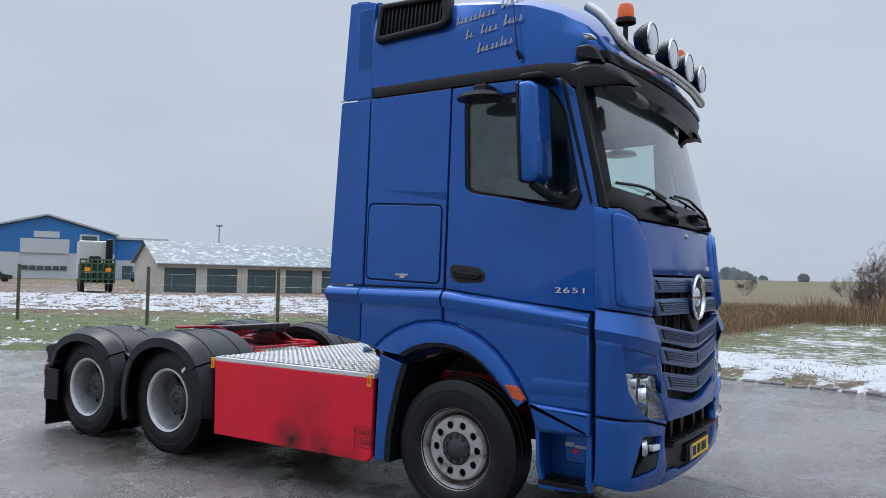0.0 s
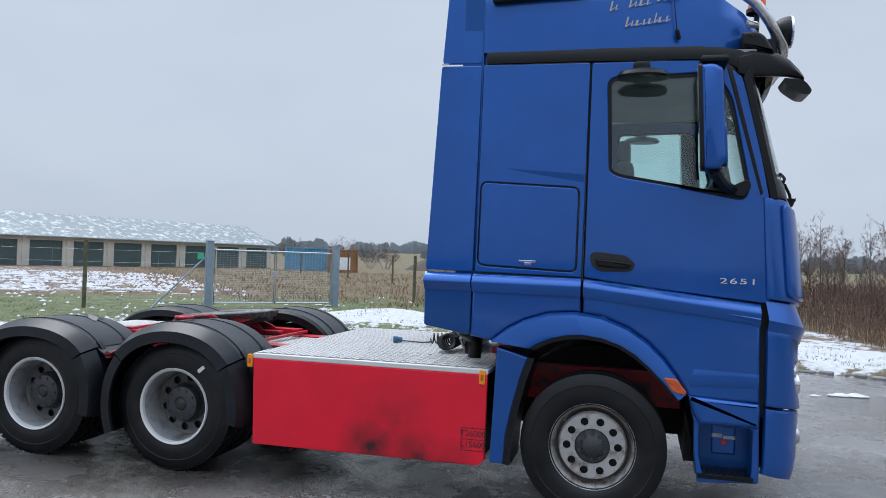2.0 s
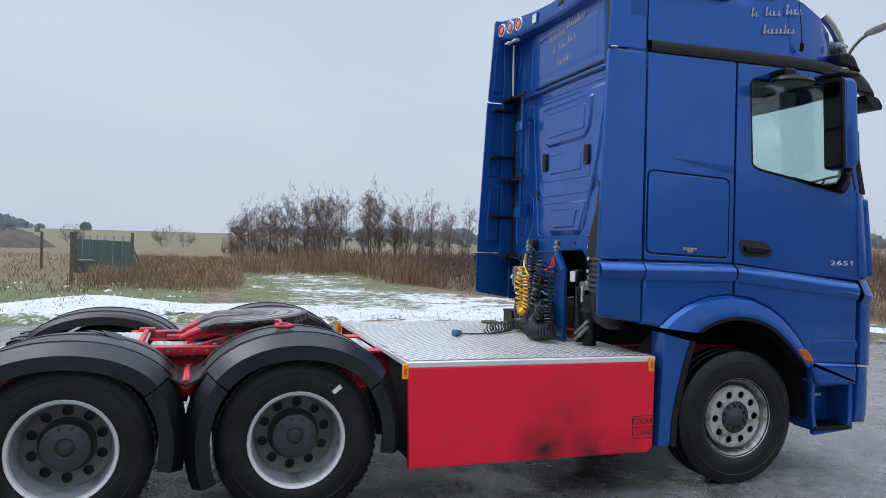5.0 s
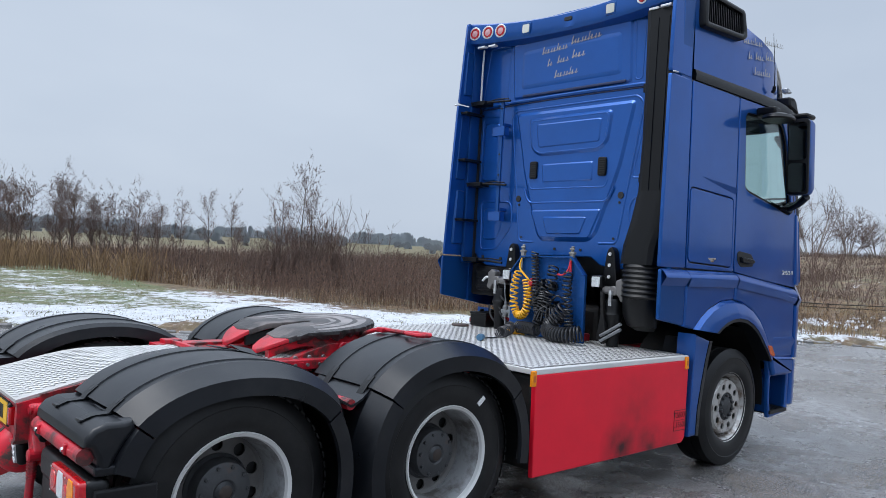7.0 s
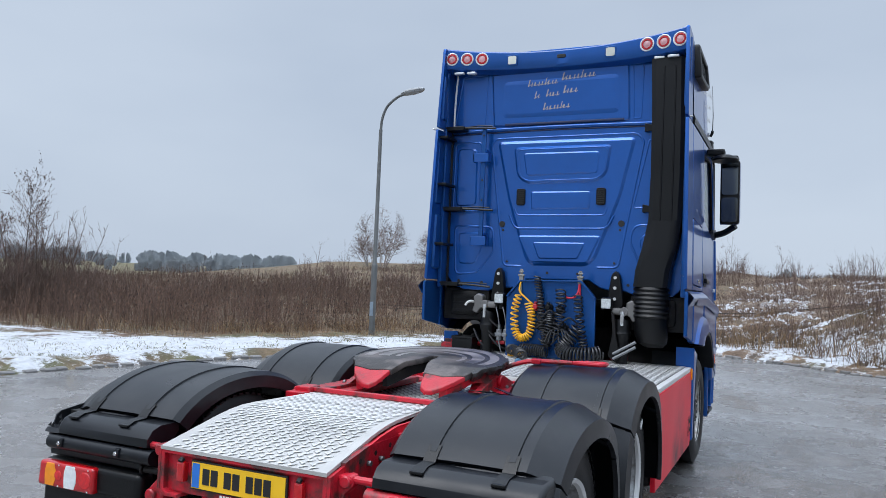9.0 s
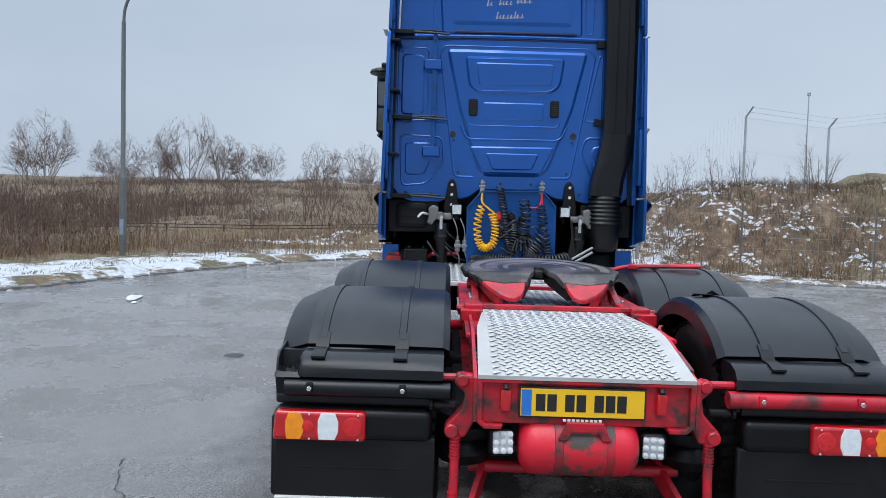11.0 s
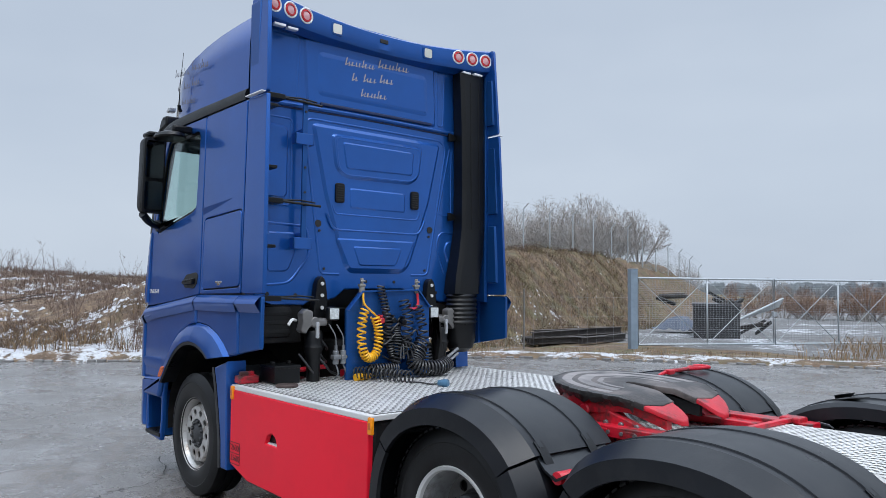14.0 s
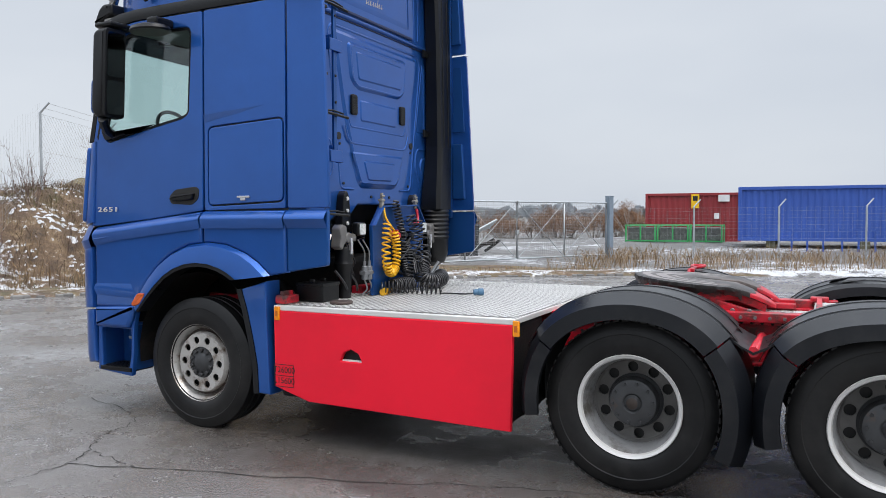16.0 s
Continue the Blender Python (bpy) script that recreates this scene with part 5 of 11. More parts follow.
    tube(bm, smooth_path([(0.88, s * 1.22, 2.30), (0.80, s * 1.36, 2.33), (0.73, s * (1.48 if s < 0 else 1.46), 2.40)], 4), 0.035, 8)
    part("mirror_bracket", bm, BLACK, mir)

# sun visor across the front: a black rail with smoked glass under it
bm = bmesh.new()
rows = []
for t in np.linspace(-1, 1, 21):
    y, x = t * 1.10, 1.20 - 0.085 * t * t
    rows.append([(x + 0.002, y, 3.292), (x + 0.018, y, 3.20), (x + 0.0, y, 3.115), (x - 0.045, y, 3.075), (x - 0.052, y, 3.082), (x - 0.010, y, 3.12), (x + 0.008, y, 3.20), (x - 0.008, y, 3.29)])
loft(bm, rows, True, True)
visor = part("sun_visor", bm, glass("dark_tinted_visor", (0.10, 0.11, 0.12), 0.6), truck, "dark tinted sun visor")
bm = bmesh.new()
rows = []
for t in np.linspace(-1, 1, 21):
    y, x = t * 1.12, 1.20 - 0.085 * t * t
    rows.append([(x - 0.10, y, 3.345), (x - 0.015, y, 3.34), (x + 0.012, y, 3.295), (x + 0.018, y, 3.25), (x + 0.006, y, 3.25), (x - 0.012, y, 3.28), (x - 0.10, y, 3.30)])
loft(bm, rows, True, True)
part("visor_rail", bm, BLACK, visor)
for y in (-0.9, -0.45, 0.0, 0.45, 0.9):
    x = 1.20 - 0.085 * (y / 1.1) ** 2
    bm = bmesh.new()
    box(bm, x - 0.20, x - 0.03, y - 0.02, y + 0.02, 3.20, 3.30, 0.006)
    part("visor_strut", bm, PLAIN_BLACK, visor)
# stainless light bar with round lamps
bar = [(0.90, -1.00, 3.715), (1.0, -1.00, 3.635), (1.09, -0.99, 3.52), (1.16, -0.96, 3.40), (1.225, -0.80, 3.345), (1.275, -0.35, 3.342), (1.285, 0.0, 3.342)]
bar += [(x, -y, z) for x, y, z in reversed(bar[:-1])]
bm = bmesh.new()
tube(bm, smooth_path(bar, 6), 0.036, 12)
light_bar = part("light_bar", bm, STEEL, truck, "bent polished steel tube")
for y in (-0.72, -0.27, 0.16, 0.58):
    x = 1.262 - 0.03 * y * y
    M = Matrix.Translation((x, y, 3.50)) @ Euler((0, 0, radians(-90))).to_matrix().to_4x4()
    bm = bmesh.new()
    lathe(bm, [(0.002, -0.10), (0.06, -0.085), (0.10, -0.03), (0.112, 0.02), (0.112, 0.04), (0.098, 0.045)], 28, M)
    cylinder(bm, (x - 0.02, y, 3.36), (x - 0.03, y, 3.44), 0.015, 8)
    lp = part("spot_lamp", bm, BLACK, light_bar, "round spot lamp")
    bm = bmesh.new()
    lathe(bm, [(0.112, 0.03), (0.117, 0.036), (0.112, 0.046), (0.102, 0.046)], 28, M)
    part("lamp_ring", bm, CHROME, lp)
    bm = bmesh.new()
    lathe(bm, [(0.10, 0.042), (0.06, 0.050), (0.002, 0.053)], 24, M)
    part("lamp_lens", bm, WHITE_LENS, lp)
for y in (-0.66, 0.66):
    bm = bmesh.new()
    cylinder(bm, (1.06, y, 3.50), (1.06, y, 3.66), 0.02, 8)
    lathe(bm, [(0.075, 0.0), (0.075, 0.03), (0.06, 0.035)], 20, Matrix.Translation((1.06, y, 3.66)) @ Euler((radians(90), 0, 0)).to_matrix().to_4x4())
    bc = part("beacon", bm, BLACK, truck, "amber beacon on the roof")
    bm = bmesh.new()
    lathe(bm, [(0.062, 0.03), (0.06, 0.10), (0.05, 0.135), (0.02, 0.15), (0.001, 0.152)], 20, Matrix.Translation((1.06, y, 3.66)) @ Euler((radians(90), 0, 0)).to_matrix().to_4x4())
    part("beacon_dome", bm, mat("beacon_amber", (0.85, 0.12, 0.01), 0.2, var=0.1, scale=30), bc)

# inside of the cab
bm = bmesh.new()
box(bm, -0.10, 1.08, -1.18, 1.18, 1.55, 1.62)
box(bm, -0.40, -0.36, -1.19, 1.19, 1.6, 3.25)
part("cab_floor", bm, INTERIOR, truck)
bm = bmesh.new()
box(bm, -0.38, 1.0, -1.19, 1.19, 3.20, 3.26)
part("headlining", bm, mat("pale_headlining", (0.30, 0.30, 0.29), 0.8), truck)
bm = bmesh.new()
box(bm, 0.90, 1.22, -1.16, 1.16, 1.62, 2.27, 0.05)
part("dashboard", bm, INTERIOR, truck)
for y in (-0.62, 0.62):
    bm = bmesh.new()
    box(bm, 0.10, 0.58, y - 0.25, y + 0.25, 1.95, 2.10, 0.05)
    box(bm, 0.08, 0.22, y - 0.24, y + 0.24, 2.05, 2.55, 0.05)
    box(bm, 0.09, 0.19, y - 0.13, y + 0.13, 2.55, 2.72, 0.04)
    part("seat", bm, INTERIOR, truck)
bm = bmesh.new()
ring = [(0.78 + 0.10 * math.sin(a), 0.62 + 0.22 * math.cos(a), 2.36 + 0.20 * math.sin(a)) for a in np.linspace(0, 2 * math.pi, 29)[:-1]]
tube(bm, ring, 0.016, 8, True)
tube(bm, [(0.78, 0.42, 2.36), (0.80, 0.62, 2.34), (0.78, 0.82, 2.36)], 0.02, 6)
tube(bm, [(0.80, 0.62, 2.34), (1.0, 0.62, 2.15)], 0.03, 8)
part("steering_wheel", bm, INTERIOR, truck)

# ---- back of the cab ----
BX = -0.875
rear = bmesh.new()
prism(rear, [(1.17, 4.0), (1.17, 1.74), (1.08, 1.64), (0.98, 1.605), (0.70, 1.60), (0.64, 1.635), (0.47, 1.64), (0.40, 1.66), (0.31, 1.73), (-0.31, 1.74), (-0.41, 1.675), (-0.50, 1.655), (-0.66, 1.65), (-0.74, 1.62), (-1.08, 1.62), (-1.17, 1.70), (-1.17, 4.0)], "yz", BX + 0.045, BX, 0.012)
rear_wall = part("rear_wall", rear, BLUE, truck, "pressed blue cab back wall")


def field(pts, x0, h, slope, r=0.05):
    """A field pressed out of the back wall, starting x0 proud of it and h deep."""
    bm = bmesh.new()
    pressed(bm, rounded(pts, r, 5), "yz", BX - x0 + 0.001, BX - x0 - h, slope)
    part("pressed_panel", bm, BLUE, rear_wall, "", 14)


def ridge(pts, x0, wide=0.012, high=0.0032, r=0.05, closed=True):
    """A narrow rolled bead in the sheet along an outline."""
    o = rounded(pts, r, 5)
    if not closed:
        o = [q for q in o if q not in o[:6] and q not in o[-6:]]
        o = [pts[0]] + o + [pts[-1]]
    bm = bmesh.new()
    k = len(o)
    rows = []
    for i in range(k):
        a = Vector(o[i - 1] if closed or i else o[0])
        b = Vector(o[(i + 1) % k] if closed or i < k - 1 else o[-1])
        d = (b - a).normalized()
        n_ = Vector((-d.y, d.x))
        p = Vector(o[i])
        rows.append([(BX - x0 - h_, *(p + n_ * w_)) for w_, h_ in ((-wide, -0.001), (-wide * 0.5, high * 0.8), (0.0, high), (wide * 0.5, high * 0.8), (wide, -0.001))])
    if closed:
        rows.append(rows[0])
    loft(bm, rows)
    part("rolled_bead", bm, BLUE, rear_wall, "", 70, False)


# middle: a tapering field with the blanked window, two vents and stiffening panels
field([(0.665, 3.10), (0.53, 2.51), (0.335, 1.93), (0.27, 1.865), (-0.28, 1.87), (-0.37, 1.94), (-0.59, 2.53), (-0.72, 3.095)], 0.0, 0.016, 0.030, 0.06)
ridge([(0.372, 1.857), (0.556, 1.858), (0.722, 3.06), (0.68, 3.128), (-0.72, 3.128), (-0.787, 3.06), (-0.58, 1.868), (-0.388, 1.864)], 0.0, 0.012, 0.006, 0.05, False)
field([(0.485, 3.035), (0.440, 2.735), (0.335, 2.664), (-0.358, 2.674), (-0.458, 2.75), (-0.497, 3.035)], 0.016, 0.016, 0.022, 0.06)
field([(0.378, 2.972), (0.338, 2.742), (-0.371, 2.755), (-0.386, 2.970)], 0.032, 0.007, 0.014, 0.035)
ridge([(0.440, 3.005), (0.405, 2.745), (0.33, 2.695), (-0.352, 2.705), (-0.425, 2.76), (-0.455, 3.008)], 0.031, 0.008, 0.003)
field([(0.292, 2.592), (0.286, 2.415), (-0.304, 2.417), (-0.304, 2.593)], 0.016, 0.007, 0.014, 0.03)
ridge([(0.455, 2.43), (0.43, 2.36), (-0.442, 2.361), (-0.465, 2.43)], 0.016, 0.009, 0.004, 0.05, False)
ridge([(0.505, 2.36), (0.448, 2.227), (-0.468, 2.233), (-0.53, 2.36)], 0.016, 0.010, 0.005, 0.07, False)
field([(0.415, 2.160), (0.285, 1.895), (-0.295, 1.898), (-0.420, 2.168)], 0.016, 0.008, 0.016, 0.04)
field([(0.255, 2.098), (0.188, 1.932), (-0.202, 1.937), (-0.270, 2.098)], 0.024, 0.008, 0.012, 0.03)
# outer fields
field([(1.096, 3.045), (1.10, 2.449), (0.87, 2.452), (0.872, 3.036)], 0.0, 0.010, 0.016, 0.06)
ridge([(1.125, 3.10), (1.13, 2.40), (0.835, 2.40), (0.835, 3.10)], 0.0, 0.010, 0.004)
ridge([(1.096, 2.250), (1.075, 1.757), (0.833, 1.780), (0.662, 2.0), (0.686, 2.240)], 0.0, 0.012, 0.006, 0.06)
field([(1.054, 2.182), (1.044, 1.860), (0.852, 1.864), (0.790, 2.011), (0.782, 2.186)], 0.0, 0.009, 0.014, 0.05)
ridge([(-1.05, 2.27), (-0.725, 2.268), (-0.678, 2.131), (-0.80, 1.85), (-1.05, 1.84)], 0.0, 0.012, 0.006, 0.06)
field([(-1.05, 2.20), (-0.80, 2.19), (-0.765, 2.10), (-0.85, 1.92), (-1.05, 1.91)], 0.0, 0.009, 0.014, 0.04)
ridge([(-0.86, 3.06), (-0.835, 3.06), (-0.70, 2.43), (-0.86, 2.43)], 0.0, 0.010, 0.004, 0.03)
# the roof's back: a wide shallow field between two strips
field([(0.755, 3.79), (0.715, 3.245), (-0.655, 3.250), (-0.635, 3.79)], 0.0, 0.014, 0.020, 0.03)
field([(0.62, 3.705), (0.62, 3.325), (-0.56, 3.325), (-0.54, 3.705)], 0.014, 0.008, 0.045, 0.06)
ridge([(1.07, 3.79), (1.145, 3.258), (0.80, 3.25), (0.785, 3.79)], 0.0, 0.010, 0.004, 0.04)
ridge([(-0.765, 3.79), (-0.752, 3.268), (-0.683, 3.266), (-0.668, 3.79)], 0.0, 0.008, 0.004, 0.03)
# folded seam under the roof and the slot over it, their shade as dark strips
bm = bmesh.new()
rows = []
for y in np.linspace(-1.16, 1.16, 31):
    dz = 0.018 * (1 - (y / 1.16) ** 2)
    rows.append([(BX + 0.002, y, 3.228 + dz), (BX - 0.016, y, 3.222 + dz), (BX - 0.022, y, 3.205 + dz), (BX - 0.012, y, 3.190 + dz), (BX + 0.002, y, 3.186 + dz)])
loft(bm, rows)
part("seam", bm, BLUE, rear_wall, "", 60, False)
bm = bmesh.new()
rows = []
for y in np.linspace(-1.15, 1.15, 31):
    dz = 0.018 * (1 - (y / 1.16) ** 2)
    rows.append([(BX - 0.004, y, 3.189 + dz), (BX - 0.008, y, 3.180 + dz), (BX - 0.003, y, 3.173 + dz)])
loft(bm, rows)
part("seam_gap", bm, SEAM_SHADE, rear_wall)
bm = bmesh.new()
box(bm, BX - 0.024, BX - 0.010, -0.60, 0.59, 3.250, 3.276, 0.008)
part("rear_slot", bm, SEAM_SHADE, rear_wall)
for y in (0.39, -0.405):
    bm = bmesh.new()
    prism(bm, rounded(rect(y - 0.044, y + 0.044, 2.455, 2.620), 0.024, 4), "yz", BX - 0.012, BX - 0.034, 0.006)
    v = part("vent", bm, BLACK, rear_wall, "small black vent")
    for q in range(7):
        bm = bmesh.new()
        box(bm, BX - 0.039, BX - 0.032, y - 0.032, y + 0.032, 2.474 + q * 0.020, 2.482 + q * 0.020)
        part("vent_slat", bm, PLAIN_BLACK, v)
for y, z, r in ((0.583, 2.271, 0.030), (-0.60, 2.283, 0.030), (0.570, 2.212, 0.011), (-0.590, 2.221, 0.011), (1.03, 1.69, 0.016), (0.78, 1.68, 0.016), (0.10, 1.80, 0.013), (-0.2, 1.80, 0.013), (-0.68, 1.71, 0.014), (0.52, 1.90, 0.011), (-0.545, 1.91, 0.011)):
    bm = bmesh.new()
    cylinder(bm, (BX + 0.002, y, z), (BX - 0.008, y, z), r, 14)
    part("plug", bm, PLAIN_BLACK, rear_wall)
# flat stay standing off the wall, with two folded clips, and rods across to the flap
bm = bmesh.new()
box(bm, BX - 0.105, BX - 0.085, 0.752, 0.795, 2.05, 3.245, 0.004)
post = part("stay_post", bm, BLUE_SHADED, truck)
for z in (2.925, 2.092):
    bm = bmesh.new()
    box(bm, BX - 0.125, BX - 0.115, 0.705, 0.875, z - 0.045, z + 0.045, 0.004)
    box(bm, BX - 0.125, BX - 0.06, 0.862, 0.875, z - 0.045, z + 0.045, 0.004)
    box(bm, BX - 0.125, BX - 0.06, 0.705, 0.716, z - 0.045, z + 0.045, 0.004)
    box(bm, BX - 0.090, BX + 0.005, 0.745, 0.800, z + 0.055, z + 0.085, 0.004)
    part("stay_clip", bm, BLUE, post)
for z in (2.50, 2.40, 2.70, 3.15):
    bm = bmesh.new()
    cylinder(bm, (BX - 0.104, 0.773, z), (BX - 0.112, 0.773, z), 0.010, 8)
    part("stay_bolt", bm, PLAIN_BLACK, post)
for z in (3.225, 2.41, 1.655):
    bm = bmesh.new()
    tube(bm, [(BX - 0.13, 0.64, z - 0.015), (BX - 0.125, 0.80, z - 0.005), (BX - 0.11, 0.98, z + 0.004), (BX - 0.14, 1.18, z + 0.012)], 0.011, 6)
    tube(bm, [(BX - 0.115, 0.68, z + 0.012), (BX - 0.12, 0.82, z + 0.022), (BX - 0.10, 0.99, z + 0.012)], 0.007, 6)
    box(bm, BX - 0.15, BX - 0.02, 0.98, 1.17, z - 0.020, z + 0.022, 0.006)
    part("stay_rod", bm, BLACK, post)
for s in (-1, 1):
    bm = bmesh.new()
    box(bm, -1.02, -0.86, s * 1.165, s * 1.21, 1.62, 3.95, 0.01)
    part("rear_corner", bm, BLUE_SHADED, truck)
bm = bmesh.new()
tube(bm, smooth_path([(-0.945, 1.10, 3.78), (-0.935, 1.12, 3.55), (-0.925, 1.13, 3.25)], 4), 0.010, 6)
part("white_bar", bm, WHITE_INK, truck)
for s in (-1, 1):
    bm = bmesh.new()
    box(bm, -1.17, -0.9 if s > 0 else -1.12, s * 1.225, s * 1.262 if s > 0 else s * 1.245, 3.200, 3.207)
    part("flap_seam_strip", bm, WHITE_INK, truck)

# spoiler lip with lamps
LIP = lambda y: -0.965 - 0.11 * (abs(y) / 1.16) ** 2.2
bm = bmesh.new()
rows = []
for y in np.linspace(-1.185, 1.185, 31):
    sag = 0.075 * (1 - (abs(y) / 1.185) ** 2)
    x = LIP(y)
    rows.append([(x + 0.14, y, 4.02 - sag * 0.6), (x + 0.02, y, 4.035 - sag), (x, y, 4.02 - sag), (x - 0.005, y, 3.86 - sag * 0.55), (x + 0.01, y, 3.83 - sag * 0.5), (x + 0.10, y, 3.80 - sag * 0.5)])
loft(bm, rows, True, True)
lip = part("roof_lip", bm, BLUE, truck, "blue roof lip with rear lamps")
for y in (1.118, 0.965, 0.812, -0.812, -0.965, -1.112):
    x, z = LIP(y) - 0.004, 3.925 - 0.035 * (1 - abs(y) / 1.2)
    yaw = radians(90) + math.atan((LIP(y + 0.01) - LIP(y - 0.01)) / 0.02) * -1
    M = Matrix.Translation((x, y, z)) @ Euler((0, 0, yaw)).to_matrix().to_4x4()
    bm = bmesh.new()
    lathe(bm, [(0.066, -0.01), (0.066, 0.006), (0.058, 0.010), (0.052, 0.004)], 24, M)
    lp = part("marker_lamp", bm, WHITE_LENS, lip, "round red and white marker lamp")
    bm = bmesh.new()
    lathe(bm, [(0.053, 0.002), (0.046, 0.012), (0.036, 0.013), (0.034, 0.006)], 24, M)
    part("red_ring", bm, RED_LENS, lp)
    bm = bmesh.new()
    lathe(bm, [(0.035, 0.006), (0.02, 0.012), (0.001, 0.014)], 18, M)
    part("lamp_centre", bm, mat("pale_red_lens", (0.62, 0.34, 0.36), 0.25), lp)
for y in (0.50, -0.47):
    x = LIP(y)
    bm = bmesh.new()
    prism(bm, rounded(rect(y - 0.055, y + 0.055, 3.83, 3.94), 0.02, 3), "yz", x + 0.01, x - 0.012, 0.004)
    wk = part("roof_work_lamp", bm, BLUE_SHADED, lip)
    bm = bmesh.new()
    prism(bm, rounded(rect(y - 0.042, y + 0.042, 3.845, 3.925), 0.015, 3), "yz", x - 0.012, x - 0.016)
    part("work_lens", bm, mat("warm_clear_lens", (0.62, 0.62, 0.55), 0.2), wk)
bm = bmesh.new()
prism(bm, rounded(rect(-0.035, 0.05, 3.875, 3.91), 0.01, 2), "yz", LIP(0) + 0.01, LIP(0) - 0.012, 0.003)
part("brake_lamp", bm, PLAIN_BLACK, lip)
for y0, y1 in ((0.88, 0.97), (1.0, 1.1), (-0.88, -0.97), (-1.0, -1.1)):
    bm = bmesh.new()
    box(bm, LIP(y0) - 0.0, LIP(y0) + 0.05, y0, y1, 3.775, 3.795, 0.004)
    part("strip_lamp", bm, WHITE_LENS, lip)


def name_bars(m, parent, rows_, material=None):
    """A painted name, kept as plain slanted bars."""
    for (x0, x1, z, h) in rows_:
        bm = bmesh.new()
        x = x0
        q = 0
        while x < x1 - 0.01:
            w_ = (0.030, 0.022, 0.038, 0.026)[q % 4] * h / 0.05
            hh = h * (1.0 if q % 5 == 0 else 0.55)
            v = [bm.verts.new((x + a + b * 0.35, 0, z + b)) for a, b in ((0, 0), (w_ * 0.32, 0), (w_ * 0.32, hh), (0, hh))]
            bm.faces.new(v)
            v = [bm.verts.new((x + a + b * 0.35, 0, z + b)) for a, b in ((w_ * 0.32, 0), (w_ * 0.9, hh * 0.25), (w_ * 0.9, hh * 0.40), (w_ * 0.32, hh * 0.15))]
            bm.faces.new(v)
            x += w_
            q += 1
        ob = part("lettering_bar", bm, material or SILVER_INK, parent)
        ob.matrix_basis = m


ROWS_NAME = [(0.0, 0.29, 0.17, 0.055), (0.32, 0.64, 0.19, 0.06), (0.06, 0.12, 0.07, 0.055), (0.17, 0.30, 0.075, 0.055), (0.33, 0.46, 0.085, 0.06), (0.14, 0.40, -0.03, 0.055)]
name_bars(Matrix.Translation((-0.04, -1.224, 3.45)) @ Euler((radians(-3), radians(-6), 0)).to_matrix().to_4x4() @ Matrix.Diagonal((1.2, 1, 1.3, 1)), truck, ROWS_NAME)
name_bars(Matrix.Translation((0.64, 1.224, 3.45)) @ Euler((radians(3), radians(6), radians(180))).to_matrix().to_4x4() @ Matrix.Diagonal((1.2, 1, 1.3, 1)), truck, ROWS_NAME, mat("dull_gold_lettering", (0.12, 0.11, 0.13), 0.4, 0.2))
name_bars(Matrix.Translation((BX - 0.0235, 0.35, 3.42)) @ Euler((0, radians(-3), radians(-90))).to_matrix().to_4x4() @ Matrix.Diagonal((1.08, 1, 1.25, 1)), truck, ROWS_NAME)

# black air duct
bm = bmesh.new()
rows = []
for z, yc, hw, xc, hd in ((3.78, -0.93, 0.15, -0.995, 0.070), (3.3, -0.945, 0.148, -1.0, 0.075), (2.7, -0.95, 0.147, -1.005, 0.078), (2.3, -0.94, 0.145, -1.01, 0.082), (2.05, -0.90, 0.15, -1.02, 0.090), (1.85, -0.85, 0.15, -1.03, 0.100), (1.70, -0.835, 0.15, -1.03, 0.105)):
    rows.append([(xc + hd * max(-1, min(1, 1.25 * math.sin(a))), yc + hw * max(-1, min(1, 1.25 * math.cos(a))), z) for a in (2 * math.pi * j / 20 for j in range(20))])
loft(bm, rows, True, True)
duct = part("air_duct", bm, BLACK, truck, "matt black air intake duct")
duct.matrix_basis = Matrix.Translation((0.05, -0.075, 0))
for y in (-1.0, -0.90):
    bm = bmesh.new()
    tube(bm, [(-1.066, y, 3.7), (-1.080, y, 3.0), (-1.091, y, 2.3)], 0.007, 6)
    part("duct_rib", bm, BLACK, duct)
bm = bmesh.new()
prof = []
for q in range(15):
    prof.append((0.165 if q % 2 else 0.148, 1.42 + q * 0.02))
rows = [[(-1.03 + r * 0.74 * math.sin(a), -0.835 + r * math.cos(a), z) for a in (2 * math.pi * j / 24 for j in range(24))] for r, z in prof]
loft(bm, rows, True, True)
part("duct_bellows", bm, BLACK, duct)
bm = bmesh.new()
rows = [[(xc + r * 0.76 * math.sin(a), yc + r * math.cos(a), z) for a in (2 * math.pi * j / 20 for j in range(20))] for z, yc, xc, r in ((1.42, -0.835, -1.03, 0.15), (1.28, -0.84, -1.02, 0.15), (1.20, -0.85, -1.0, 0.13), (1.16, -0.86, -0.97, 0.08))]
loft(bm, rows, True, True)
part("duct_elbow", bm, BLACK, duct)
for z in (3.17, 2.42):
    bm = bmesh.new()
    prism(bm, rounded([(-0.72, z - 0.04), (-0.72, z + 0.04), (-0.80, z + 0.02), (-0.80, z - 0.03)], 0.01, 2), "yz", -0.95, -0.97, 0.004)
    part("duct_bracket", bm, BLACK, duct)

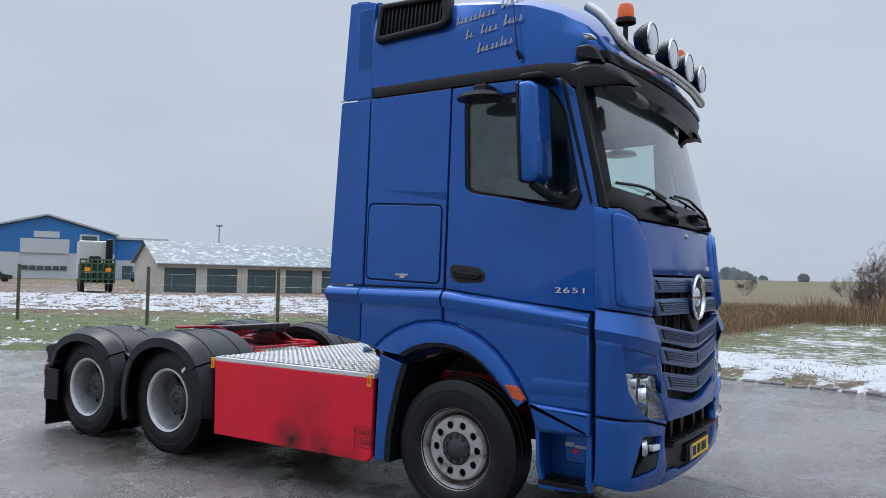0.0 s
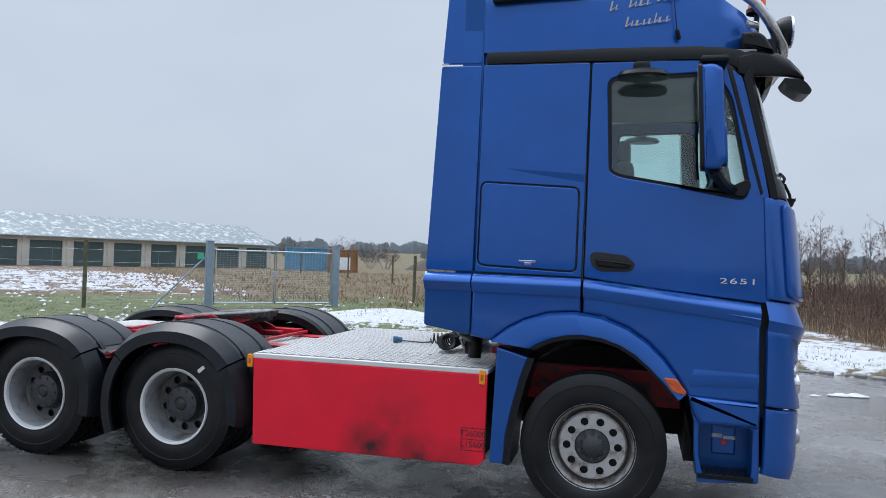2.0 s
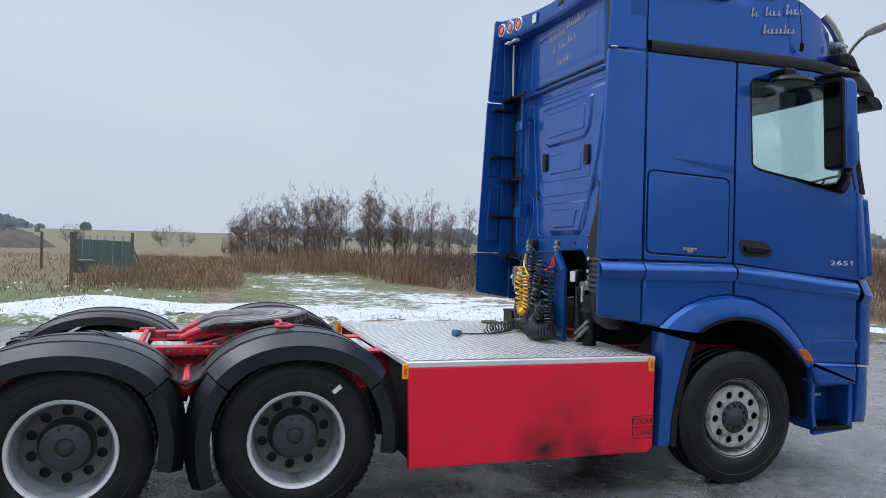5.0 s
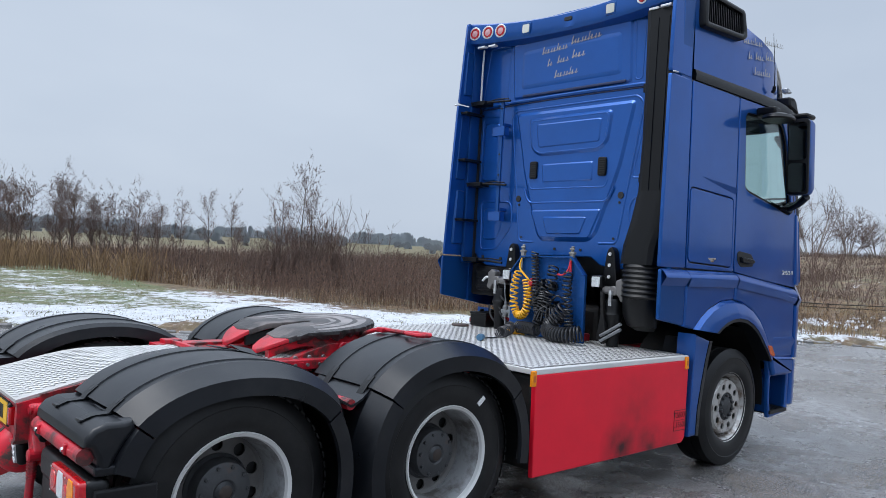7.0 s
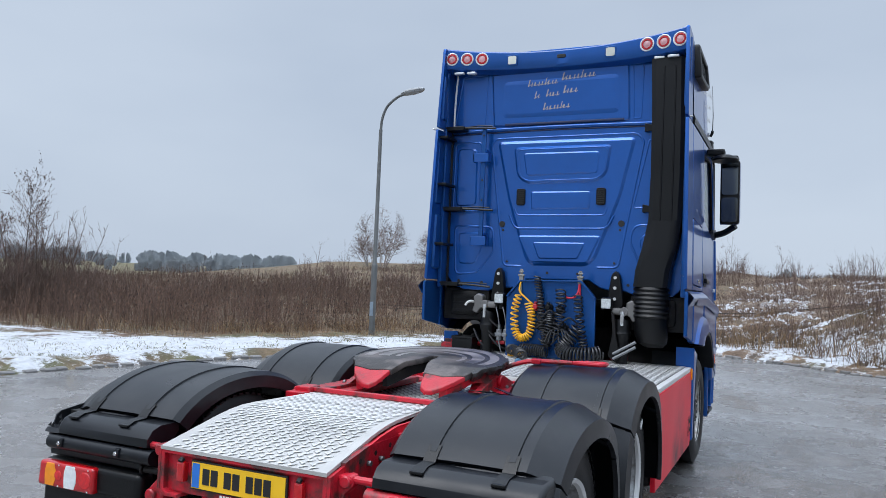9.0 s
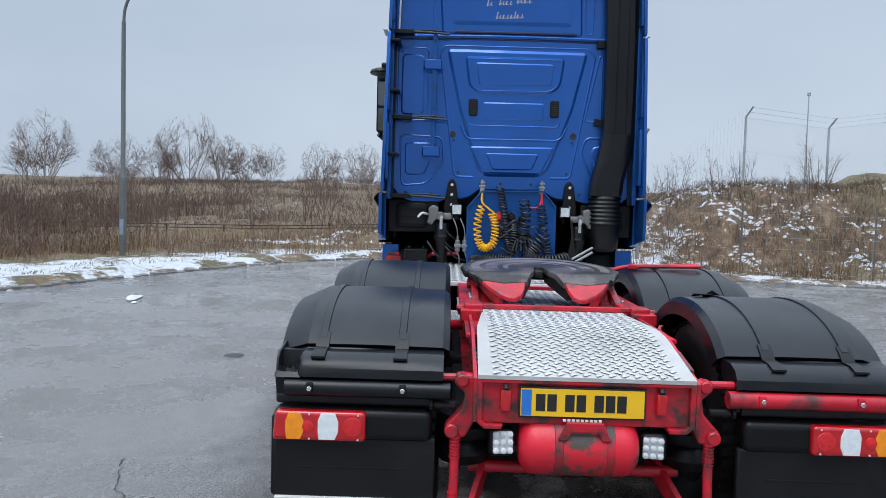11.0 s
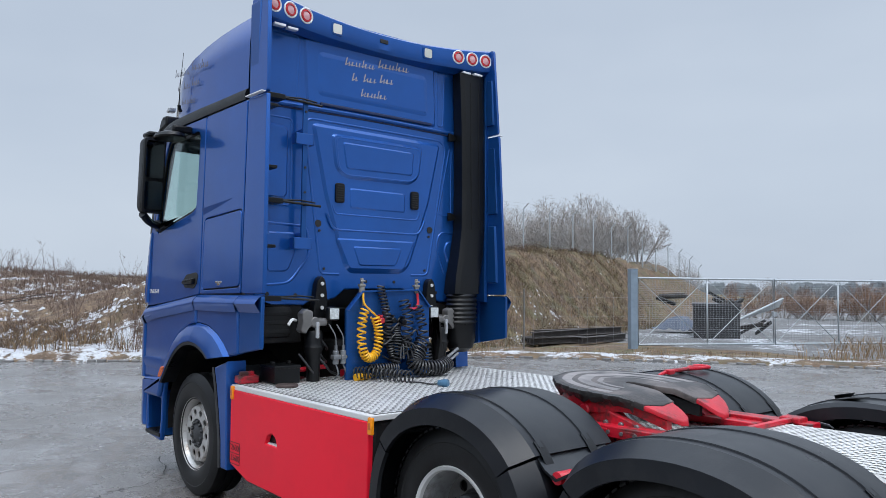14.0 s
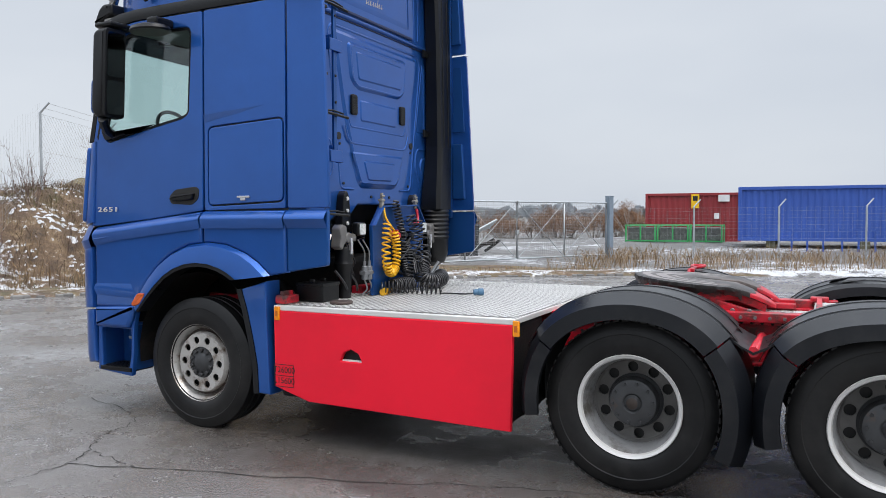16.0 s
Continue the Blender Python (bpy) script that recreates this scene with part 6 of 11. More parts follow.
# tread-plate bulkhead behind the cab, with couplings
bm = bmesh.new()
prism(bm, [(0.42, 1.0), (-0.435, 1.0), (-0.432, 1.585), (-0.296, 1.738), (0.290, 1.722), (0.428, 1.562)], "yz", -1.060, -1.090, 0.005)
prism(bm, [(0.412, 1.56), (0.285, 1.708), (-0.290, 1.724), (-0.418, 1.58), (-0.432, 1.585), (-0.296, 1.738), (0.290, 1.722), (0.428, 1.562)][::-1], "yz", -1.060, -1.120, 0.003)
bulk = part("bulkhead", bm, BLUE_SHADED, truck, "blue tread-plate bulkhead")
bm = bmesh.new()
for i in range(27):
    for j in range(23):
        y, z = -0.40 + i * 0.030, 1.03 + j * 0.030
        if abs(y) < 0.28 or z < 1.70 - 1.05 * (abs(y) - 0.28) - 0.02:
            a = 0.010 if (i + j) % 2 else -0.010
            vs = [bm.verts.new(p) for p in ((-1.0905, y - abs(a), z - a * 0.9), (-1.0945, y, z + 0.0035), (-1.0905, y + abs(a), z + a * 0.9), (-1.0945, y, z - 0.0035))]
            bm.faces.new(vs)
part("tread_pattern", bm, BLUE, bulk)
RED_PLUG = mat("red_coupling", (0.42, 0.02, 0.03), 0.4)
for y, z, m_ in ((0.12, 1.475, RED_PLUG), (0.0, 1.475, BLACK), (-0.11, 1.46, BLACK), (0.09, 1.30, BLACK), (-0.03, 1.31, BLACK), (-0.16, 1.29, BLACK)):
    bm = bmesh.new()
    cylinder(bm, (-1.09, y, z), (-1.115, y, z), 0.040, 14, 0.006)
    cylinder(bm, (-1.115, y, z), (-1.165, y, z), 0.026, 12, 0.006)
    box(bm, -1.15, -1.10, y - 0.012, y + 0.012, z + 0.03, z + 0.048, 0.004)
    part("coupling", bm, m_, bulk)
CLIP = mat("grey_beige_clip", (0.24, 0.23, 0.21), 0.6, 0.2, 0.2, 20)
for y in (0.285, -0.285):
    bm = bmesh.new()
    box(bm, -1.105, -1.075, y - 0.022, y + 0.022, 1.70, 1.78, 0.008)
    box(bm, -1.110, -1.07, y - 0.030, y + 0.030, 1.755, 1.775, 0.006)
    cylinder(bm, (-1.09, y, 1.78), (-1.09, y, 1.825), 0.014, 10, 0.003)
    cylinder(bm, (-1.10, y - 0.025, 1.80), (-1.10, y + 0.02, 1.80), 0.008, 8)
    part("hose_clip", bm, CLIP, bulk, "grey hose clip")
    bm = bmesh.new()
    tube(bm, [(-1.105, y, 1.70), (-1.115, y - 0.005, 1.60)], 0.011, 8)
    part("hose_stub", bm, CLIP if y > 0 else RED_HOSE, bulk)

# cab mounts, work lamps and dark gear under the cab
CAST = mat("grey_cast_steel", (0.16, 0.155, 0.15), 0.5, 0.5, 0.2, 8)
for s in (-1, 1):
    bm = bmesh.new()
    prism(bm, rounded([(s * 0.535, 1.80), (s * 0.575, 1.845), (s * 0.615, 1.80), (s * 0.655, 1.52), (s * 0.60, 1.47), (s * 0.50, 1.52)], 0.025, 3), "yz", -0.88, -0.945, 0.012)
    part("cab_mount", bm, BLACK, truck)
    for z in (1.775, 1.68, 1.58):
        bm = bmesh.new()
        cylinder(bm, (-0.945, s * 0.575, z), (-0.957, s * 0.575, z), 0.015, 8)
        part("mount_bolt", bm, ALU_EDGE, truck)
    # hooked latch: a cast arm, its claw and a light pawl
    bm = bmesh.new()
    box(bm, -1.03, -0.93, s * 0.56, s * 0.74, 1.435, 1.500, 0.022)
    prism(bm, rounded([(s * 0.70, 1.555), (s * 0.755, 1.575), (s * 0.80, 1.54), (s * 0.79, 1.47), (s * 0.81, 1.40), (s * 0.76, 1.375), (s * 0.735, 1.42), (s * 0.70, 1.44)], 0.015, 3), "yz", -0.95, -1.03, 0.012)
    cylinder(bm, (-1.035, s * 0.68, 1.468), (-0.93, s * 0.68, 1.468), 0.042, 14, 0.006)
    part("tilt_lock", bm, CAST, truck)
    bm = bmesh.new()
    box(bm, -1.055, -1.03, s * 0.655, s * 0.685, 1.34, 1.47, 0.006)
    part("lock_plate", bm, LENS_FACE, truck)
    bm = bmesh.new()
    lathe(bm, [(0.062, 0.0), (0.075, 0.03), (0.070, 0.10), (0.082, 0.13), (0.070, 0.17), (0.060, 0.22), (0.052, 0.40)], 18, Matrix.Translation((-0.97, s * 0.66, 1.40)) @ Euler((radians(-90), 0, 0)).to_matrix().to_4x4())
    part("air_spring", bm, BLACK, truck)
    bm = bmesh.new()
    box(bm, -1.055, -0.985, s * 0.522 - 0.055, s * 0.522 + 0.055, 1.477, 1.590, 0.022, None, 3)
    box(bm, -0.99, -0.96, s * 0.522 - 0.02, s * 0.522 + 0.02, 1.43, 1.52, 0.006)
    wk = part("work_lamp", bm, BLACK, truck, "square work lamp")
    bm = bmesh.new()
    box(bm, -1.061, -1.053, s * 0.522 - 0.043, s * 0.522 + 0.043, 1.490, 1.577, 0.004)
    part("work_lamp_lens", bm, LAMP_FACE, wk)
    bm = bmesh.new()
    box(bm, -0.86, -0.30, s * 0.70, s * 1.20, 1.30, 1.62, 0.02)
    box(bm, -0.90, -0.72, s * 0.80, s * 1.12, 1.34, 1.60, 0.05)
    for q in range(3):
        box(bm, -0.905, -0.89, s * 0.84, s * 1.08, 1.38 + q * 0.07, 1.41 + q * 0.07, 0.006)
    part("under_cab_box", bm, UNDER, truck)
    bm = bmesh.new()
    tube(bm, smooth_path([(-0.93, s * 0.80, 1.48), (-0.98, s * 0.86, 1.49), (-0.99, s * 0.90, 1.45)], 4), 0.012, 8)
    part("release_lever", bm, WHITE_INK if s > 0 else UNDER, truck)
GREY_VALVE = mat("grey_valves", (0.2, 0.21, 0.22), 0.45, 0.5)
for y in (0.505, 0.435):
    bm = bmesh.new()
    cylinder(bm, (-1.06, y, 1.13), (-1.06, y, 1.24), 0.026, 12, 0.006)
    box(bm, -1.09, -1.03, y - 0.034, y + 0.034, 1.17, 1.205, 0.008)
    cylinder(bm, (-1.06, y, 1.24), (-1.06, y, 1.28), 0.013, 8)
    tube(bm, smooth_path([(-1.06, y, 1.28), (-1.065, y + 0.012, 1.36), (-1.03, y + 0.05, 1.45)], 4), 0.006, 6)
    tube(bm, smooth_path([(-1.06, y, 1.13), (-1.07, y - 0.02, 1.06), (-1.02, y - 0.02, 1.01)], 4), 0.007, 6)
    part("valve", bm, GREY_VALVE, truck)
bm = bmesh.new()
for k_, (y, z, w_) in enumerate(((0.62, 1.22, 0.10), (0.56, 1.12, 0.13), (0.70, 1.10, 0.10), (0.60, 1.32, 0.08))):
    tube(bm, smooth_path([(-0.98, y + w_, z + 0.12), (-1.02, y + 0.03, z + 0.02), (-1.0, y - 0.04, z - 0.05), (-0.94, y - w_, z - 0.08)], 5), 0.010, 6)
tagged(part("loose_pipes", bm, BLACK_HOSE, truck), kind="stuff")
bm = bmesh.new()
box(bm, -1.02, -0.78, 0.80, 1.02, 1.0, 1.13, 0.012)
box(bm, -1.025, -0.775, 0.795, 1.025, 1.115, 1.14, 0.008)
part("battery_box", bm, BLACK, truck)
for y in (0.84, 0.98):
    bm = bmesh.new()
    box(bm, -0.92, -0.88, y - 0.012, y + 0.012, 1.14, 1.165, 0.004)
    part("box_latch", bm, UNDER, truck)
bm = bmesh.new()
box(bm, -0.84, -0.74, 1.06, 1.22, 1.0, 1.06, 0.01)
box(bm, -0.80, -0.77, 1.08, 1.20, 1.05, 1.09, 0.006)
part("red_bracket", bm, RED_FRAME, truck)
bm = bmesh.new()
tube(bm, [(-0.9, 0.5, 1.10), (-0.92, 0.75, 1.09), (-0.85, 0.80, 1.06)], 0.02, 6)
part("red_pipe", bm, RED_FRAME, truck)
bm = bmesh.new()
box(bm, -0.9, -0.8, -0.3, 0.3, 0.98, 1.06, 0.01)
part("red_bracket", bm, RED_FRAME, truck)
bm = bmesh.new()
prism(bm, rounded([(-0.50, 1.50), (-0.56, 1.52), (-0.585, 1.25), (-0.55, 1.06), (-0.62, 1.01), (-0.66, 1.06), (-0.62, 1.25), (-0.60, 1.44)][::-1], 0.02, 3), "yz", -1.02, -1.06, 0.008)
part("tilt_strut", bm, UNDER, truck)
for dz in (0.0, -0.045):
    bm = bmesh.new()
    tube(bm, [(-1.06, -0.60, 1.085 + dz), (-1.06, -0.80, 1.205 + dz)], 0.014, 6)
    part("strut_rod", bm, GREY_VALVE, truck)

# spiral hoses
def hose(path, r, turns, thick, material, label):
    bm = bmesh.new()
    tube(bm, coil(path, r, turns), thick, 5)
    part("spiral_hose", bm, material, truck, label)


hose([(-1.145, 0.285, 1.575), (-1.15, 0.318, 1.45), (-1.15, 0.318, 1.29), (-1.15, 0.285, 1.20), (-1.15, 0.235, 1.175), (-1.15, 0.175, 1.21), (-1.15, 0.152, 1.31), (-1.15, 0.158, 1.42), (-1.145, 0.190, 1.51)], 0.033, 27, 0.0078, YELLOW_HOSE, "yellow coiled air hose")
hose([(-1.12, 0.12, 1.76), (-1.15, 0.07, 1.52), (-1.15, 0.04, 1.28), (-1.16, -0.02, 1.12)], 0.030, 27, 0.0075, BLACK_HOSE, "black coiled hose")
hose([(-1.12, -0.275, 1.60), (-1.16, -0.30, 1.44), (-1.17, -0.335, 1.24), (-1.17, -0.36, 1.12)], 0.038, 13, 0.007, BLACK_HOSE, "black coiled hose")
hose([(-1.13, -0.115, 1.64), (-1.17, -0.135, 1.52), (-1.18, -0.12, 1.36), (-1.20, -0.10, 1.22)], 0.045, 10, 0.007, BLACK_HOSE, "loosely coiled black hose")
hose([(-1.17, -0.30, 1.30), (-1.19, -0.22, 1.18), (-1.22, -0.17, 1.11), (-1.26, -0.22, 1.075), (-1.28, -0.33, 1.07), (-1.27, -0.44, 1.08), (-1.22, -0.53, 1.10)], 0.060, 23, 0.0095, BLACK_HOSE, "thick black coiled hose")
hose([(-1.13, -0.02, 1.42), (-1.16, -0.03, 1.30), (-1.18, 0.0, 1.12)], 0.042, 13, 0.0075, BLACK_HOSE, "black coiled hose")
hose([(-1.13, 0.36, 1.055), (-1.21, 0.30, 1.065), (-1.30, 0.22, 1.055), (-1.42, 0.15, 1.05), (-1.54, 0.10, 1.045)], 0.045, 14, 0.0065, BLACK_HOSE, "black coiled cable on the deck")
hose([(-1.16, 0.24, 1.07), (-1.18, 0.10, 1.075), (-1.20, -0.02, 1.07)], 0.050, 11, 0.0075, BLACK_HOSE, "black coiled cable")
bm = bmesh.new()
tube(bm, smooth_path([(-1.54, 0.12, 1.01), (-1.62, 0.07, 1.008), (-1.72, 0.08, 1.008), (-1.80, 0.05, 1.014)], 4), 0.0065, 6)
part("hose_tail", bm, BLACK_HOSE, truck)
bm = bmesh.new()
tube(bm, smooth_path([(-1.11, 0.283, 1.70), (-1.125, 0.29, 1.64), (-1.135, 0.275, 1.60), (-1.14, 0.235, 1.565), (-1.14, 0.17, 1.515), (-1.13, 0.125, 1.48)], 4), 0.0085, 6)
part("hose_tail", bm, YELLOW_HOSE, truck)
bm = bmesh.new()
tube(bm, smooth_path([(-1.11, -0.285, 1.70), (-1.125, -0.275, 1.62), (-1.145, -0.235, 1.575), (-1.14, -0.17, 1.575)], 4), 0.009, 6)
part("hose_tail", bm, RED_HOSE, truck)
for k_, (y, z, w_) in enumerate(((0.02, 1.42, 0.22), (0.05, 1.33, 0.30), (-0.1, 1.25, 0.3), (-0.16, 1.36, 0.24), (-0.08, 1.18, 0.34))):
    bm = bmesh.new()
    tube(bm, smooth_path([(-1.12, y + w_ / 2, z), (-1.16, y + 0.05, z - 0.05), (-1.18, y - 0.05, z + 0.03), (-1.13, y - w_ / 2, z - 0.02)], 5), 0.008, 6)
    part("loose_hose", bm, BLACK_HOSE, truck)
for k_ in range(7):
    # short ends that fan out from the couplings into the thick coil
    a_ = radians(-65 + 21 * k_)
    bm = bmesh.new()
    tube(bm, smooth_path([(-1.15, -0.12, 1.29), (-1.20, -0.12 + 0.08 * math.sin(a_), 1.25 + 0.03 * math.cos(a_)), (-1.24, -0.14 + 0.15 * math.sin(a_), 1.16)], 4), 0.0075, 6)
    part("loose_hose", bm, BLACK_HOSE, truck)
for p, q, m_, lb in (((-1.80, 0.05, 1.024), (-1.86, 0.02, 1.024), mat("blue_plug", (0.05, 0.13, 0.22), 0.5), "blue cable plug"), ((-1.11, 0.20, 1.024), (-1.14, 0.34, 1.024), YELLOW_HOSE, "yellow cable plug")):
    bm = bmesh.new()
    cylinder(bm, p, q, 0.023, 12, 0.005)
    P_, Q_ = Vector(p), Vector(q)
    cylinder(bm, P_.lerp(Q_, 0.55), P_.lerp(Q_, 1.25), 0.030, 12, 0.005)
    part("plug", bm, m_, truck, lb)

# ---- deck and side panels ----
bm = bmesh.new()
box(bm, -2.61, -0.745, -1.245, 1.245, 0.955, 0.992, 0.006)
deck = part("deck", bm, ALU_EDGE, truck, "aluminium tread-plate deck")


def tread(bm, x0, x1, y0, y1, zf, pitch=0.066, size=0.027, half=0.0135):
    """Raised bars in crossed pairs over a sheet; zf gives its height."""
    i = 0
    x = x0
    while x < x1:
        y = y0 + (pitch / 2 if i % 2 else 0)
        while y < y1:
            d = size * (1 if (i % 2) else -1)
            z = zf(x)
            a = [bm.verts.new(p) for p in ((x - size, y - d * 0.55, z), (x, y + half, z + 0.0022), (x + size, y + d * 0.55, z), (x, y - half, z + 0.0022))]
            bm.faces.new(a)
            y += pitch
        x += pitch / 2
        i += 1


bm = bmesh.new()
box(bm, -2.60, -0.755, -1.20, 1.20, 0.990, 0.996)
part("deck_sheet", bm, ALU_GAP, deck)
bm = bmesh.new()
tread(bm, -2.58, -0.78, -1.18, 1.18, lambda x: 0.9965, 0.062, 0.031, 0.0205)
ob = part("tread_pattern", bm, ALU_EDGE, deck)
bm = bmesh.new()
for i in range(10):
    for j in range(5):
        x, y = -1.0 - i * 0.085, -0.68 - j * 0.11
        vs = [bm.verts.new(p) for p in ((x - 0.03, y, 0.9985), (x - 0.01, y + 0.014, 0.9985), (x + 0.03, y + 0.014, 0.9985), (x + 0.01, y, 0.9985))]
        bm.faces.new(vs)
tagged(part("drain_slots", bm, PLAIN_BLACK, deck), kind="stuff")
bm = bmesh.new()
cylinder(bm, (-1.17, 1.0, 0.996), (-1.17, 1.0, 1.018), 0.085, 20, 0.006)
part("filler_cap", bm, mat("rusty_brown_cap", (0.07, 0.05, 0.045), 0.6, 0.3), deck, "dark brown round lid")
for s in (-1, 1):
    pts = [(-2.60, 0.955), (-0.75, 0.955), (-0.755, 0.34), (-0.80, 0.30), (-2.585, 0.292)]
    bm = bmesh.new()
    if s > 0:
        pts = [(-2.60, 0.955), (-0.75, 0.955), (-0.757, 0.40), (-1.05, 0.315), (-2.585, 0.285)]
        hole = rounded([(-1.50, 0.63), (-1.47, 0.69), (-1.41, 0.715), (-1.35, 0.69), (-1.32, 0.63)], 0.01, 2)
        prism(bm, pts, "xz", s * 1.215, s * 1.25, 0.008, (hole,))
    else:
        prism(bm, pts, "xz", s * 1.215, s * 1.25, 0.008)
    panel = part("side_panel", bm, RED_SOOT if s < 0 else RED, truck, "glossy red side panel with soot stains" if s < 0 else "glossy red side panel with a recessed step")
    if s > 0:
        bm = bmesh.new()
        box(bm, -1.55, -1.27, 1.13, 1.16, 0.60, 0.74)
        part("hole_backing", bm, PLAIN_BLACK, panel)
        bm = bmesh.new()
        box(bm, -1.49, -1.33, 1.16, 1.235, 0.625, 0.640, 0.004)
        part("hole_step", bm, ALU_EDGE, panel)
    for x in (-2.625, -0.785):
        bm = bmesh.new()
        box(bm, x - 0.022, x + 0.022, s * 1.24, s * 1.262, 0.885, 0.985, 0.006)
        mk = part("amber_reflector", bm, AMBER, panel, "amber reflector")
        bm = bmesh.new()
        box(bm, x - 0.010, x + 0.010, s * 1.262, s * 1.264, 0.915, 0.955)
        part("reflector_mark", bm, mat("dark_amber", (0.45, 0.10, 0.005), 0.3), mk)
    rz = 0 if s < 0 else radians(180)
    xt = -0.84
    for i, tx in enumerate(("T26000", "L15600")):
        lettering("weight_text", tx, 0.062, Matrix.Translation((xt, s * 1.2515, 0.525 - i * 0.078)) @ Euler((radians(90), 0, rz)).to_matrix().to_4x4(), PLAIN_BLACK, panel, "", 0.0005)
    bm = bmesh.new()
    for z in (0.405, 0.485, 0.565):
        box(bm, xt - 0.085, xt + 0.085, s * 1.2505, s * 1.252, z - 0.002, z + 0.002)
    for x in (xt - 0.085, xt + 0.085):
        box(bm, x - 0.002, x + 0.002, s * 1.2505, s * 1.252, 0.405, 0.565)
    part("text_frame", bm, PLAIN_BLACK, panel)
    bm = bmesh.new()
    box(bm, -2.58, -0.78, s * 0.60, s * 1.21, 0.32, 0.95, 0.03)
    part("tank_under_deck", bm, UNDER, truck)

# ---- chassis ----
for s in (-1, 1):
    bm = bmesh.new()
    prism(bm, [(-5.30, 0.68), (0.95, 0.68), (0.95, 0.955), (-5.10, 0.955), (-5.30, 0.915)], "xz", s * 0.36, s * 0.44)
    box(bm, -4.85, -2.6, s * 0.34, s * 0.50, 0.945, 0.965, 0.004)
    box(bm, -5.30, -2.6, s * 0.30, s * 0.50, 0.68, 0.70, 0.004)
    rail = part("frame_rail", bm, RED_FRAME, truck, "red frame rail")
    bm = bmesh.new()
    for i in range(24):
        for z in (0.78, 0.88):
            x = -2.7 - i * 0.105
            cylinder(bm, (x, s * 0.44, z), (x, s * 0.458, z), 0.013, 6)
    tagged(part("rail_bolts", bm, STEEL_BOLT, rail), kind="stuff")
    bm = bmesh.new()
    for i in range(34):
        x = -2.66 - i * 0.06
        cylinder(bm, (x, s * 0.49, 0.955), (x, s * 0.502, 0.955), 0.011, 8)
        cylinder(bm, (x - 0.03, s * 0.44, 0.83), (x - 0.03, s * 0.4425, 0.83), 0.012, 8)
    tagged(part("rail_holes", bm, PLAIN_BLACK, rail), kind="stuff")
    bm = bmesh.new()
    box(bm, -4.42, -3.0, s * 0.40, s * 0.52, 0.96, 1.02, 0.006)
    for i in range(7):
        box(bm, -4.3 + i * 0.18, -4.24 + i * 0.18, s * 0.515, s * 0.525, 0.975, 1.005, 0.003)
    part("subframe", bm, RED_FRAME, truck)
    for i in range(8):
        x = -4.28 + i * 0.085
        bm = bmesh.new()
        cylinder(bm, (x, s * 0.52, 0.99), (x, s * 0.532, 0.99), 0.011, 8)
        part("subframe_bolt", bm, STEEL_BOLT, truck)
for x in (-2.9, -3.95, -4.9):
    bm = bmesh.new()
    box(bm, x - 0.05, x + 0.05, -0.38, 0.38, 0.70, 0.94, 0.01)
    part("cross_member", bm, RED_FRAME, truck)
bm = bmesh.new()
box(bm, -0.75, 0.95, -0.34, 0.34, 0.45, 1.30, 0.05)
box(bm, -2.6, -0.7, -0.25, 0.25, 0.45, 0.80, 0.05)
part("engine_and_gearbox", bm, UNDER, truck)
bm = bmesh.new()
box(bm, -0.55, 1.2, -1.15, 1.15, 1.50, 1.56)
box(bm, 0.62, 1.22, -1.0, 1.0, 0.42, 1.5)
part("cab_underside", bm, UNDER, truck)
for x, z in ((0.0, 0.50), (-3.31, 0.52), (-4.65, 0.53)):
    bm = bmesh.new()
    cylinder(bm, (x, -0.9, z), (x, 0.9, z), 0.085, 16)
    if x < -1:
        lathe(bm, [(0.05, -0.22), (0.20, -0.12), (0.24, 0.0), (0.20, 0.12), (0.05, 0.22)], 20, Matrix.Translation((x, 0, z)))
        box(bm, x - 0.55, x + 0.55, 0.46, 0.56, z + 0.02, z + 0.14, 0.02)
        box(bm, x - 0.55, x + 0.55, -0.56, -0.46, z + 0.02, z + 0.14, 0.02)
    part("axle", bm, UNDER, truck)

# fifth wheel
for s in (-1, 1):
    bm = bmesh.new()
    box(bm, -4.15, -3.15, s * 0.30, s * 0.46, 0.965, 1.0, 0.006)
    part("coupling_base", bm, RED_FRAME, truck)
    bm = bmesh.new()
    prism(bm, rounded([(-3.84, 0.99), (-3.36, 0.99), (-3.44, 1.06), (-3.50, 1.13), (-3.66, 1.13), (-3.74, 1.06)], 0.02, 3), "xz", s * 0.34, s * 0.41, 0.01)
    part("coupling_pedestal", bm, RED_FRAME, truck)
TILT5 = Matrix.Translation((-3.585, 0.012, 1.154)) @ Euler((0, radians(-4), 0)).to_matrix().to_4x4() @ Matrix.Diagonal((1.03, 1.03, 1, 1))
RIM5 = [(0.465 * math.cos(radians(a)), 0.465 * math.sin(radians(a))) for a in np.linspace(-122, 122, 53)]
TIP5 = [(-0.315, 0.362), (-0.395, 0.312), (-0.445, 0.255), (-0.462, 0.200), (-0.450, 0.152), (-0.415, 0.130)]
SLOT5 = [(-0.315, 0.104), (-0.215, 0.076), (-0.115, 0.048), (-0.03, 0.034), (0.045, 0.030), (0.068, 0.014)]


def ramped(bm):
    """Bend the two horns of the coupling plate down towards the back."""
    for v in bm.verts:
        v.co.z -= 0.30 * max(0.0, -0.20 - v.co.x) + 1.1 * max(0.0, -0.30 - v.co.x) ** 2
    at(bm, list(bm.verts), TILT5)


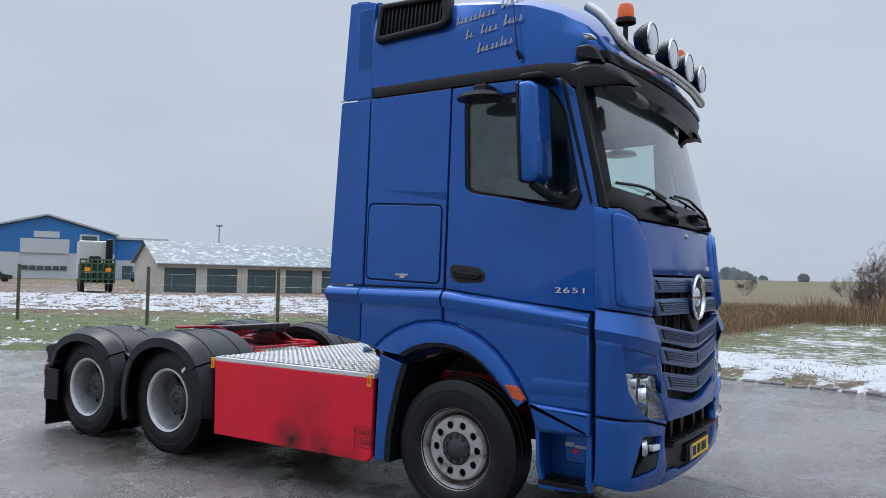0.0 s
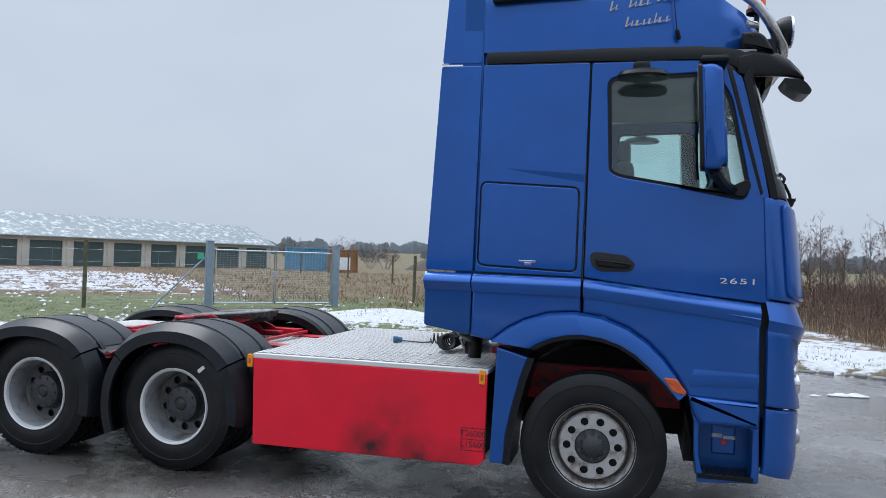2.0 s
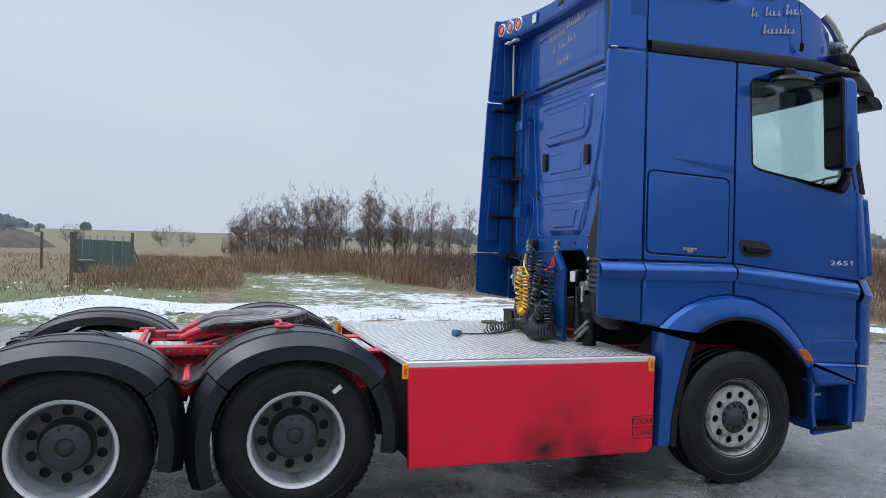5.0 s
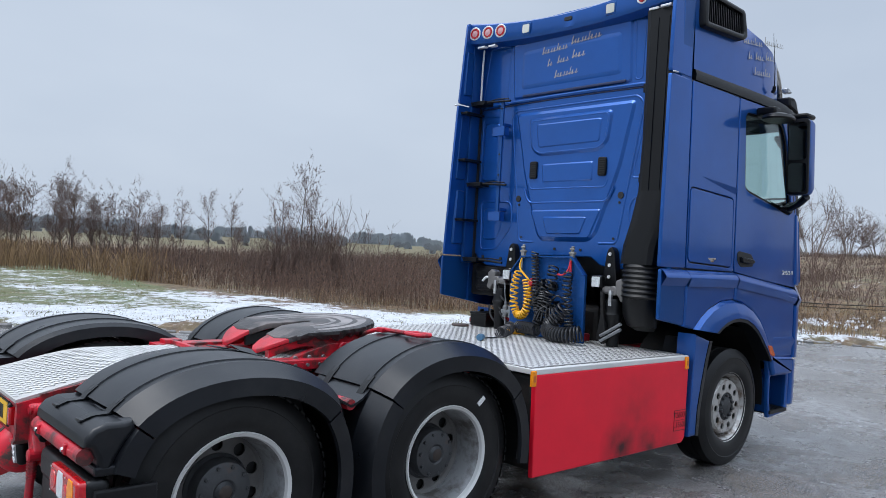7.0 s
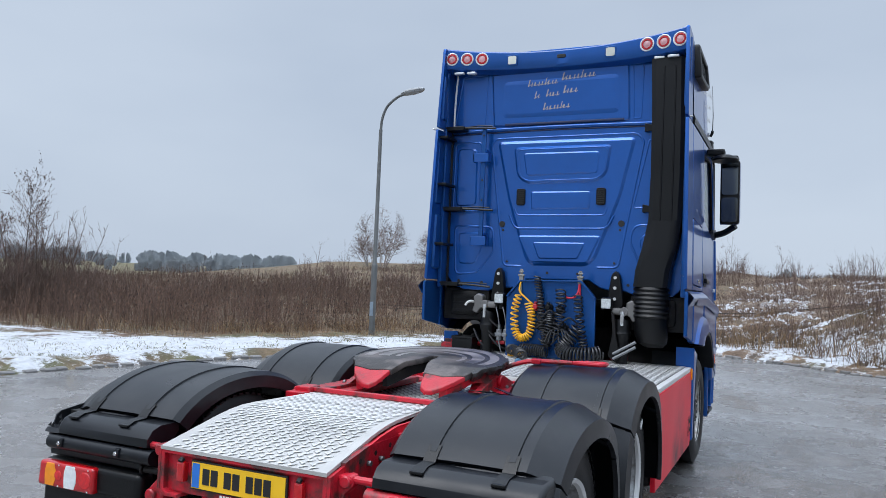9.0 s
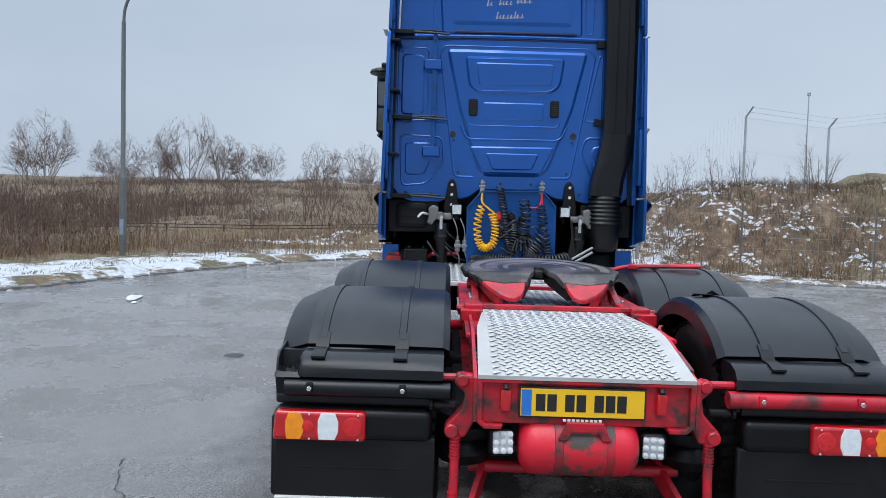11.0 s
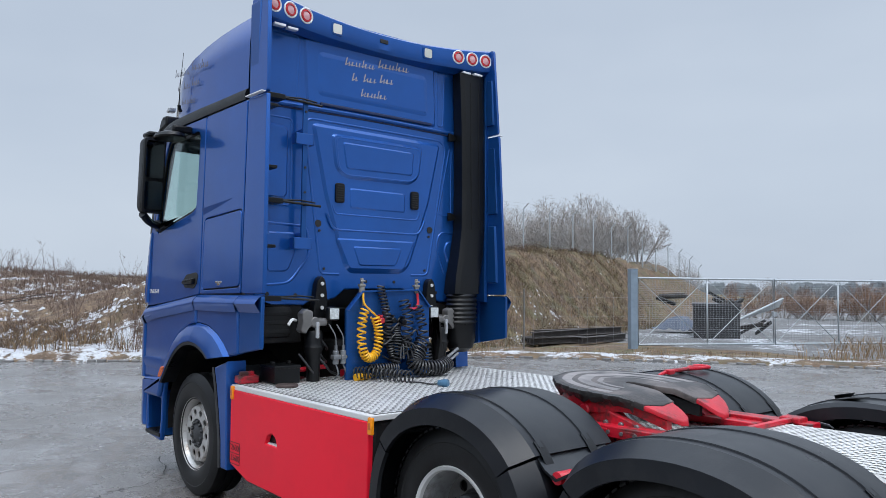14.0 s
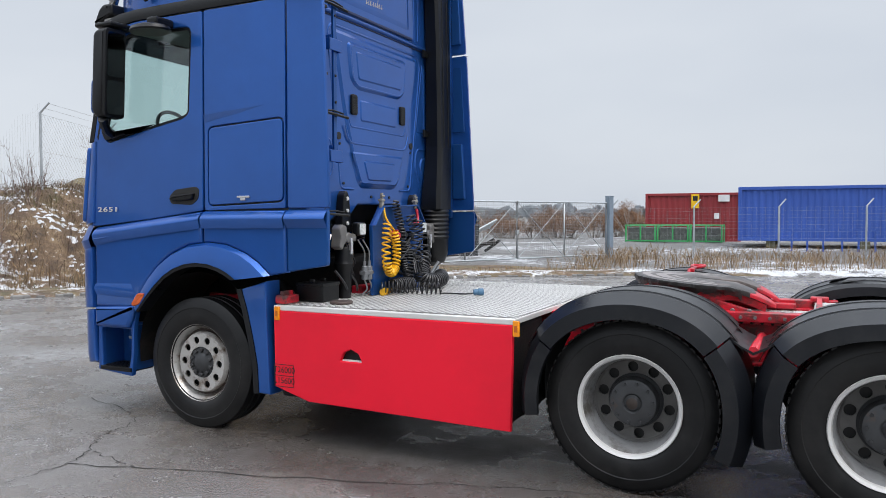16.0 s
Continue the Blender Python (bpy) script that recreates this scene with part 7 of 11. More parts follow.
def horn_cut(x_cut):
    """The half outline of the plate with the tips cut off at x_cut."""
    keep = [p for p in TIP5 if p[0] > x_cut + 0.01]
    edge_o = [(x_cut + 0.03, interp([-0.462, -0.445, -0.395, -0.315, -0.24], [0.20, 0.255, 0.312, 0.362, 0.398], x_cut + 0.03))]
    return edge_o + [(x_cut, 0.24), (x_cut + 0.02, 0.115)] + SLOT5


def split_rows(bm, x0, x1, st=0.03):
    x = x0
    while x < x1:
        bmesh.ops.bisect_plane(bm, geom=list(bm.verts) + list(bm.edges) + list(bm.faces), plane_co=(x, 0, 0), plane_no=(1, 0, 0), dist=0.0005)
        x += st


half5 = horn_cut(-0.335)
bm = bmesh.new()
prism(bm, RIM5 + half5 + [(x, -y) for x, y in reversed(half5)], "xy", 0.0, 0.036, 0.010)
split_rows(bm, -0.37, -0.18)
ramped(bm)
fw = part("fifth_wheel", bm, GREASE, truck, "greasy black fifth wheel plate with worn rings", 30, False)
for s in (-1, 1):
    bm = bmesh.new()
    tip = [(-0.302, 0.366), (-0.37, 0.325), (-0.42, 0.275), (-0.45, 0.225), (-0.455, 0.180), (-0.43, 0.145), (-0.38, 0.125), (-0.302, 0.112)]
    prism(bm, [(x, s * y) for x, y in tip][::s], "xy", 0.004, 0.029, 0.009)
    split_rows(bm, -0.44, -0.31)
    ramped(bm)
    part("ramp_tip", bm, RED_TIP, fw, "dirty red ramp tip", 30, False)
    # a red wall under the rim that runs out into the horn
    bm = bmesh.new()
    rows = []
    for a in np.linspace(25, 121, 17):
        x, y = 0.44 * math.cos(radians(a)), s * 0.44 * math.sin(radians(a))
        d = interp([25, 60, 95, 121], [0.03, 0.075, 0.085, 0.05], a)
        rows.append([(x, y, -0.002), (x * 0.99, y * 0.99, -d), (x * 0.90, y * 0.90, -d), (x * 0.91, y * 0.91, -0.002)])
    rows += [[(x, s * y, -0.002), (x, s * y * 0.985, -0.05), (x, s * (y - 0.05), -0.05), (x, s * (y - 0.045), -0.002)] for x, y in ((-0.32, 0.345), (-0.40, 0.295))]
    loft(bm, rows, True, True)
    ramped(bm)
    part("plate_skirt", bm, RED_FRAME, fw)
    bm = bmesh.new()
    prism(bm, [(x, s * y) for x, y in ((0.06, 0.04), (-0.10, 0.065), (-0.33, 0.125), (-0.33, 0.155), (-0.10, 0.11), (0.06, 0.09))][::s], "xy", -0.065, -0.001, 0.0)
    ramped(bm)
    part("slot_wall", bm, UNDER, fw)
    # bearing bracket beside the plate, with its bolts
    bm = bmesh.new()
    prism(bm, rounded([(-3.98, 1.00), (-3.22, 1.00), (-3.30, 1.05), (-3.46, 1.105), (-3.66, 1.10), (-3.88, 1.035)], 0.02, 3), "xz", s * 0.405, s * 0.445, 0.006)
    cylinder(bm, (-3.56, s * 0.445, 1.075), (-3.56, s * 0.470, 1.075), 0.034, 14, 0.006)
    part("bearing_bracket", bm, RED_FRAME, fw)
    for x in (-3.90, -3.80, -3.70, -3.42, -3.32):
        bm = bmesh.new()
        cylinder(bm, (x, s * 0.444, 1.022), (x, s * 0.462, 1.022), 0.015, 8, 0.003)
        part("bracket_bolt", bm, STEEL_BOLT, fw)
bm = bmesh.new()
prism(bm, [(0.43 * math.cos(a), 0.43 * math.sin(a)) for a in np.linspace(-1.3, 1.3, 17)], "xy", -0.06, -0.002)
at(bm, list(bm.verts), TILT5)
part("plate_web", bm, UNDER, fw)
bm = bmesh.new()
box(bm, 0.02, 0.085, -0.028, 0.028, -0.03, 0.012, 0.008, TILT5)
part("jaw", bm, PLAIN_BLACK, fw)
WORN = mat("worn_steel_with_grease", (0.30, 0.265, 0.255), 0.32, 0.5, 0.35, 7, second=(0.05, 0.045, 0.044), amount=0.42, sscale=5, hard=0.08)
for r, wide in ((0.425, 0.055), (0.335, 0.075), (0.225, 0.03)):
    bm = bmesh.new()
    aa = np.linspace(-1.85, 1.85, 48)
    arc = [((r + 0.006 * math.sin(9 * a)) * math.cos(a), r * math.sin(a), 0.0368) for a in aa]
    arc2 = [((r - wide + 0.008 * math.sin(7 * a + 1)) * math.cos(a), (r - wide) * math.sin(a), 0.0368) for a in aa]
    loft(bm, [arc, arc2])
    ramped(bm)
    part("wear_ring", bm, WORN, fw)
# dried grease pressed out over the rim, in uneven lobes
bm = bmesh.new()
rows = []
for i in range(97):
    a = radians(-124 + 248 * i / 96)
    w_ = 0.010 + 0.006 * math.sin(i * 1.7) + 0.005 * math.sin(i * 0.63 + 1)
    d = 0.020 + 0.016 * math.sin(i * 0.9) * math.sin(i * 0.37) + 0.006 * math.sin(i * 2.3)
    rows.append([(r_ * math.cos(a), r_ * math.sin(a), z) for r_, z in ((0.452, 0.037), (0.466 + w_, 0.030), (0.468 + w_, 0.010), (0.462, -d), (0.452, -d), (0.452, 0.01))])
loft(bm, rows, True, True)
ramped(bm)
part("grease_lip", bm, mat("old_black_grease", (0.022, 0.020, 0.019), 0.42, 0.0, 0.3, 20, 0.5, 60), fw)
# release handle: a flat bar that ends in a pulled-out loop
bm = bmesh.new()
tube(bm, smooth_path([(-3.40, -0.38, 1.12), (-3.385, -0.50, 1.175), (-3.375, -0.62, 1.200), (-3.385, -0.86, 1.208)], 5), 0.014, 8)
box(bm, -3.41, -3.36, -0.66, -0.60, 1.185, 1.216, 0.006)
tube(bm, [(-3.385, -0.86, 1.208), (-3.345, -0.93, 1.212), (-3.335, -1.04, 1.214), (-3.36, -1.065, 1.214), (-3.41, -1.065, 1.214), (-3.435, -1.04, 1.214), (-3.425, -0.93, 1.212)], 0.013, 8, True)
part("release_handle", bm, RED_FRAME, fw, "red pull handle")
for z, x in ((1.035, -4.30), (1.0, -2.95)):
    bm = bmesh.new()
    box(bm, x - 0.018, x + 0.018, -0.50, 0.50, z - 0.02, z + 0.006, 0.006)
    part("cross_bar", bm, RED_FRAME, truck)
for s in (-1, 1):
    bm = bmesh.new()
    box(bm, -4.36, -4.24, s * 0.40, s * 0.50, 0.965, 1.045, 0.010)
    cylinder(bm, (-4.30, s * 0.50, 1.015), (-4.30, s * 0.54, 1.015), 0.018, 8, 0.003)
    part("bar_bracket", bm, RED_FRAME, truck)

# rear deck of tread plate, bent down at the back
RZ = lambda x: interp([-5.405, -5.0, -4.85, -4.25], [0.893, 0.992, 1.012, 1.012], x)
RW = lambda x: interp([-5.405, -4.9, -4.25], [0.440, 0.430, 0.372], x)
bm = bmesh.new()
rows = []
for x in np.linspace(-5.405, -4.27, 14):
    rows.append([(x, 0.02 - RW(x), RZ(x)), (x, 0.02 + RW(x), RZ(x)), (x, 0.02 + RW(x), RZ(x) - 0.016), (x, 0.02 - RW(x), RZ(x) - 0.016)])
loft(bm, rows, True, True)
rdeck = part("rear_deck", bm, ALU_MID, truck, "bent aluminium tread plate")
bm = bmesh.new()
tread(bm, -5.38, -4.30, -0.345, 0.385, lambda x: RZ(x) + 0.001, 0.052, 0.026, 0.0172)
part("tread_pattern", bm, ALU_EDGE, rdeck)
bm = bmesh.new()
box(bm, -4.25, -2.62, -0.34, 0.34, 0.93, 0.95)
part("mid_deck", bm, ALU_GAP, truck)
bm = bmesh.new()
tread(bm, -4.24, -2.64, -0.33, 0.33, lambda x: 0.9512, 0.056, 0.027, 0.0175)
part("tread_pattern", bm, ALU_EDGE, truck)

# rear beam: a folded frame round a set-back panel
bm = bmesh.new()
box(bm, -5.375, -5.24, -0.41, 0.45, 0.69, 0.875, 0.008)
prism(bm, [(0.462, 0.880), (0.462, 0.700), (0.43, 0.672), (0.36, 0.672), (0.355, 0.690), (0.425, 0.692), (0.440, 0.705), (0.440, 0.862), (-0.400, 0.862), (-0.400, 0.705), (-0.385, 0.692), (-0.315, 0.690), (-0.32, 0.672), (-0.39, 0.672), (-0.422, 0.700), (-0.422, 0.880)], "yz", -5.24, -5.402, 0.004)
beam = part("rear_beam", bm, RED_FRAME, truck, "red rear cross beam")
for y_ in (-0.43, 0.47):
    bm = bmesh.new()
    prism(bm, [(-5.402, 0.878), (-5.0, 0.975), (-4.85, 0.998), (-4.3, 0.998), (-4.3, 0.94), (-4.9, 0.90), (-5.24, 0.70), (-5.402, 0.70)], "xz", y_ - 0.008, y_ + 0.008, 0.003)
    cheek = part("deck_cheek", bm, RED_FRAME, beam)
    for i in range(6):
        bm = bmesh.new()
        cylinder(bm, (-5.18 + i * 0.13, y_ - 0.011, 0.90 + 0.012 * min(i, 3)), (-5.18 + i * 0.13, y_ + 0.011, 0.90 + 0.012 * min(i, 3)), 0.012, 8)
        part("cheek_hole", bm, PLAIN_BLACK, cheek)
number_plate(truck, Matrix.Translation((-5.392, 0.035, 0.786)) @ Euler((0, 0, radians(180))).to_matrix().to_4x4(), 0.50, 0.112)
bm = bmesh.new()
for i in range(9):
    y = 0.115 - i * 0.018
    box(bm, -5.408, -5.4045, y - 0.014, y - 0.002, 0.714, 0.723)
tagged(part("frame_text_bars", bm, WHITE_INK, beam), kind="stuff")
for y in (0.345, -0.285):
    bm = bmesh.new()
    box(bm, -5.405, -5.37, y - 0.022, y + 0.022, 0.745, 0.835, 0.010)
    lp_ = part("red_lamp", bm, RED_LENS, beam)
    bm = bmesh.new()
    cylinder(bm, (-5.404, y, 0.835), (-5.390, y, 0.848), 0.012, 8)
    part("lamp_wire", bm, PLAIN_BLACK, lp_)
TX, TZ, TR = -5.30, 0.588, 0.125
bm = bmesh.new()
rows = [[(TX + r * math.cos(a), y, TZ + r * math.sin(a)) for a in (2 * math.pi * j / 32 for j in range(32))] for y, r in ((0.285, 0.01), (0.284, 0.04), (0.278, 0.075), (0.262, 0.103), (0.238, 0.120), (0.21, TR), (-0.14, TR), (-0.168, 0.120), (-0.192, 0.103), (-0.208, 0.075), (-0.214, 0.04), (-0.215, 0.01))]
loft(bm, rows, True, True)
tank = part("air_tank", bm, RED_TANK, truck, "red air tank with worn paint")
for y in (0.125, -0.085):
    bm = bmesh.new()
    ringp = [[(TX + r * math.cos(a), y + o, TZ + r * math.sin(a)) for a in np.linspace(0, 2 * math.pi, 33)[:-1]] for o, r in ((-0.017, 0.1255), (-0.015, 0.129), (0.015, 0.129), (0.017, 0.1255))]
    loft(bm, ringp, True)
    part("tank_strap", bm, mat("worn_red_strap", (0.40, 0.012, 0.024), 0.5, 0.0, 0.2, 5, second=(0.05, 0.042, 0.038), amount=0.52, sscale=7, hard=0.06), tank)
bm = bmesh.new()
prism(bm, rounded([(-0.055, 0.695), (-0.085, 0.64), (-0.045, 0.64), (-0.03, 0.675), (0.08, 0.675), (0.095, 0.64), (0.135, 0.64), (0.105, 0.695), (0.10, 0.715), (-0.05, 0.715)], 0.008, 2), "yz", -5.415, -5.428, 0.004)
part("tank_bracket", bm, RED_FRAME, tank)
bm = bmesh.new()
cylinder(bm, (TX - 0.02, 0.28, TZ - 0.02), (TX - 0.02, 0.315, TZ - 0.02), 0.018, 8, 0.003)
part("drain_valve", bm, UNDER, tank)
for y, tip in ((0.352, 9), (-0.272, -9)):
    M = Matrix.Translation((-5.335, y, 0.604)) @ Euler((radians(0), radians(tip * 0.7), radians(tip))).to_matrix().to_4x4()
    bm = bmesh.new()
    box(bm, -0.024, 0.035, -0.056, 0.056, -0.060, 0.060, 0.024, M, 3)
    wk = part("work_lamp", bm, BLACK, truck, "square reversing lamp")
    bm = bmesh.new()
    box(bm, -0.030, -0.020, -0.042, 0.042, -0.046, 0.046, 0.008, M)
    part("lamp_bowl", bm, LAMP_FACE, wk)
    for i in range(3):
        for j in range(3):
            bm = bmesh.new()
            lathe(bm, [(0.013, 0.0), (0.0125, 0.004), (0.006, 0.007), (0.001, 0.007)], 10, M @ Matrix.Translation((-0.030, -0.030 + i * 0.030, -0.033 + j * 0.033)) @ Euler((0, 0, radians(90))).to_matrix().to_4x4())
            part("led_cell", bm, WHITE_LENS, wk)
    bm = bmesh.new()
    box(bm, -5.32, -5.28, y - 0.012, y + 0.012, 0.64, 0.70, 0.004)
    part("lamp_foot", bm, UNDER, wk)
bm = bmesh.new()
tube(bm, [(-5.12, -0.44, 0.425), (-5.12, 0.48, 0.425)], 0.026, 12)
part("rear_bar", bm, RED_FRAME, truck)
for s in (-1, 1):
    y0 = 0.515 if s > 0 else -0.470
    # forged bracket beside the beam with its pins
    bm = bmesh.new()
    prism(bm, rounded([(y0 - s * 0.055, 0.875), (y0 + s * 0.030, 0.880), (y0 + s * 0.040, 0.84), (y0 - s * 0.005, 0.80), (y0 + s * 0.005, 0.74), (y0 + s * 0.075, 0.665), (y0 + s * 0.060, 0.62), (y0 - s * 0.01, 0.615), (y0 - s * 0.050, 0.69)][::s], 0.012, 3), "yz", -5.29, -5.345, 0.010)
    cylinder(bm, (-5.36, y0 + s * 0.005, 0.855), (-5.28, y0 + s * 0.005, 0.855), 0.026, 10, 0.005)
    cylinder(bm, (-5.365, y0 + s * 0.045, 0.645), (-5.28, y0 + s * 0.045, 0.645), 0.030, 12, 0.006)
    part("tilt_bracket", bm, RED_FRAME, truck)
    for z, w_ in ((0.862, 0.10), (0.745, 0.09)):
        bm = bmesh.new()
        cylinder(bm, (-5.32, y0 + s * 0.03, z), (-5.32, y0 + s * (0.03 + w_), z), 0.016, 10, 0.003)
        cylinder(bm, (-5.32, y0 + s * (0.035 + w_), z), (-5.32, y0 + s * (0.05 + w_), z), 0.024, 8, 0.003)
        part("bracket_pin", bm, RED_FRAME if z > 0.8 else UNDER, truck)
    # stay rod with a threaded sleeve
    yb_ = y0 + s * 0.030
    bm = bmesh.new()
    tube(bm, [(-5.335, yb_, 0.635), (-5.345, yb_, 0.46), (-5.350, yb_ + s * 0.005, 0.30)], 0.0195, 12)
    for q in range(7):
        zz = 0.53 + q * 0.014
        tube(bm, [(-5.340, yb_, zz), (-5.340, yb_, zz + 0.006)], 0.0235, 10)
    for q in range(5):
        zz = 0.33 + q * 0.014
        tube(bm, [(-5.349, yb_ + s * 0.004, zz), (-5.349, yb_ + s * 0.004, zz + 0.006)], 0.0235, 10)
    cylinder(bm, (-5.350, yb_ - s * 0.03, 0.285), (-5.350, yb_ + s * 0.035, 0.285), 0.036, 14, 0.006)
    part("stay_rod", bm, RED_FRAME, truck)
    # lower arm: a plate that runs forward and inward, with an eye at its end
    bm = bmesh.new()
    rows = []
    for f in np.linspace(0, 1, 6):
        x, y, z = -5.36 + 0.34 * f, yb_ - s * (0.055 + 0.11 * f), 0.27 + 0.19 * f
        hgt = 0.028 + 0.028 * f
        rows.append([(x, y - 0.012, z - hgt), (x, y + 0.012, z - hgt), (x, y + 0.012, z + hgt), (x, y - 0.012, z + hgt)])
    loft(bm, rows, True, True)
    cylinder(bm, (-5.355, yb_ - s * 0.085, 0.275), (-5.355, yb_ - s * 0.035, 0.275), 0.040, 14, 0.006)
    part("low_arm", bm, RED_FRAME, truck)
    bm = bmesh.new()
    tube(bm, [(-5.335, s * 0.57, 0.806), (-5.335, s * 1.25, 0.806)], 0.036, 16)
    cyl = part("cross_tube", bm, RED_FRAME if s < 0 else GUARD, truck, "red cross tube" if s < 0 else "dark cross tube")
    for y in (0.765 if s > 0 else 0.70, 1.145 if s > 0 else 1.10):
        bm = bmesh.new()
        box(bm, -5.378, -5.335, s * y - 0.015, s * y + 0.015, 0.789, 0.832, 0.005)
        part("tube_clamp", bm, RED_FRAME if s < 0 else GUARD, cyl)
        bm = bmesh.new()
        cylinder(bm, (-5.388, s * y, 0.810), (-5.377, s * y, 0.810), 0.011, 6, 0.002)
        part("clamp_bolt", bm, CHROME, cyl)
    # tail lamp in a rounded black housing
    bm = bmesh.new()
    box(bm, -5.345, -5.24, s * 0.640, s * 1.300, 0.585, 0.722, 0.035, None, 4)
    part("lamp_box", bm, BLACK, truck)
    ya, yb = 1.296, 0.912
    at_y = lambda f: s * (ya + (yb - ya) * f)
    bm = bmesh.new()
    prism(bm, rounded([(at_y(0.0), 0.590), (at_y(1.0), 0.590), (at_y(1.0), 0.715), (at_y(0.03), 0.715)], 0.020, 4), "yz", -5.335, -5.372, 0.016, seg=3)
    tl = part("tail_lamp", bm, RED_LENS, truck, "red, amber and white tail lamp")
    for f0, f1, m_, nm in ((0.155, 0.305, AMBER, "amber_lens"), (0.50, 0.675, WHITE_LENS, "white_lens")):
        bm = bmesh.new()
        prism(bm, [(at_y(f0), 0.598), (at_y(f1), 0.598), (at_y(f1 + 0.035), 0.63), (at_y(f1 + 0.035), 0.675), (at_y(f1), 0.707), (at_y(f0 + 0.02), 0.707), (at_y(f0 - 0.01), 0.675), (at_y(f0 - 0.01), 0.63)], "yz", -5.366, -5.3745, 0.003)
        part(nm, bm, m_, tl)
    for f, r_ in ((0.385, 0.024), (0.86, 0.040)):
        bm = bmesh.new()
        lathe(bm, [(r_, 0.0), (r_ * 0.95, 0.003), (r_ * 0.5, 0.0045), (0.001, 0.005)], 22, Matrix.Translation((-5.3715, at_y(f), 0.652)) @ Euler((0, 0, radians(90))).to_matrix().to_4x4())
        part("lamp_roundel", bm, RED_BRIGHT, tl)
    for f in (0.40, 0.92):
        for z in (0.602, 0.703):
            bm = bmesh.new()
            cylinder(bm, (-5.374, at_y(f), z), (-5.3765, at_y(f), z), 0.0045, 6)
            part("lamp_screw", bm, ALU_EDGE, tl)
    # shelf over the lamp, valance and mud flap
    bm = bmesh.new()
    box(bm, -5.31, -5.14, s * 0.64, s * 1.295, 0.728, 0.772, 0.012)
    part("lamp_shelf", bm, GUARD, truck)
    FLAP = mat("black_rubber_sheet", (0.0065, 0.0065, 0.0075), 0.42, 0.0, 0.25, 4, 0.1, 40, second=(0.016, 0.016, 0.016), amount=0.34, sscale=3, spec=0.3)
    bm = bmesh.new()
    box(bm, -5.325, -5.295, s * 0.625, s * 1.300, 0.335, 0.600, 0.012)
    box(bm, -5.315, -5.05, s * 1.285, s * 1.312, 0.34, 0.68, 0.012)
    box(bm, -5.3285, -5.32, s * 0.75, s * 1.20, 0.468, 0.474, 0.002)
    part("valance", bm, FLAP, truck, "black plastic valance under the tail lamp")
    bm = bmesh.new()
    box(bm, -5.315, -5.30, s * 0.650, s * 1.285, 0.05, 0.340, 0.004)
    flap = part("mud_flap", bm, FLAP, truck, "black rubber mud flap with a metal strip")
    bm = bmesh.new()
    box(bm, -5.334, -5.315, s * 0.615, s * 1.290, 0.298, 0.345, 0.004)
    for z in (0.306, 0.321, 0.337):
        box(bm, -5.339, -5.330, s * 0.615, s * 1.290, z - 0.004, z + 0.004, 0.002)
    part("metal_strip", bm, ALU_EDGE, flap)
    for r0, r1, z, h in ((0.08, 0.26, 0.195, 0.065), (0.29, 0.60, 0.195, 0.065), (0.22, 0.46, 0.10, 0.065)):
        x = r0
        while x < r1:
            bm = bmesh.new()
            y = s * 0.95 + 0.335 - x
            box(bm, -5.318, -5.3155, y - 0.026, y, z, z + h, 0.0008)
            part("flap_bar", bm, WHITE_INK, flap)
            x += 0.036
# unseen bellows and a cross plate, added to darken the space under the frame
for x in (-3.31, -4.65):
    for s in (-1, 1):
        for dx in (-0.42, 0.42):
            bm = bmesh.new()
            lathe(bm, [(0.02, 0.0), (0.11, 0.005), (0.135, 0.05), (0.13, 0.09), (0.115, 0.11), (0.13, 0.13), (0.135, 0.17), (0.11, 0.215), (0.02, 0.22)], 20, Matrix.Translation((x + dx, s * 0.50, 0.66)) @ Euler((radians(-90), 0, 0)).to_matrix().to_4x4())
            part("added_air_bellows", bm, BLACK, truck)
bm = bmesh.new()
box(bm, -5.02, -4.96, -0.60, 0.60, 0.40, 0.68, 0.02)
part("light_block_plate", bm, UNDER, truck)


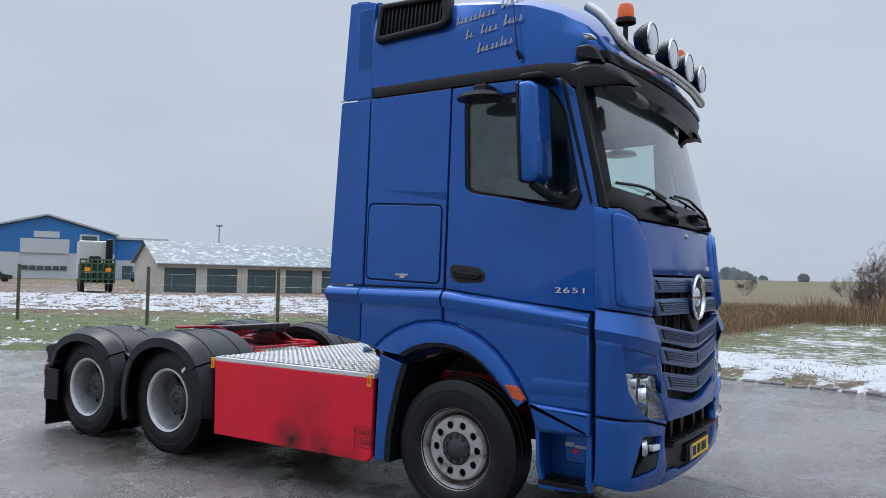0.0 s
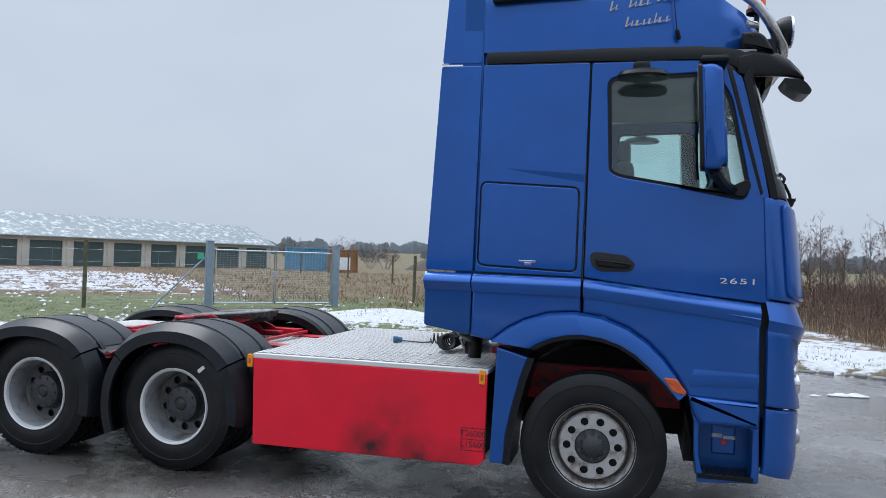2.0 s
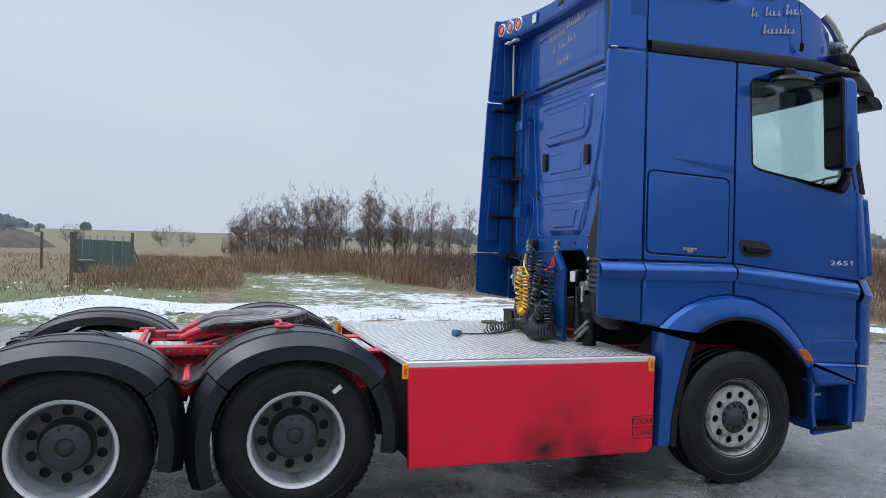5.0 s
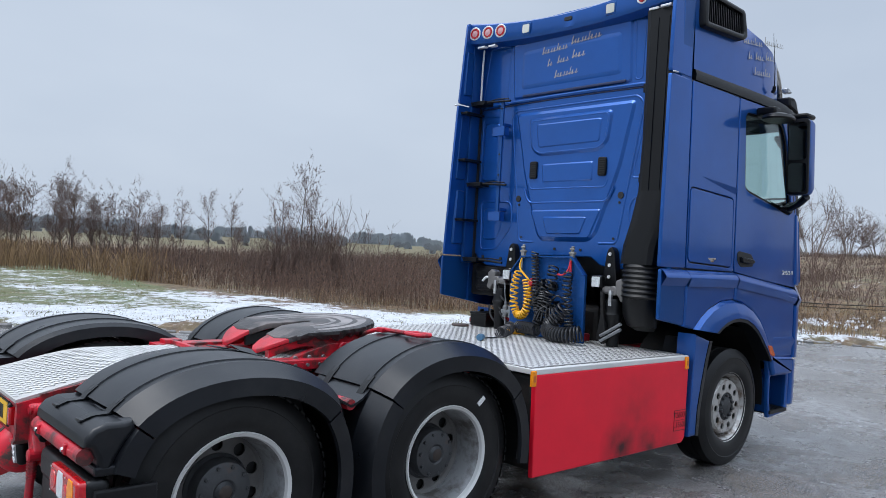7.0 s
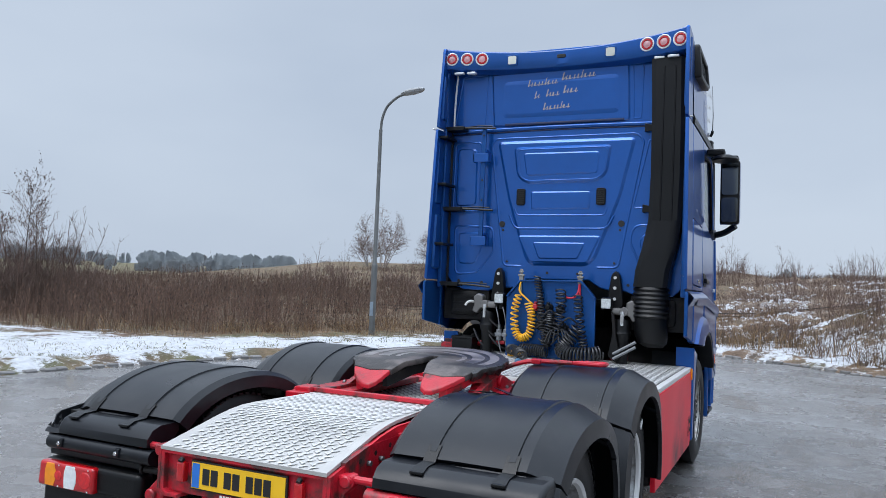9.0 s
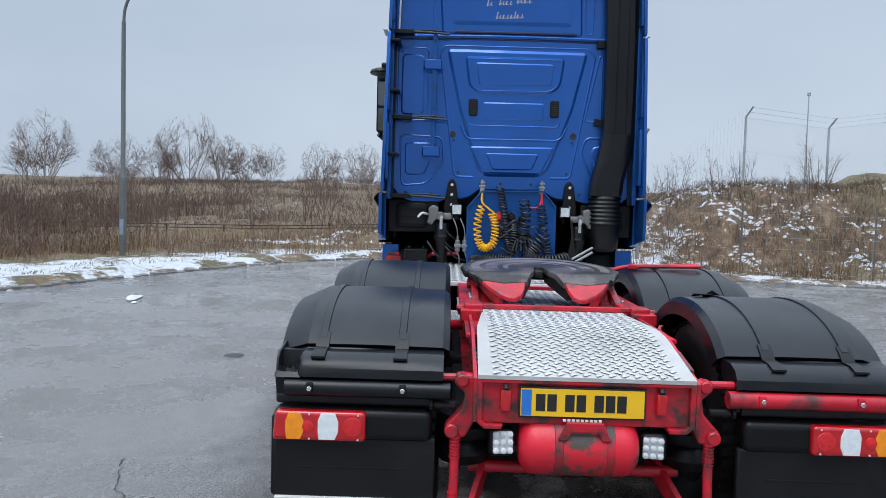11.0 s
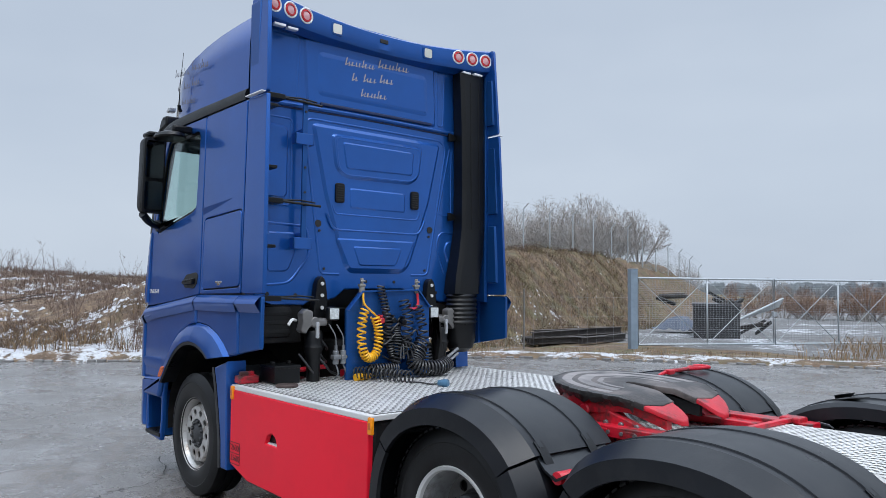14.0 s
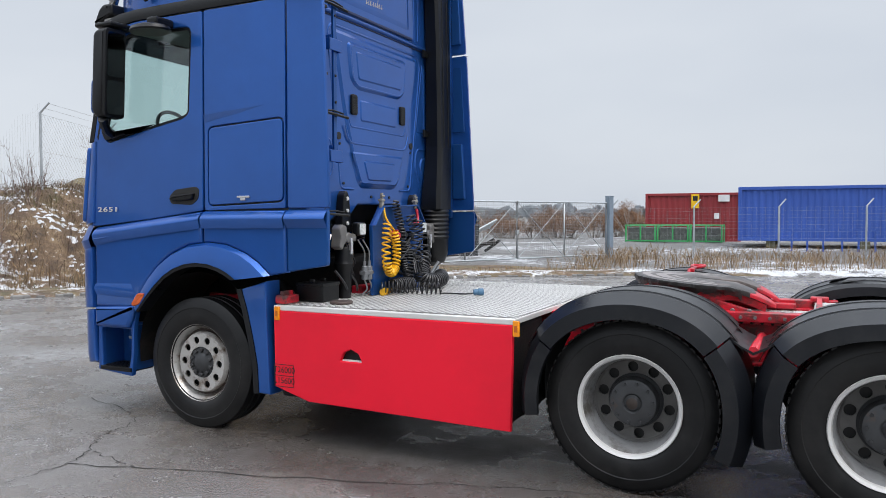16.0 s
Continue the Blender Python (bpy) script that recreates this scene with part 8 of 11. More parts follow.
# ---- mudguards ----
def mudguard(hx, hz, s, a_front, a_rear, rear_axle, torn):
    """A three-piece guard over one wheel: cover, two legs, straps."""
    flat = 0.088 if rear_axle else 0.022
    low = lambda v: v - flat * max(0.0, (v - 0.6) / 0.4)

    def sect(a, r, inner, drop):
        c, n_ = math.cos(radians(a)), low(math.sin(radians(a)))
        k_ = 1 + 0.028 * math.sin(2 * radians(a - 90)) ** 2
        f = lambda rr, y: (hx + rr * k_ * c * 1.02, s * y, hz + rr * k_ * n_)
        return [f(r - 0.10, inner - 0.012), f(r - 0.03, inner - 0.008), f(r - 0.004, inner + 0.02), f(r + 0.006, (inner + 1.19) / 2), f(r + 0.002, 1.185), f(r - 0.046, 1.275), f(r - 0.062, 1.308), f(r - 0.066 - drop, 1.318), f(r - 0.07 - drop, 1.295), f(r - 0.075, 1.275), f(r - 0.03, 1.18), f(r - 0.024, inner + 0.03), f(r - 0.10, inner)]
    r = 0.675
    bm = bmesh.new()
    loft(bm, [sect(a, r, 0.585, 0.085) for a in np.linspace(36, 141, 23)], True, True)
    g = part("mudguard", bm, GUARD, truck, "black plastic mudguard" + (", torn at the edge" if torn else ""), 19)
    for a0, a1 in ((a_front, 35), (142, a_rear)):
        bm = bmesh.new()
        loft(bm, [sect(a, r - 0.014, 0.78 if rear_axle or a0 < 100 else 0.78, 0.075) for a in np.linspace(a0, a1, 12)], True, True)
        part("guard_leg", bm, GUARD, g, "", 19)
    for y in (0.78, 1.12):
        bm = bmesh.new()
        rows = []
        for a in np.linspace(40, 138, 20):
            c, n_ = math.cos(radians(a)), low(math.sin(radians(a)))
            k_ = 1 + 0.028 * math.sin(2 * radians(a - 90)) ** 2
            rows.append([(hx + (r * k_ + o) * c * 1.02, s * (y + w_), hz + (r * k_ + o) * n_) for w_, o in ((-0.018, 0.0), (-0.014, 0.010), (0.014, 0.010), (0.018, 0.0))])
        loft(bm, rows)
        part("guard_rib", bm, GUARD, g)
        for a in (33, 143):
            c, n_ = math.cos(radians(a)), low(math.sin(radians(a)))
            bm = bmesh.new()
            rows = []
            for da in (-8, -3, 3, 8):
                c, n_ = math.cos(radians(a + da)), low(math.sin(radians(a + da)))
                k_ = r * (1 + 0.028 * math.sin(2 * radians(a + da - 90)) ** 2) + 0.009
                rows.append([(hx + k_ * c * 1.02, s * (y - 0.028), hz + k_ * n_), (hx + k_ * c * 1.02, s * (y + 0.028), hz + k_ * n_)])
            loft(bm, rows)
            thicken(bm, 0.004)
            part("guard_strap", bm, BLACK, g)
    if rear_axle:
        tail = [(-5.165, 0.952), (-5.20, 0.944), (-5.27, 0.944), (-5.322, 0.925), (-5.350, 0.89), (-5.354, 0.852), (-5.325, 0.843), (-5.30, 0.80), (-5.295, 0.745), (-5.245, 0.745), (-5.225, 0.80), (-5.19, 0.86), (-5.15, 0.91)]
        bm = bmesh.new()
        prism(bm, tail, "xz", s * 0.60, s * (1.20 if torn else 1.295), 0.022, seg=3)
        tl_ = part("guard_tail", bm, GUARD, g)
        if torn:
            # the outer corner is broken out: a low remnant, a thin side wall and torn tongues round a hollow, its shade
            # a black box
            bm = bmesh.new()
            prism(bm, [(-5.30, 0.875), (-5.335, 0.868), (-5.35, 0.848), (-5.325, 0.84), (-5.295, 0.745), (-5.245, 0.745), (-5.20, 0.85), (-5.24, 0.86)], "xz", s * 1.19, s * 1.297, 0.010)
            part("tail_remnant", bm, GUARD, tl_)
            bm = bmesh.new()
            prism(bm, [(-5.12, 0.96), (-5.20, 0.948), (-5.262, 0.938), (-5.285, 0.92), (-5.30, 0.875), (-5.25, 0.80), (-5.19, 0.84)], "xz", s * 1.288, s * 1.298, 0.003)
            part("tail_side", bm, GUARD, tl_)
            bm = bmesh.new()
            box(bm, -5.205, -5.10, s * 1.18, s * 1.29, 0.82, 0.935)
            part("hollow_shade", bm, PLAIN_BLACK, tl_)
            # ragged rim of the break
            rag_ = random.Random(3)
            for y0, z0, dy, dz in ((1.20, 0.930, 0.018, -0.008), (1.20, 0.908, 0.028, -0.012), (1.20, 0.886, 0.020, -0.010), (1.218, 0.872, 0.004, 0.022), (1.240, 0.868, 0.006, 0.018), (1.262, 0.870, -0.004, 0.024), (1.282, 0.878, -0.016, 0.016)):
                bm = bmesh.new()
                va = [bm.verts.new(p) for p in ((-5.328, s * (y0 - (0.012 if dz > 0 else 0.004)), z0 - (0.012 if dz < 0 else 0.004)), (-5.328, s * (y0 + (0.012 if dz > 0 else -0.004)), z0 + (0.012 if dz < 0 else -0.004)), (-5.322 + rag_.uniform(-0.01, 0.01), s * (y0 + dy), z0 + dz))]
                bm.faces.new(va)
                thicken(bm, 0.004)
                part("torn_edge", bm, GUARD, tl_)
        if not torn:
            # a tear in the top, the dark of its hole a black patch, with a lifted tongue
            for pts_, m_, up_ in (([(-4.56, 0.66), (-4.40, 0.70), (-4.46, 0.735), (-4.34, 0.80), (-4.50, 0.775), (-4.60, 0.72)], PLAIN_BLACK, 0.0), ([(-4.50, 0.775), (-4.38, 0.79), (-4.36, 0.85), (-4.46, 0.83)], GUARD, 0.022)):
                bm = bmesh.new()
                va = [bm.verts.new((x, s * y, hz + 0.694 * low(math.sqrt(1 - ((x - hx) / 0.706) ** 2)) + (up_ if y < 0.8 else 0.0))) for x, y in pts_]
                bm.faces.new(va)
                thicken(bm, 0.003)
                part("guard_tear", bm, m_, g)
        for y in (0.78, 1.12):
            bm = bmesh.new()
            loft(bm, [[(x, s * (y - 0.027), z), (x, s * (y + 0.027), z)] for x, z in ((-5.12, 0.985), (-5.17, 0.962), (-5.22, 0.953), (-5.285, 0.949), (-5.32, 0.935))])
            thicken(bm, 0.005)
            box(bm, -5.333, -5.312, s * y - 0.029, s * y + 0.029, 0.924, 0.936, 0.003)
            part("strap_end", bm, BLACK, tl_)
    else:
        bm = bmesh.new()
        tube(bm, [(hx - 0.67, s * 0.5, 0.87), (hx - 0.67, s * 1.17, 0.88)], 0.03, 10)
        part("guard_bridge", bm, RED_FRAME, g)
        bm = bmesh.new()
        loft(bm, [[(hx - 0.52, s * 0.66, 0.955), (hx - 0.52, s * 1.16, 0.955)], [(hx - 0.60, s * 0.66, 0.905), (hx - 0.60, s * 1.18, 0.90)], [(hx - 0.67, s * 0.66, 0.875), (hx - 0.67, s * 1.18, 0.865)], [(hx - 0.74, s * 0.66, 0.905), (hx - 0.74, s * 1.18, 0.90)], [(hx - 0.82, s * 0.66, 0.955), (hx - 0.82, s * 1.16, 0.955)]])
        thicken(bm, 0.012)
        part("guard_saddle", bm, GUARD, g)
    return g


for s in (-1, 1):
    mudguard(-3.31, 0.525, s, -10, 205, False, False)
    mudguard(-4.65, 0.53, s, -14, 160, True, s > 0)


# ---- wheels ----
def tyre_profile(rim, out, half):
    return [(rim, -half * 0.80), (rim + 0.02, -half * 0.90), (rim + 0.09, -half), (out - 0.06, -half * 0.96), (out - 0.02, -half * 0.86), (out, -half * 0.78),
            (out + 0.001, -half * 0.30), (out - 0.012, -half * 0.27), (out - 0.012, -half * 0.22), (out + 0.001, -half * 0.19), (out + 0.001, half * 0.19), (out - 0.012, half * 0.22),
            (out - 0.012, half * 0.27), (out + 0.001, half * 0.30), (out, half * 0.78), (out - 0.02, half * 0.86), (out - 0.06, half * 0.96), (out - 0.075, half * 0.985), (out - 0.08, half * 0.965), (rim + 0.09, half), (rim + 0.05, half * 0.985), (rim + 0.02, half * 0.90), (rim, half * 0.80)]


def lugs(bm, out, half, n, blocks):
    """Tread blocks round the shoulder."""
    for i in range(n):
        a0, a1 = 2 * math.pi * i / n, 2 * math.pi * (i + 0.62) / n
        for y0, y1 in blocks:
            q = [[(rr * math.cos(a), y, rr * math.sin(a)) for a, y in ((a0, y0), (a1, y0), (a1 + 0.01, y1), (a0 + 0.01, y1))] for rr in (out - 0.004, out + 0.006)]
            v = [[bm.verts.new(p) for p in r_] for r_ in q]
            bm.faces.new(v[1])
            for k in range(4):
                bm.faces.new((v[0][k], v[0][(k + 1) % 4], v[1][(k + 1) % 4], v[1][k]))


def disc_with_holes(bm, r0, r1, y, n, hr, hc, thick):
    """A flat ring with n round holes; the outside faces towards +y."""
    ring = lambda r, k: [(r * math.cos(2 * math.pi * j / k), r * math.sin(2 * math.pi * j / k)) for j in range(k)]
    holes = [ring(r0, 32)]
    for i in range(n):
        a = 2 * math.pi * (i + 0.5) / n
        holes.append([(hc * math.cos(a) + hr * math.cos(b), hc * math.sin(a) + hr * math.sin(b)) for b in (2 * math.pi * j / 14 for j in range(14))])
    prism(bm, ring(r1, 48), "xz", y - thick, y, 0.0, holes)


def front_wheel(m):
    hub = thing_part("front_wheel", m)
    bm = bmesh.new()
    lathe(bm, tyre_profile(0.288, 0.505, 0.155), 64)
    part("tyre", bm, RUBBER, hub)
    bm = bmesh.new()
    lathe(bm, [(0.255, -0.12), (0.262, 0.06), (0.285, 0.115), (0.300, 0.135), (0.305, 0.128), (0.292, 0.108), (0.27, 0.06)], 56)
    part("rim", bm, RIM_FRONT, hub, "silver steel rim with rust on its edge")
    bm = bmesh.new()
    disc_with_holes(bm, 0.122, 0.226, 0.110, 10, 0.028, 0.176, 0.012)
    lathe(bm, [(0.240, 0.072), (0.232, 0.098), (0.224, 0.109), (0.215, 0.1105)], 56)
    part("rim_disc", bm, RIM_FRONT, hub)
    bm = bmesh.new()
    lathe(bm, [(0.288, 0.118), (0.303, 0.136), (0.309, 0.130), (0.306, 0.112)], 56)
    lathe(bm, [(0.290, 0.112), (0.268, 0.06), (0.248, 0.056), (0.236, 0.078)], 56)
    part("rim_edge", bm, RIM_RUST, hub, "rusty rim edge")
    # black disc that stands for the shade behind the disc's holes
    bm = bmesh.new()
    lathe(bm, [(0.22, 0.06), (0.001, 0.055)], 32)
    part("rim_shadow", bm, PLAIN_BLACK, hub)
    bm = bmesh.new()
    lathe(bm, [(0.12, 0.085), (0.118, 0.100), (0.09, 0.104), (0.075, 0.112), (0.05, 0.125), (0.001, 0.128)], 28)
    part("hub", bm, HUB_DARK, hub)
    nuts(hub, 0.095, 0.11, 0.015)
    return hub


def rear_wheel(m):
    hub = thing_part("rear_wheel", m)
    for y0, nm in ((0.0, "tyre"), (-0.33, "inner_tyre")):
        bm = bmesh.new()
        lathe(bm, [(r, y + y0) for r, y in tyre_profile(0.288, 0.503, 0.142)], 64)
        part(nm, bm, RUBBER, hub)
        bm = bmesh.new()
        lugs(bm, 0.503, 0.142, 60, ((y0 - 0.125, y0 - 0.045), (y0 + 0.045, y0 + 0.125)))
        tagged(part("tread_rubber", bm, RUBBER, hub), kind="stuff")
    bm = bmesh.new()
    lathe(bm, [(0.298, 0.118), (0.306, 0.126), (0.300, 0.134), (0.288, 0.122), (0.268, 0.07), (0.258, 0.0), (0.256, -0.10)], 56)
    rim = part("rim", bm, RIM_REAR, hub, "light grey deep-dish rim")
    bm = bmesh.new()
    lathe(bm, [(0.292, 0.119), (0.308, 0.130), (0.303, 0.140), (0.286, 0.131), (0.279, 0.112)], 56)
    part("rim_lip", bm, ALU_EDGE, rim)
    bm = bmesh.new()
    lathe(bm, [(0.256, -0.055), (0.235, -0.075)], 48)
    disc_with_holes(bm, 0.13, 0.24, -0.07, 10, 0.032, 0.203, 0.012)
    part("rim_disc", bm, DISH, rim, "dirty grey rim dish")
    # black disc in place of the deep shade inside the rim
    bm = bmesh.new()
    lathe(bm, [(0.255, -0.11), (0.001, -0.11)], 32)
    part("rim_shadow", bm, PLAIN_BLACK, rim)
    bm = bmesh.new()
    lathe(bm, [(0.165, -0.085), (0.165, -0.06), (0.150, -0.045), (0.146, 0.0), (0.138, 0.022), (0.11, 0.034), (0.06, 0.036), (0.05, 0.028), (0.035, 0.046), (0.001, 0.048)], 36)
    part("hub", bm, HUB_DARK, hub, "dark grey hub cap")
    bm = bmesh.new()
    lathe(bm, [(0.034, 0.0465), (0.026, 0.051), (0.001, 0.052)], 14)
    part("hub_plug", bm, RIM_RUST, hub, "rusty plug")
    nuts(hub, 0.118, 0.022, 0.010)
    return hub


NUT = {}


def nuts(parent, radius, y, r):
    """Ten nuts round a hub, on one shared mesh."""
    if r not in NUT:
        bm = bmesh.new()
        cylinder(bm, (0, -0.014, 0), (0, 0.018, 0), r, 6, 0.002)
        first_ = finish("wheel_nut", bm, HUB_DARK)
        NUT[r] = first_.data
        bpy.data.objects.remove(first_)
    for i in range(10):
        a = 2 * math.pi * i / 10
        o = new("wheel_nut", NUT[r])
        o.parent = parent
        o.matrix_basis = Matrix.Translation((radius * math.cos(a), y, radius * math.sin(a)))


def thing_part(name, m):
    e = new(name)
    e.empty_display_size = 0.1
    e.parent = truck
    e.matrix_basis = m
    return e


flip = Euler((0, 0, radians(180))).to_matrix().to_4x4()
for s in (-1, 1):
    turn_ = flip if s < 0 else Matrix.Identity(4)
    front_wheel(Matrix.Translation((0.0, s * 1.085, 0.505)) @ Euler((0, radians(17), 0)).to_matrix().to_4x4() @ turn_)
    for x, z in ((-3.31, 0.515), (-4.65, 0.515)):
        rear_wheel(Matrix.Translation((x, s * 1.085, z)) @ Euler((0, radians(31 * x), 0)).to_matrix().to_4x4() @ turn_)
bm = bmesh.new()
box(bm, -0.014, 0.014, -0.004, 0.004, -0.032, 0.032, 0.0, pose(-3.065, -1.229, 0.83, 0, 50, 0))
part("chalk_mark", bm, WHITE_INK, truck)


# ---- plants ----
def islands(name, a, b, rough=0.8):
    """A material whose colour differs from blade to blade."""
    m = bpy.data.materials.new(name)
    m.use_nodes = True
    n, l = m.node_tree.nodes, m.node_tree.links
    g = n.new("ShaderNodeNewGeometry")
    r = n.new("ShaderNodeValToRGB")
    r.color_ramp.elements[0].color, r.color_ramp.elements[1].color = (*a, 1), (*b, 1)
    l.new(g.outputs["Random Per Island"], r.inputs[0])
    l.new(r.outputs[0], n["Principled BSDF"].inputs["Base Color"])
    n["Principled BSDF"].inputs["Roughness"].default_value = rough
    return m


REED = islands("dry_reed", (0.026, 0.015, 0.012), (0.19, 0.112, 0.074))
STRAW = islands("straw_grass", (0.08, 0.047, 0.022), (0.32, 0.205, 0.10))
HEATH = islands("brown_heath", (0.042, 0.026, 0.020), (0.15, 0.092, 0.064))
GREEN = islands("winter_grass", (0.042, 0.064, 0.016), (0.17, 0.175, 0.062))
MOUND_STRAW = islands("brown_straw", (0.030, 0.023, 0.012), (0.175, 0.122, 0.060))
LAWN = islands("yellow_green_lawn", (0.05, 0.066, 0.018), (0.19, 0.185, 0.07))
VERGE_GREEN = islands("verge_grass", (0.05, 0.055, 0.018), (0.20, 0.165, 0.07))
BARK = mat("grey_brown_bark", (0.085, 0.068, 0.058), 0.85, 0.0, 0.3, 8, 0.4, 40)
TWIG = mat("dark_twigs", (0.125, 0.082, 0.066), 0.85, 0.0, 0.25, 3)
TWIG_PALE = mat("pale_twigs", (0.29, 0.26, 0.235), 0.85, 0.0, 0.25, 1)
TWIG_RUST = mat("rusty_twigs", (0.19, 0.095, 0.045), 0.85, 0.0, 0.3, 1)
rng = np.random.default_rng(7)


def blades(name, xs, ys, h, w, bend, material, label, category, heads=0.0):
    """Upright stalks, one thin strip each, bent a little at random."""
    n = len(xs)
    zs = height(xs, ys)
    h = h * rng.uniform(0.45, 1.15, n) * (1 + 0.24 * wave(xs, ys, 1.3, 6) + 0.14 * wave(xs, ys, 0.4, 2) + 0.22 * wave(xs, ys, 3.4, 9))
    a = rng.uniform(0, 2 * np.pi, n)
    d = rng.uniform(0, 2 * np.pi, n)
    b = bend * h * rng.uniform(0.1, 1.0, n)
    cx, sx = np.cos(a) * w / 2, np.sin(a) * w / 2
    bx, by = np.cos(d) * b, np.sin(d) * b
    P = np.zeros((n, 7, 3))
    for k, (t, ww) in enumerate(((0, 1.0), (0.55, 0.8), (0.82, 0.8 + heads))):
        P[:, 2 * k, 0], P[:, 2 * k, 1] = xs - cx * ww + bx * t * t, ys - sx * ww + by * t * t
        P[:, 2 * k + 1, 0], P[:, 2 * k + 1, 1] = xs + cx * ww + bx * t * t, ys + sx * ww + by * t * t
        P[:, 2 * k, 2] = P[:, 2 * k + 1, 2] = zs + h * t - (0.03 if t == 0 else 0)
    P[:, 6, 0], P[:, 6, 1], P[:, 6, 2] = xs + bx, ys + by, zs + h
    o = np.arange(n)[:, None] * 7
    faces = np.concatenate([o + np.array([0, 1, 3, 2]), o + np.array([2, 3, 5, 4])]).tolist() + (o + np.array([4, 5, 6])).tolist()
    me = bpy.data.meshes.new(name)
    me.from_pydata(P.reshape(-1, 3).tolist(), [], faces)
    me.materials.append(material)
    return tagged(new(name, me), label, category, kind="stuff")


def scatter(n, x0, x1, y0, y1, keep):
    xs, ys = rng.uniform(x0, x1, n), rng.uniform(y0, y1, n)
    k = keep(xs, ys)
    return xs[k], ys[k]


REED_X = [3.0, 3.8, 4.6, 5.4, 7.0, 8.2, 12.0, 16.3, 20.0, 26.0, 34.0]
REED_Y = [30.0, 25.0, 20.0, 13.6, 12.2, 11.0, 9.7, 8.6, 7.4, 5.0, 2.0]


def beyond(xs, ys):
    return ys - np.interp(xs, REED_X, REED_Y)


def clumped(xs, ys, s, cut, seed):
    return wave(xs, ys, s, seed) + rng.uniform(-0.5, 0.5, len(xs)) > cut


near_reed = lambda x, y: (beyond(x, y) > 0) & (beyond(x, y) < rng.exponential(4.0, len(x)) + 0.3) & (x < 11.0 + rng.exponential(2.6, len(x)))


def weeds(xs, ys, tall, slant, material, label, name="weeds", twigs=5, w=0.008, heads=1.0):
    """Dry weeds: a leaning stem that bends, short twigs up its length and a ragged seed head."""
    n = len(xs)
    z0 = height(xs, ys) - 0.03
    h = tall * rng.uniform(0.45, 1.15, n) * (1 + 0.32 * wave(xs, ys, 1.1, 6) + 0.32 * wave(xs, ys, 3.4, 9)).clip(0.35)
    d = rng.uniform(0, 2 * np.pi, n)
    lean_ = slant * np.abs(rng.normal(0, 1, n)).clip(0.05, 2.2)
    base = np.stack([xs, ys, z0], -1)
    out_ = np.stack([np.cos(d), np.sin(d), np.zeros(n)], -1)
    a = rng.uniform(0, 2 * np.pi, n)
    side = np.stack([np.cos(a), np.sin(a), np.zeros(n)], -1) * (w / 2)
    at_f = lambda f: base + out_ * (h * lean_ * (0.35 * f + 0.65 * f * f))[:, None] + np.array([0, 0, 1.0]) * (h * f * (1 - 0.22 * lean_ * f))[:, None]
    verts, faces, k = [], [], 0

    def strip(*pts):
        nonlocal k
        P = np.stack(pts, 1)
        m = P.shape[1]
        verts.append(P.reshape(-1, 3))
        idx = k + np.arange(n)[:, None] * m
        k += n * m
        return idx

    o = strip(at_f(0) - side, at_f(0) + side, at_f(0.5) + side * 0.8, at_f(0.5) - side * 0.8, at_f(0.97) + side * 0.4, at_f(0.97) - side * 0.4)
    faces.extend((o + np.array([0, 1, 2, 3])).tolist())
    faces.extend((o + np.array([3, 2, 4, 5])).tolist())
    for i in range(twigs):
        f = rng.uniform(0.35, 0.95, n)
        b = base + out_ * (h * lean_ * (0.35 * f + 0.65 * f * f))[:, None] + np.array([0, 0, 1.0]) * (h * f * (1 - 0.22 * lean_ * f))[:, None]
        q = rng.uniform(0, 2 * np.pi, n)
        ln = h * rng.uniform(0.10, 0.26, n)
        tip_ = b + np.stack([np.cos(q) * ln * 0.6, np.sin(q) * ln * 0.6, ln * rng.uniform(0.2, 1.0, n)], -1)
        o = strip(b - side * 0.7, b + side * 0.7, tip_)
        faces.extend((o + np.array([0, 1, 2])).tolist())
    if heads:
        c, r = at_f(1.0), (0.010 + 0.016 * rng.uniform(0, 1, n))[:, None] * heads
        u = side / (w / 2)
        o = strip(c - u * r, c - np.array([0, 0, 1.0]) * r * 1.6, c + u * r, c + np.array([0, 0, 1.0]) * r * 1.8)
        faces.extend((o + np.array([0, 1, 2, 3])).tolist())
    me = bpy.data.meshes.new(name)
    me.from_pydata(np.concatenate(verts).tolist(), [], faces)
    me.materials.append(material)
    return tagged(new(name, me), label, "weeds", kind="stuff")


xs, ys = scatter(56000, 3, 24, 4, 24, lambda x, y: near_reed(x, y) & clumped(x, y, 0.7, -0.35, 2))
weeds(xs, ys, 1.0, 0.42, REED, "dense dry red-brown weeds along the yard", "weeds", 5, 0.007)
xs, ys = scatter(20000, 3, 22, 4, 24, lambda x, y: near_reed(x, y) & clumped(x, y, 1.9, 0.25, 62))
weeds(xs, ys, 1.42, 0.45, islands("long_bare_stalks", (0.05, 0.028, 0.022), (0.20, 0.12, 0.085)), "long bent bare stalks that stand out of the weeds", "weeds", 8, 0.010, 0.5)
xs, ys = scatter(60000, 3, 24, 4, 24, lambda x, y: near_reed(x, y) & (beyond(x, y) < 2.2) & clumped(x, y, 0.5, 0.0, 22))
weeds(xs, ys, 0.62, 0.75, islands("fallen_stalks", (0.05, 0.03, 0.022), (0.21, 0.13, 0.08)), "fallen and bent stalks at the front of the weeds", "weeds", 3, 0.009, 0.0)
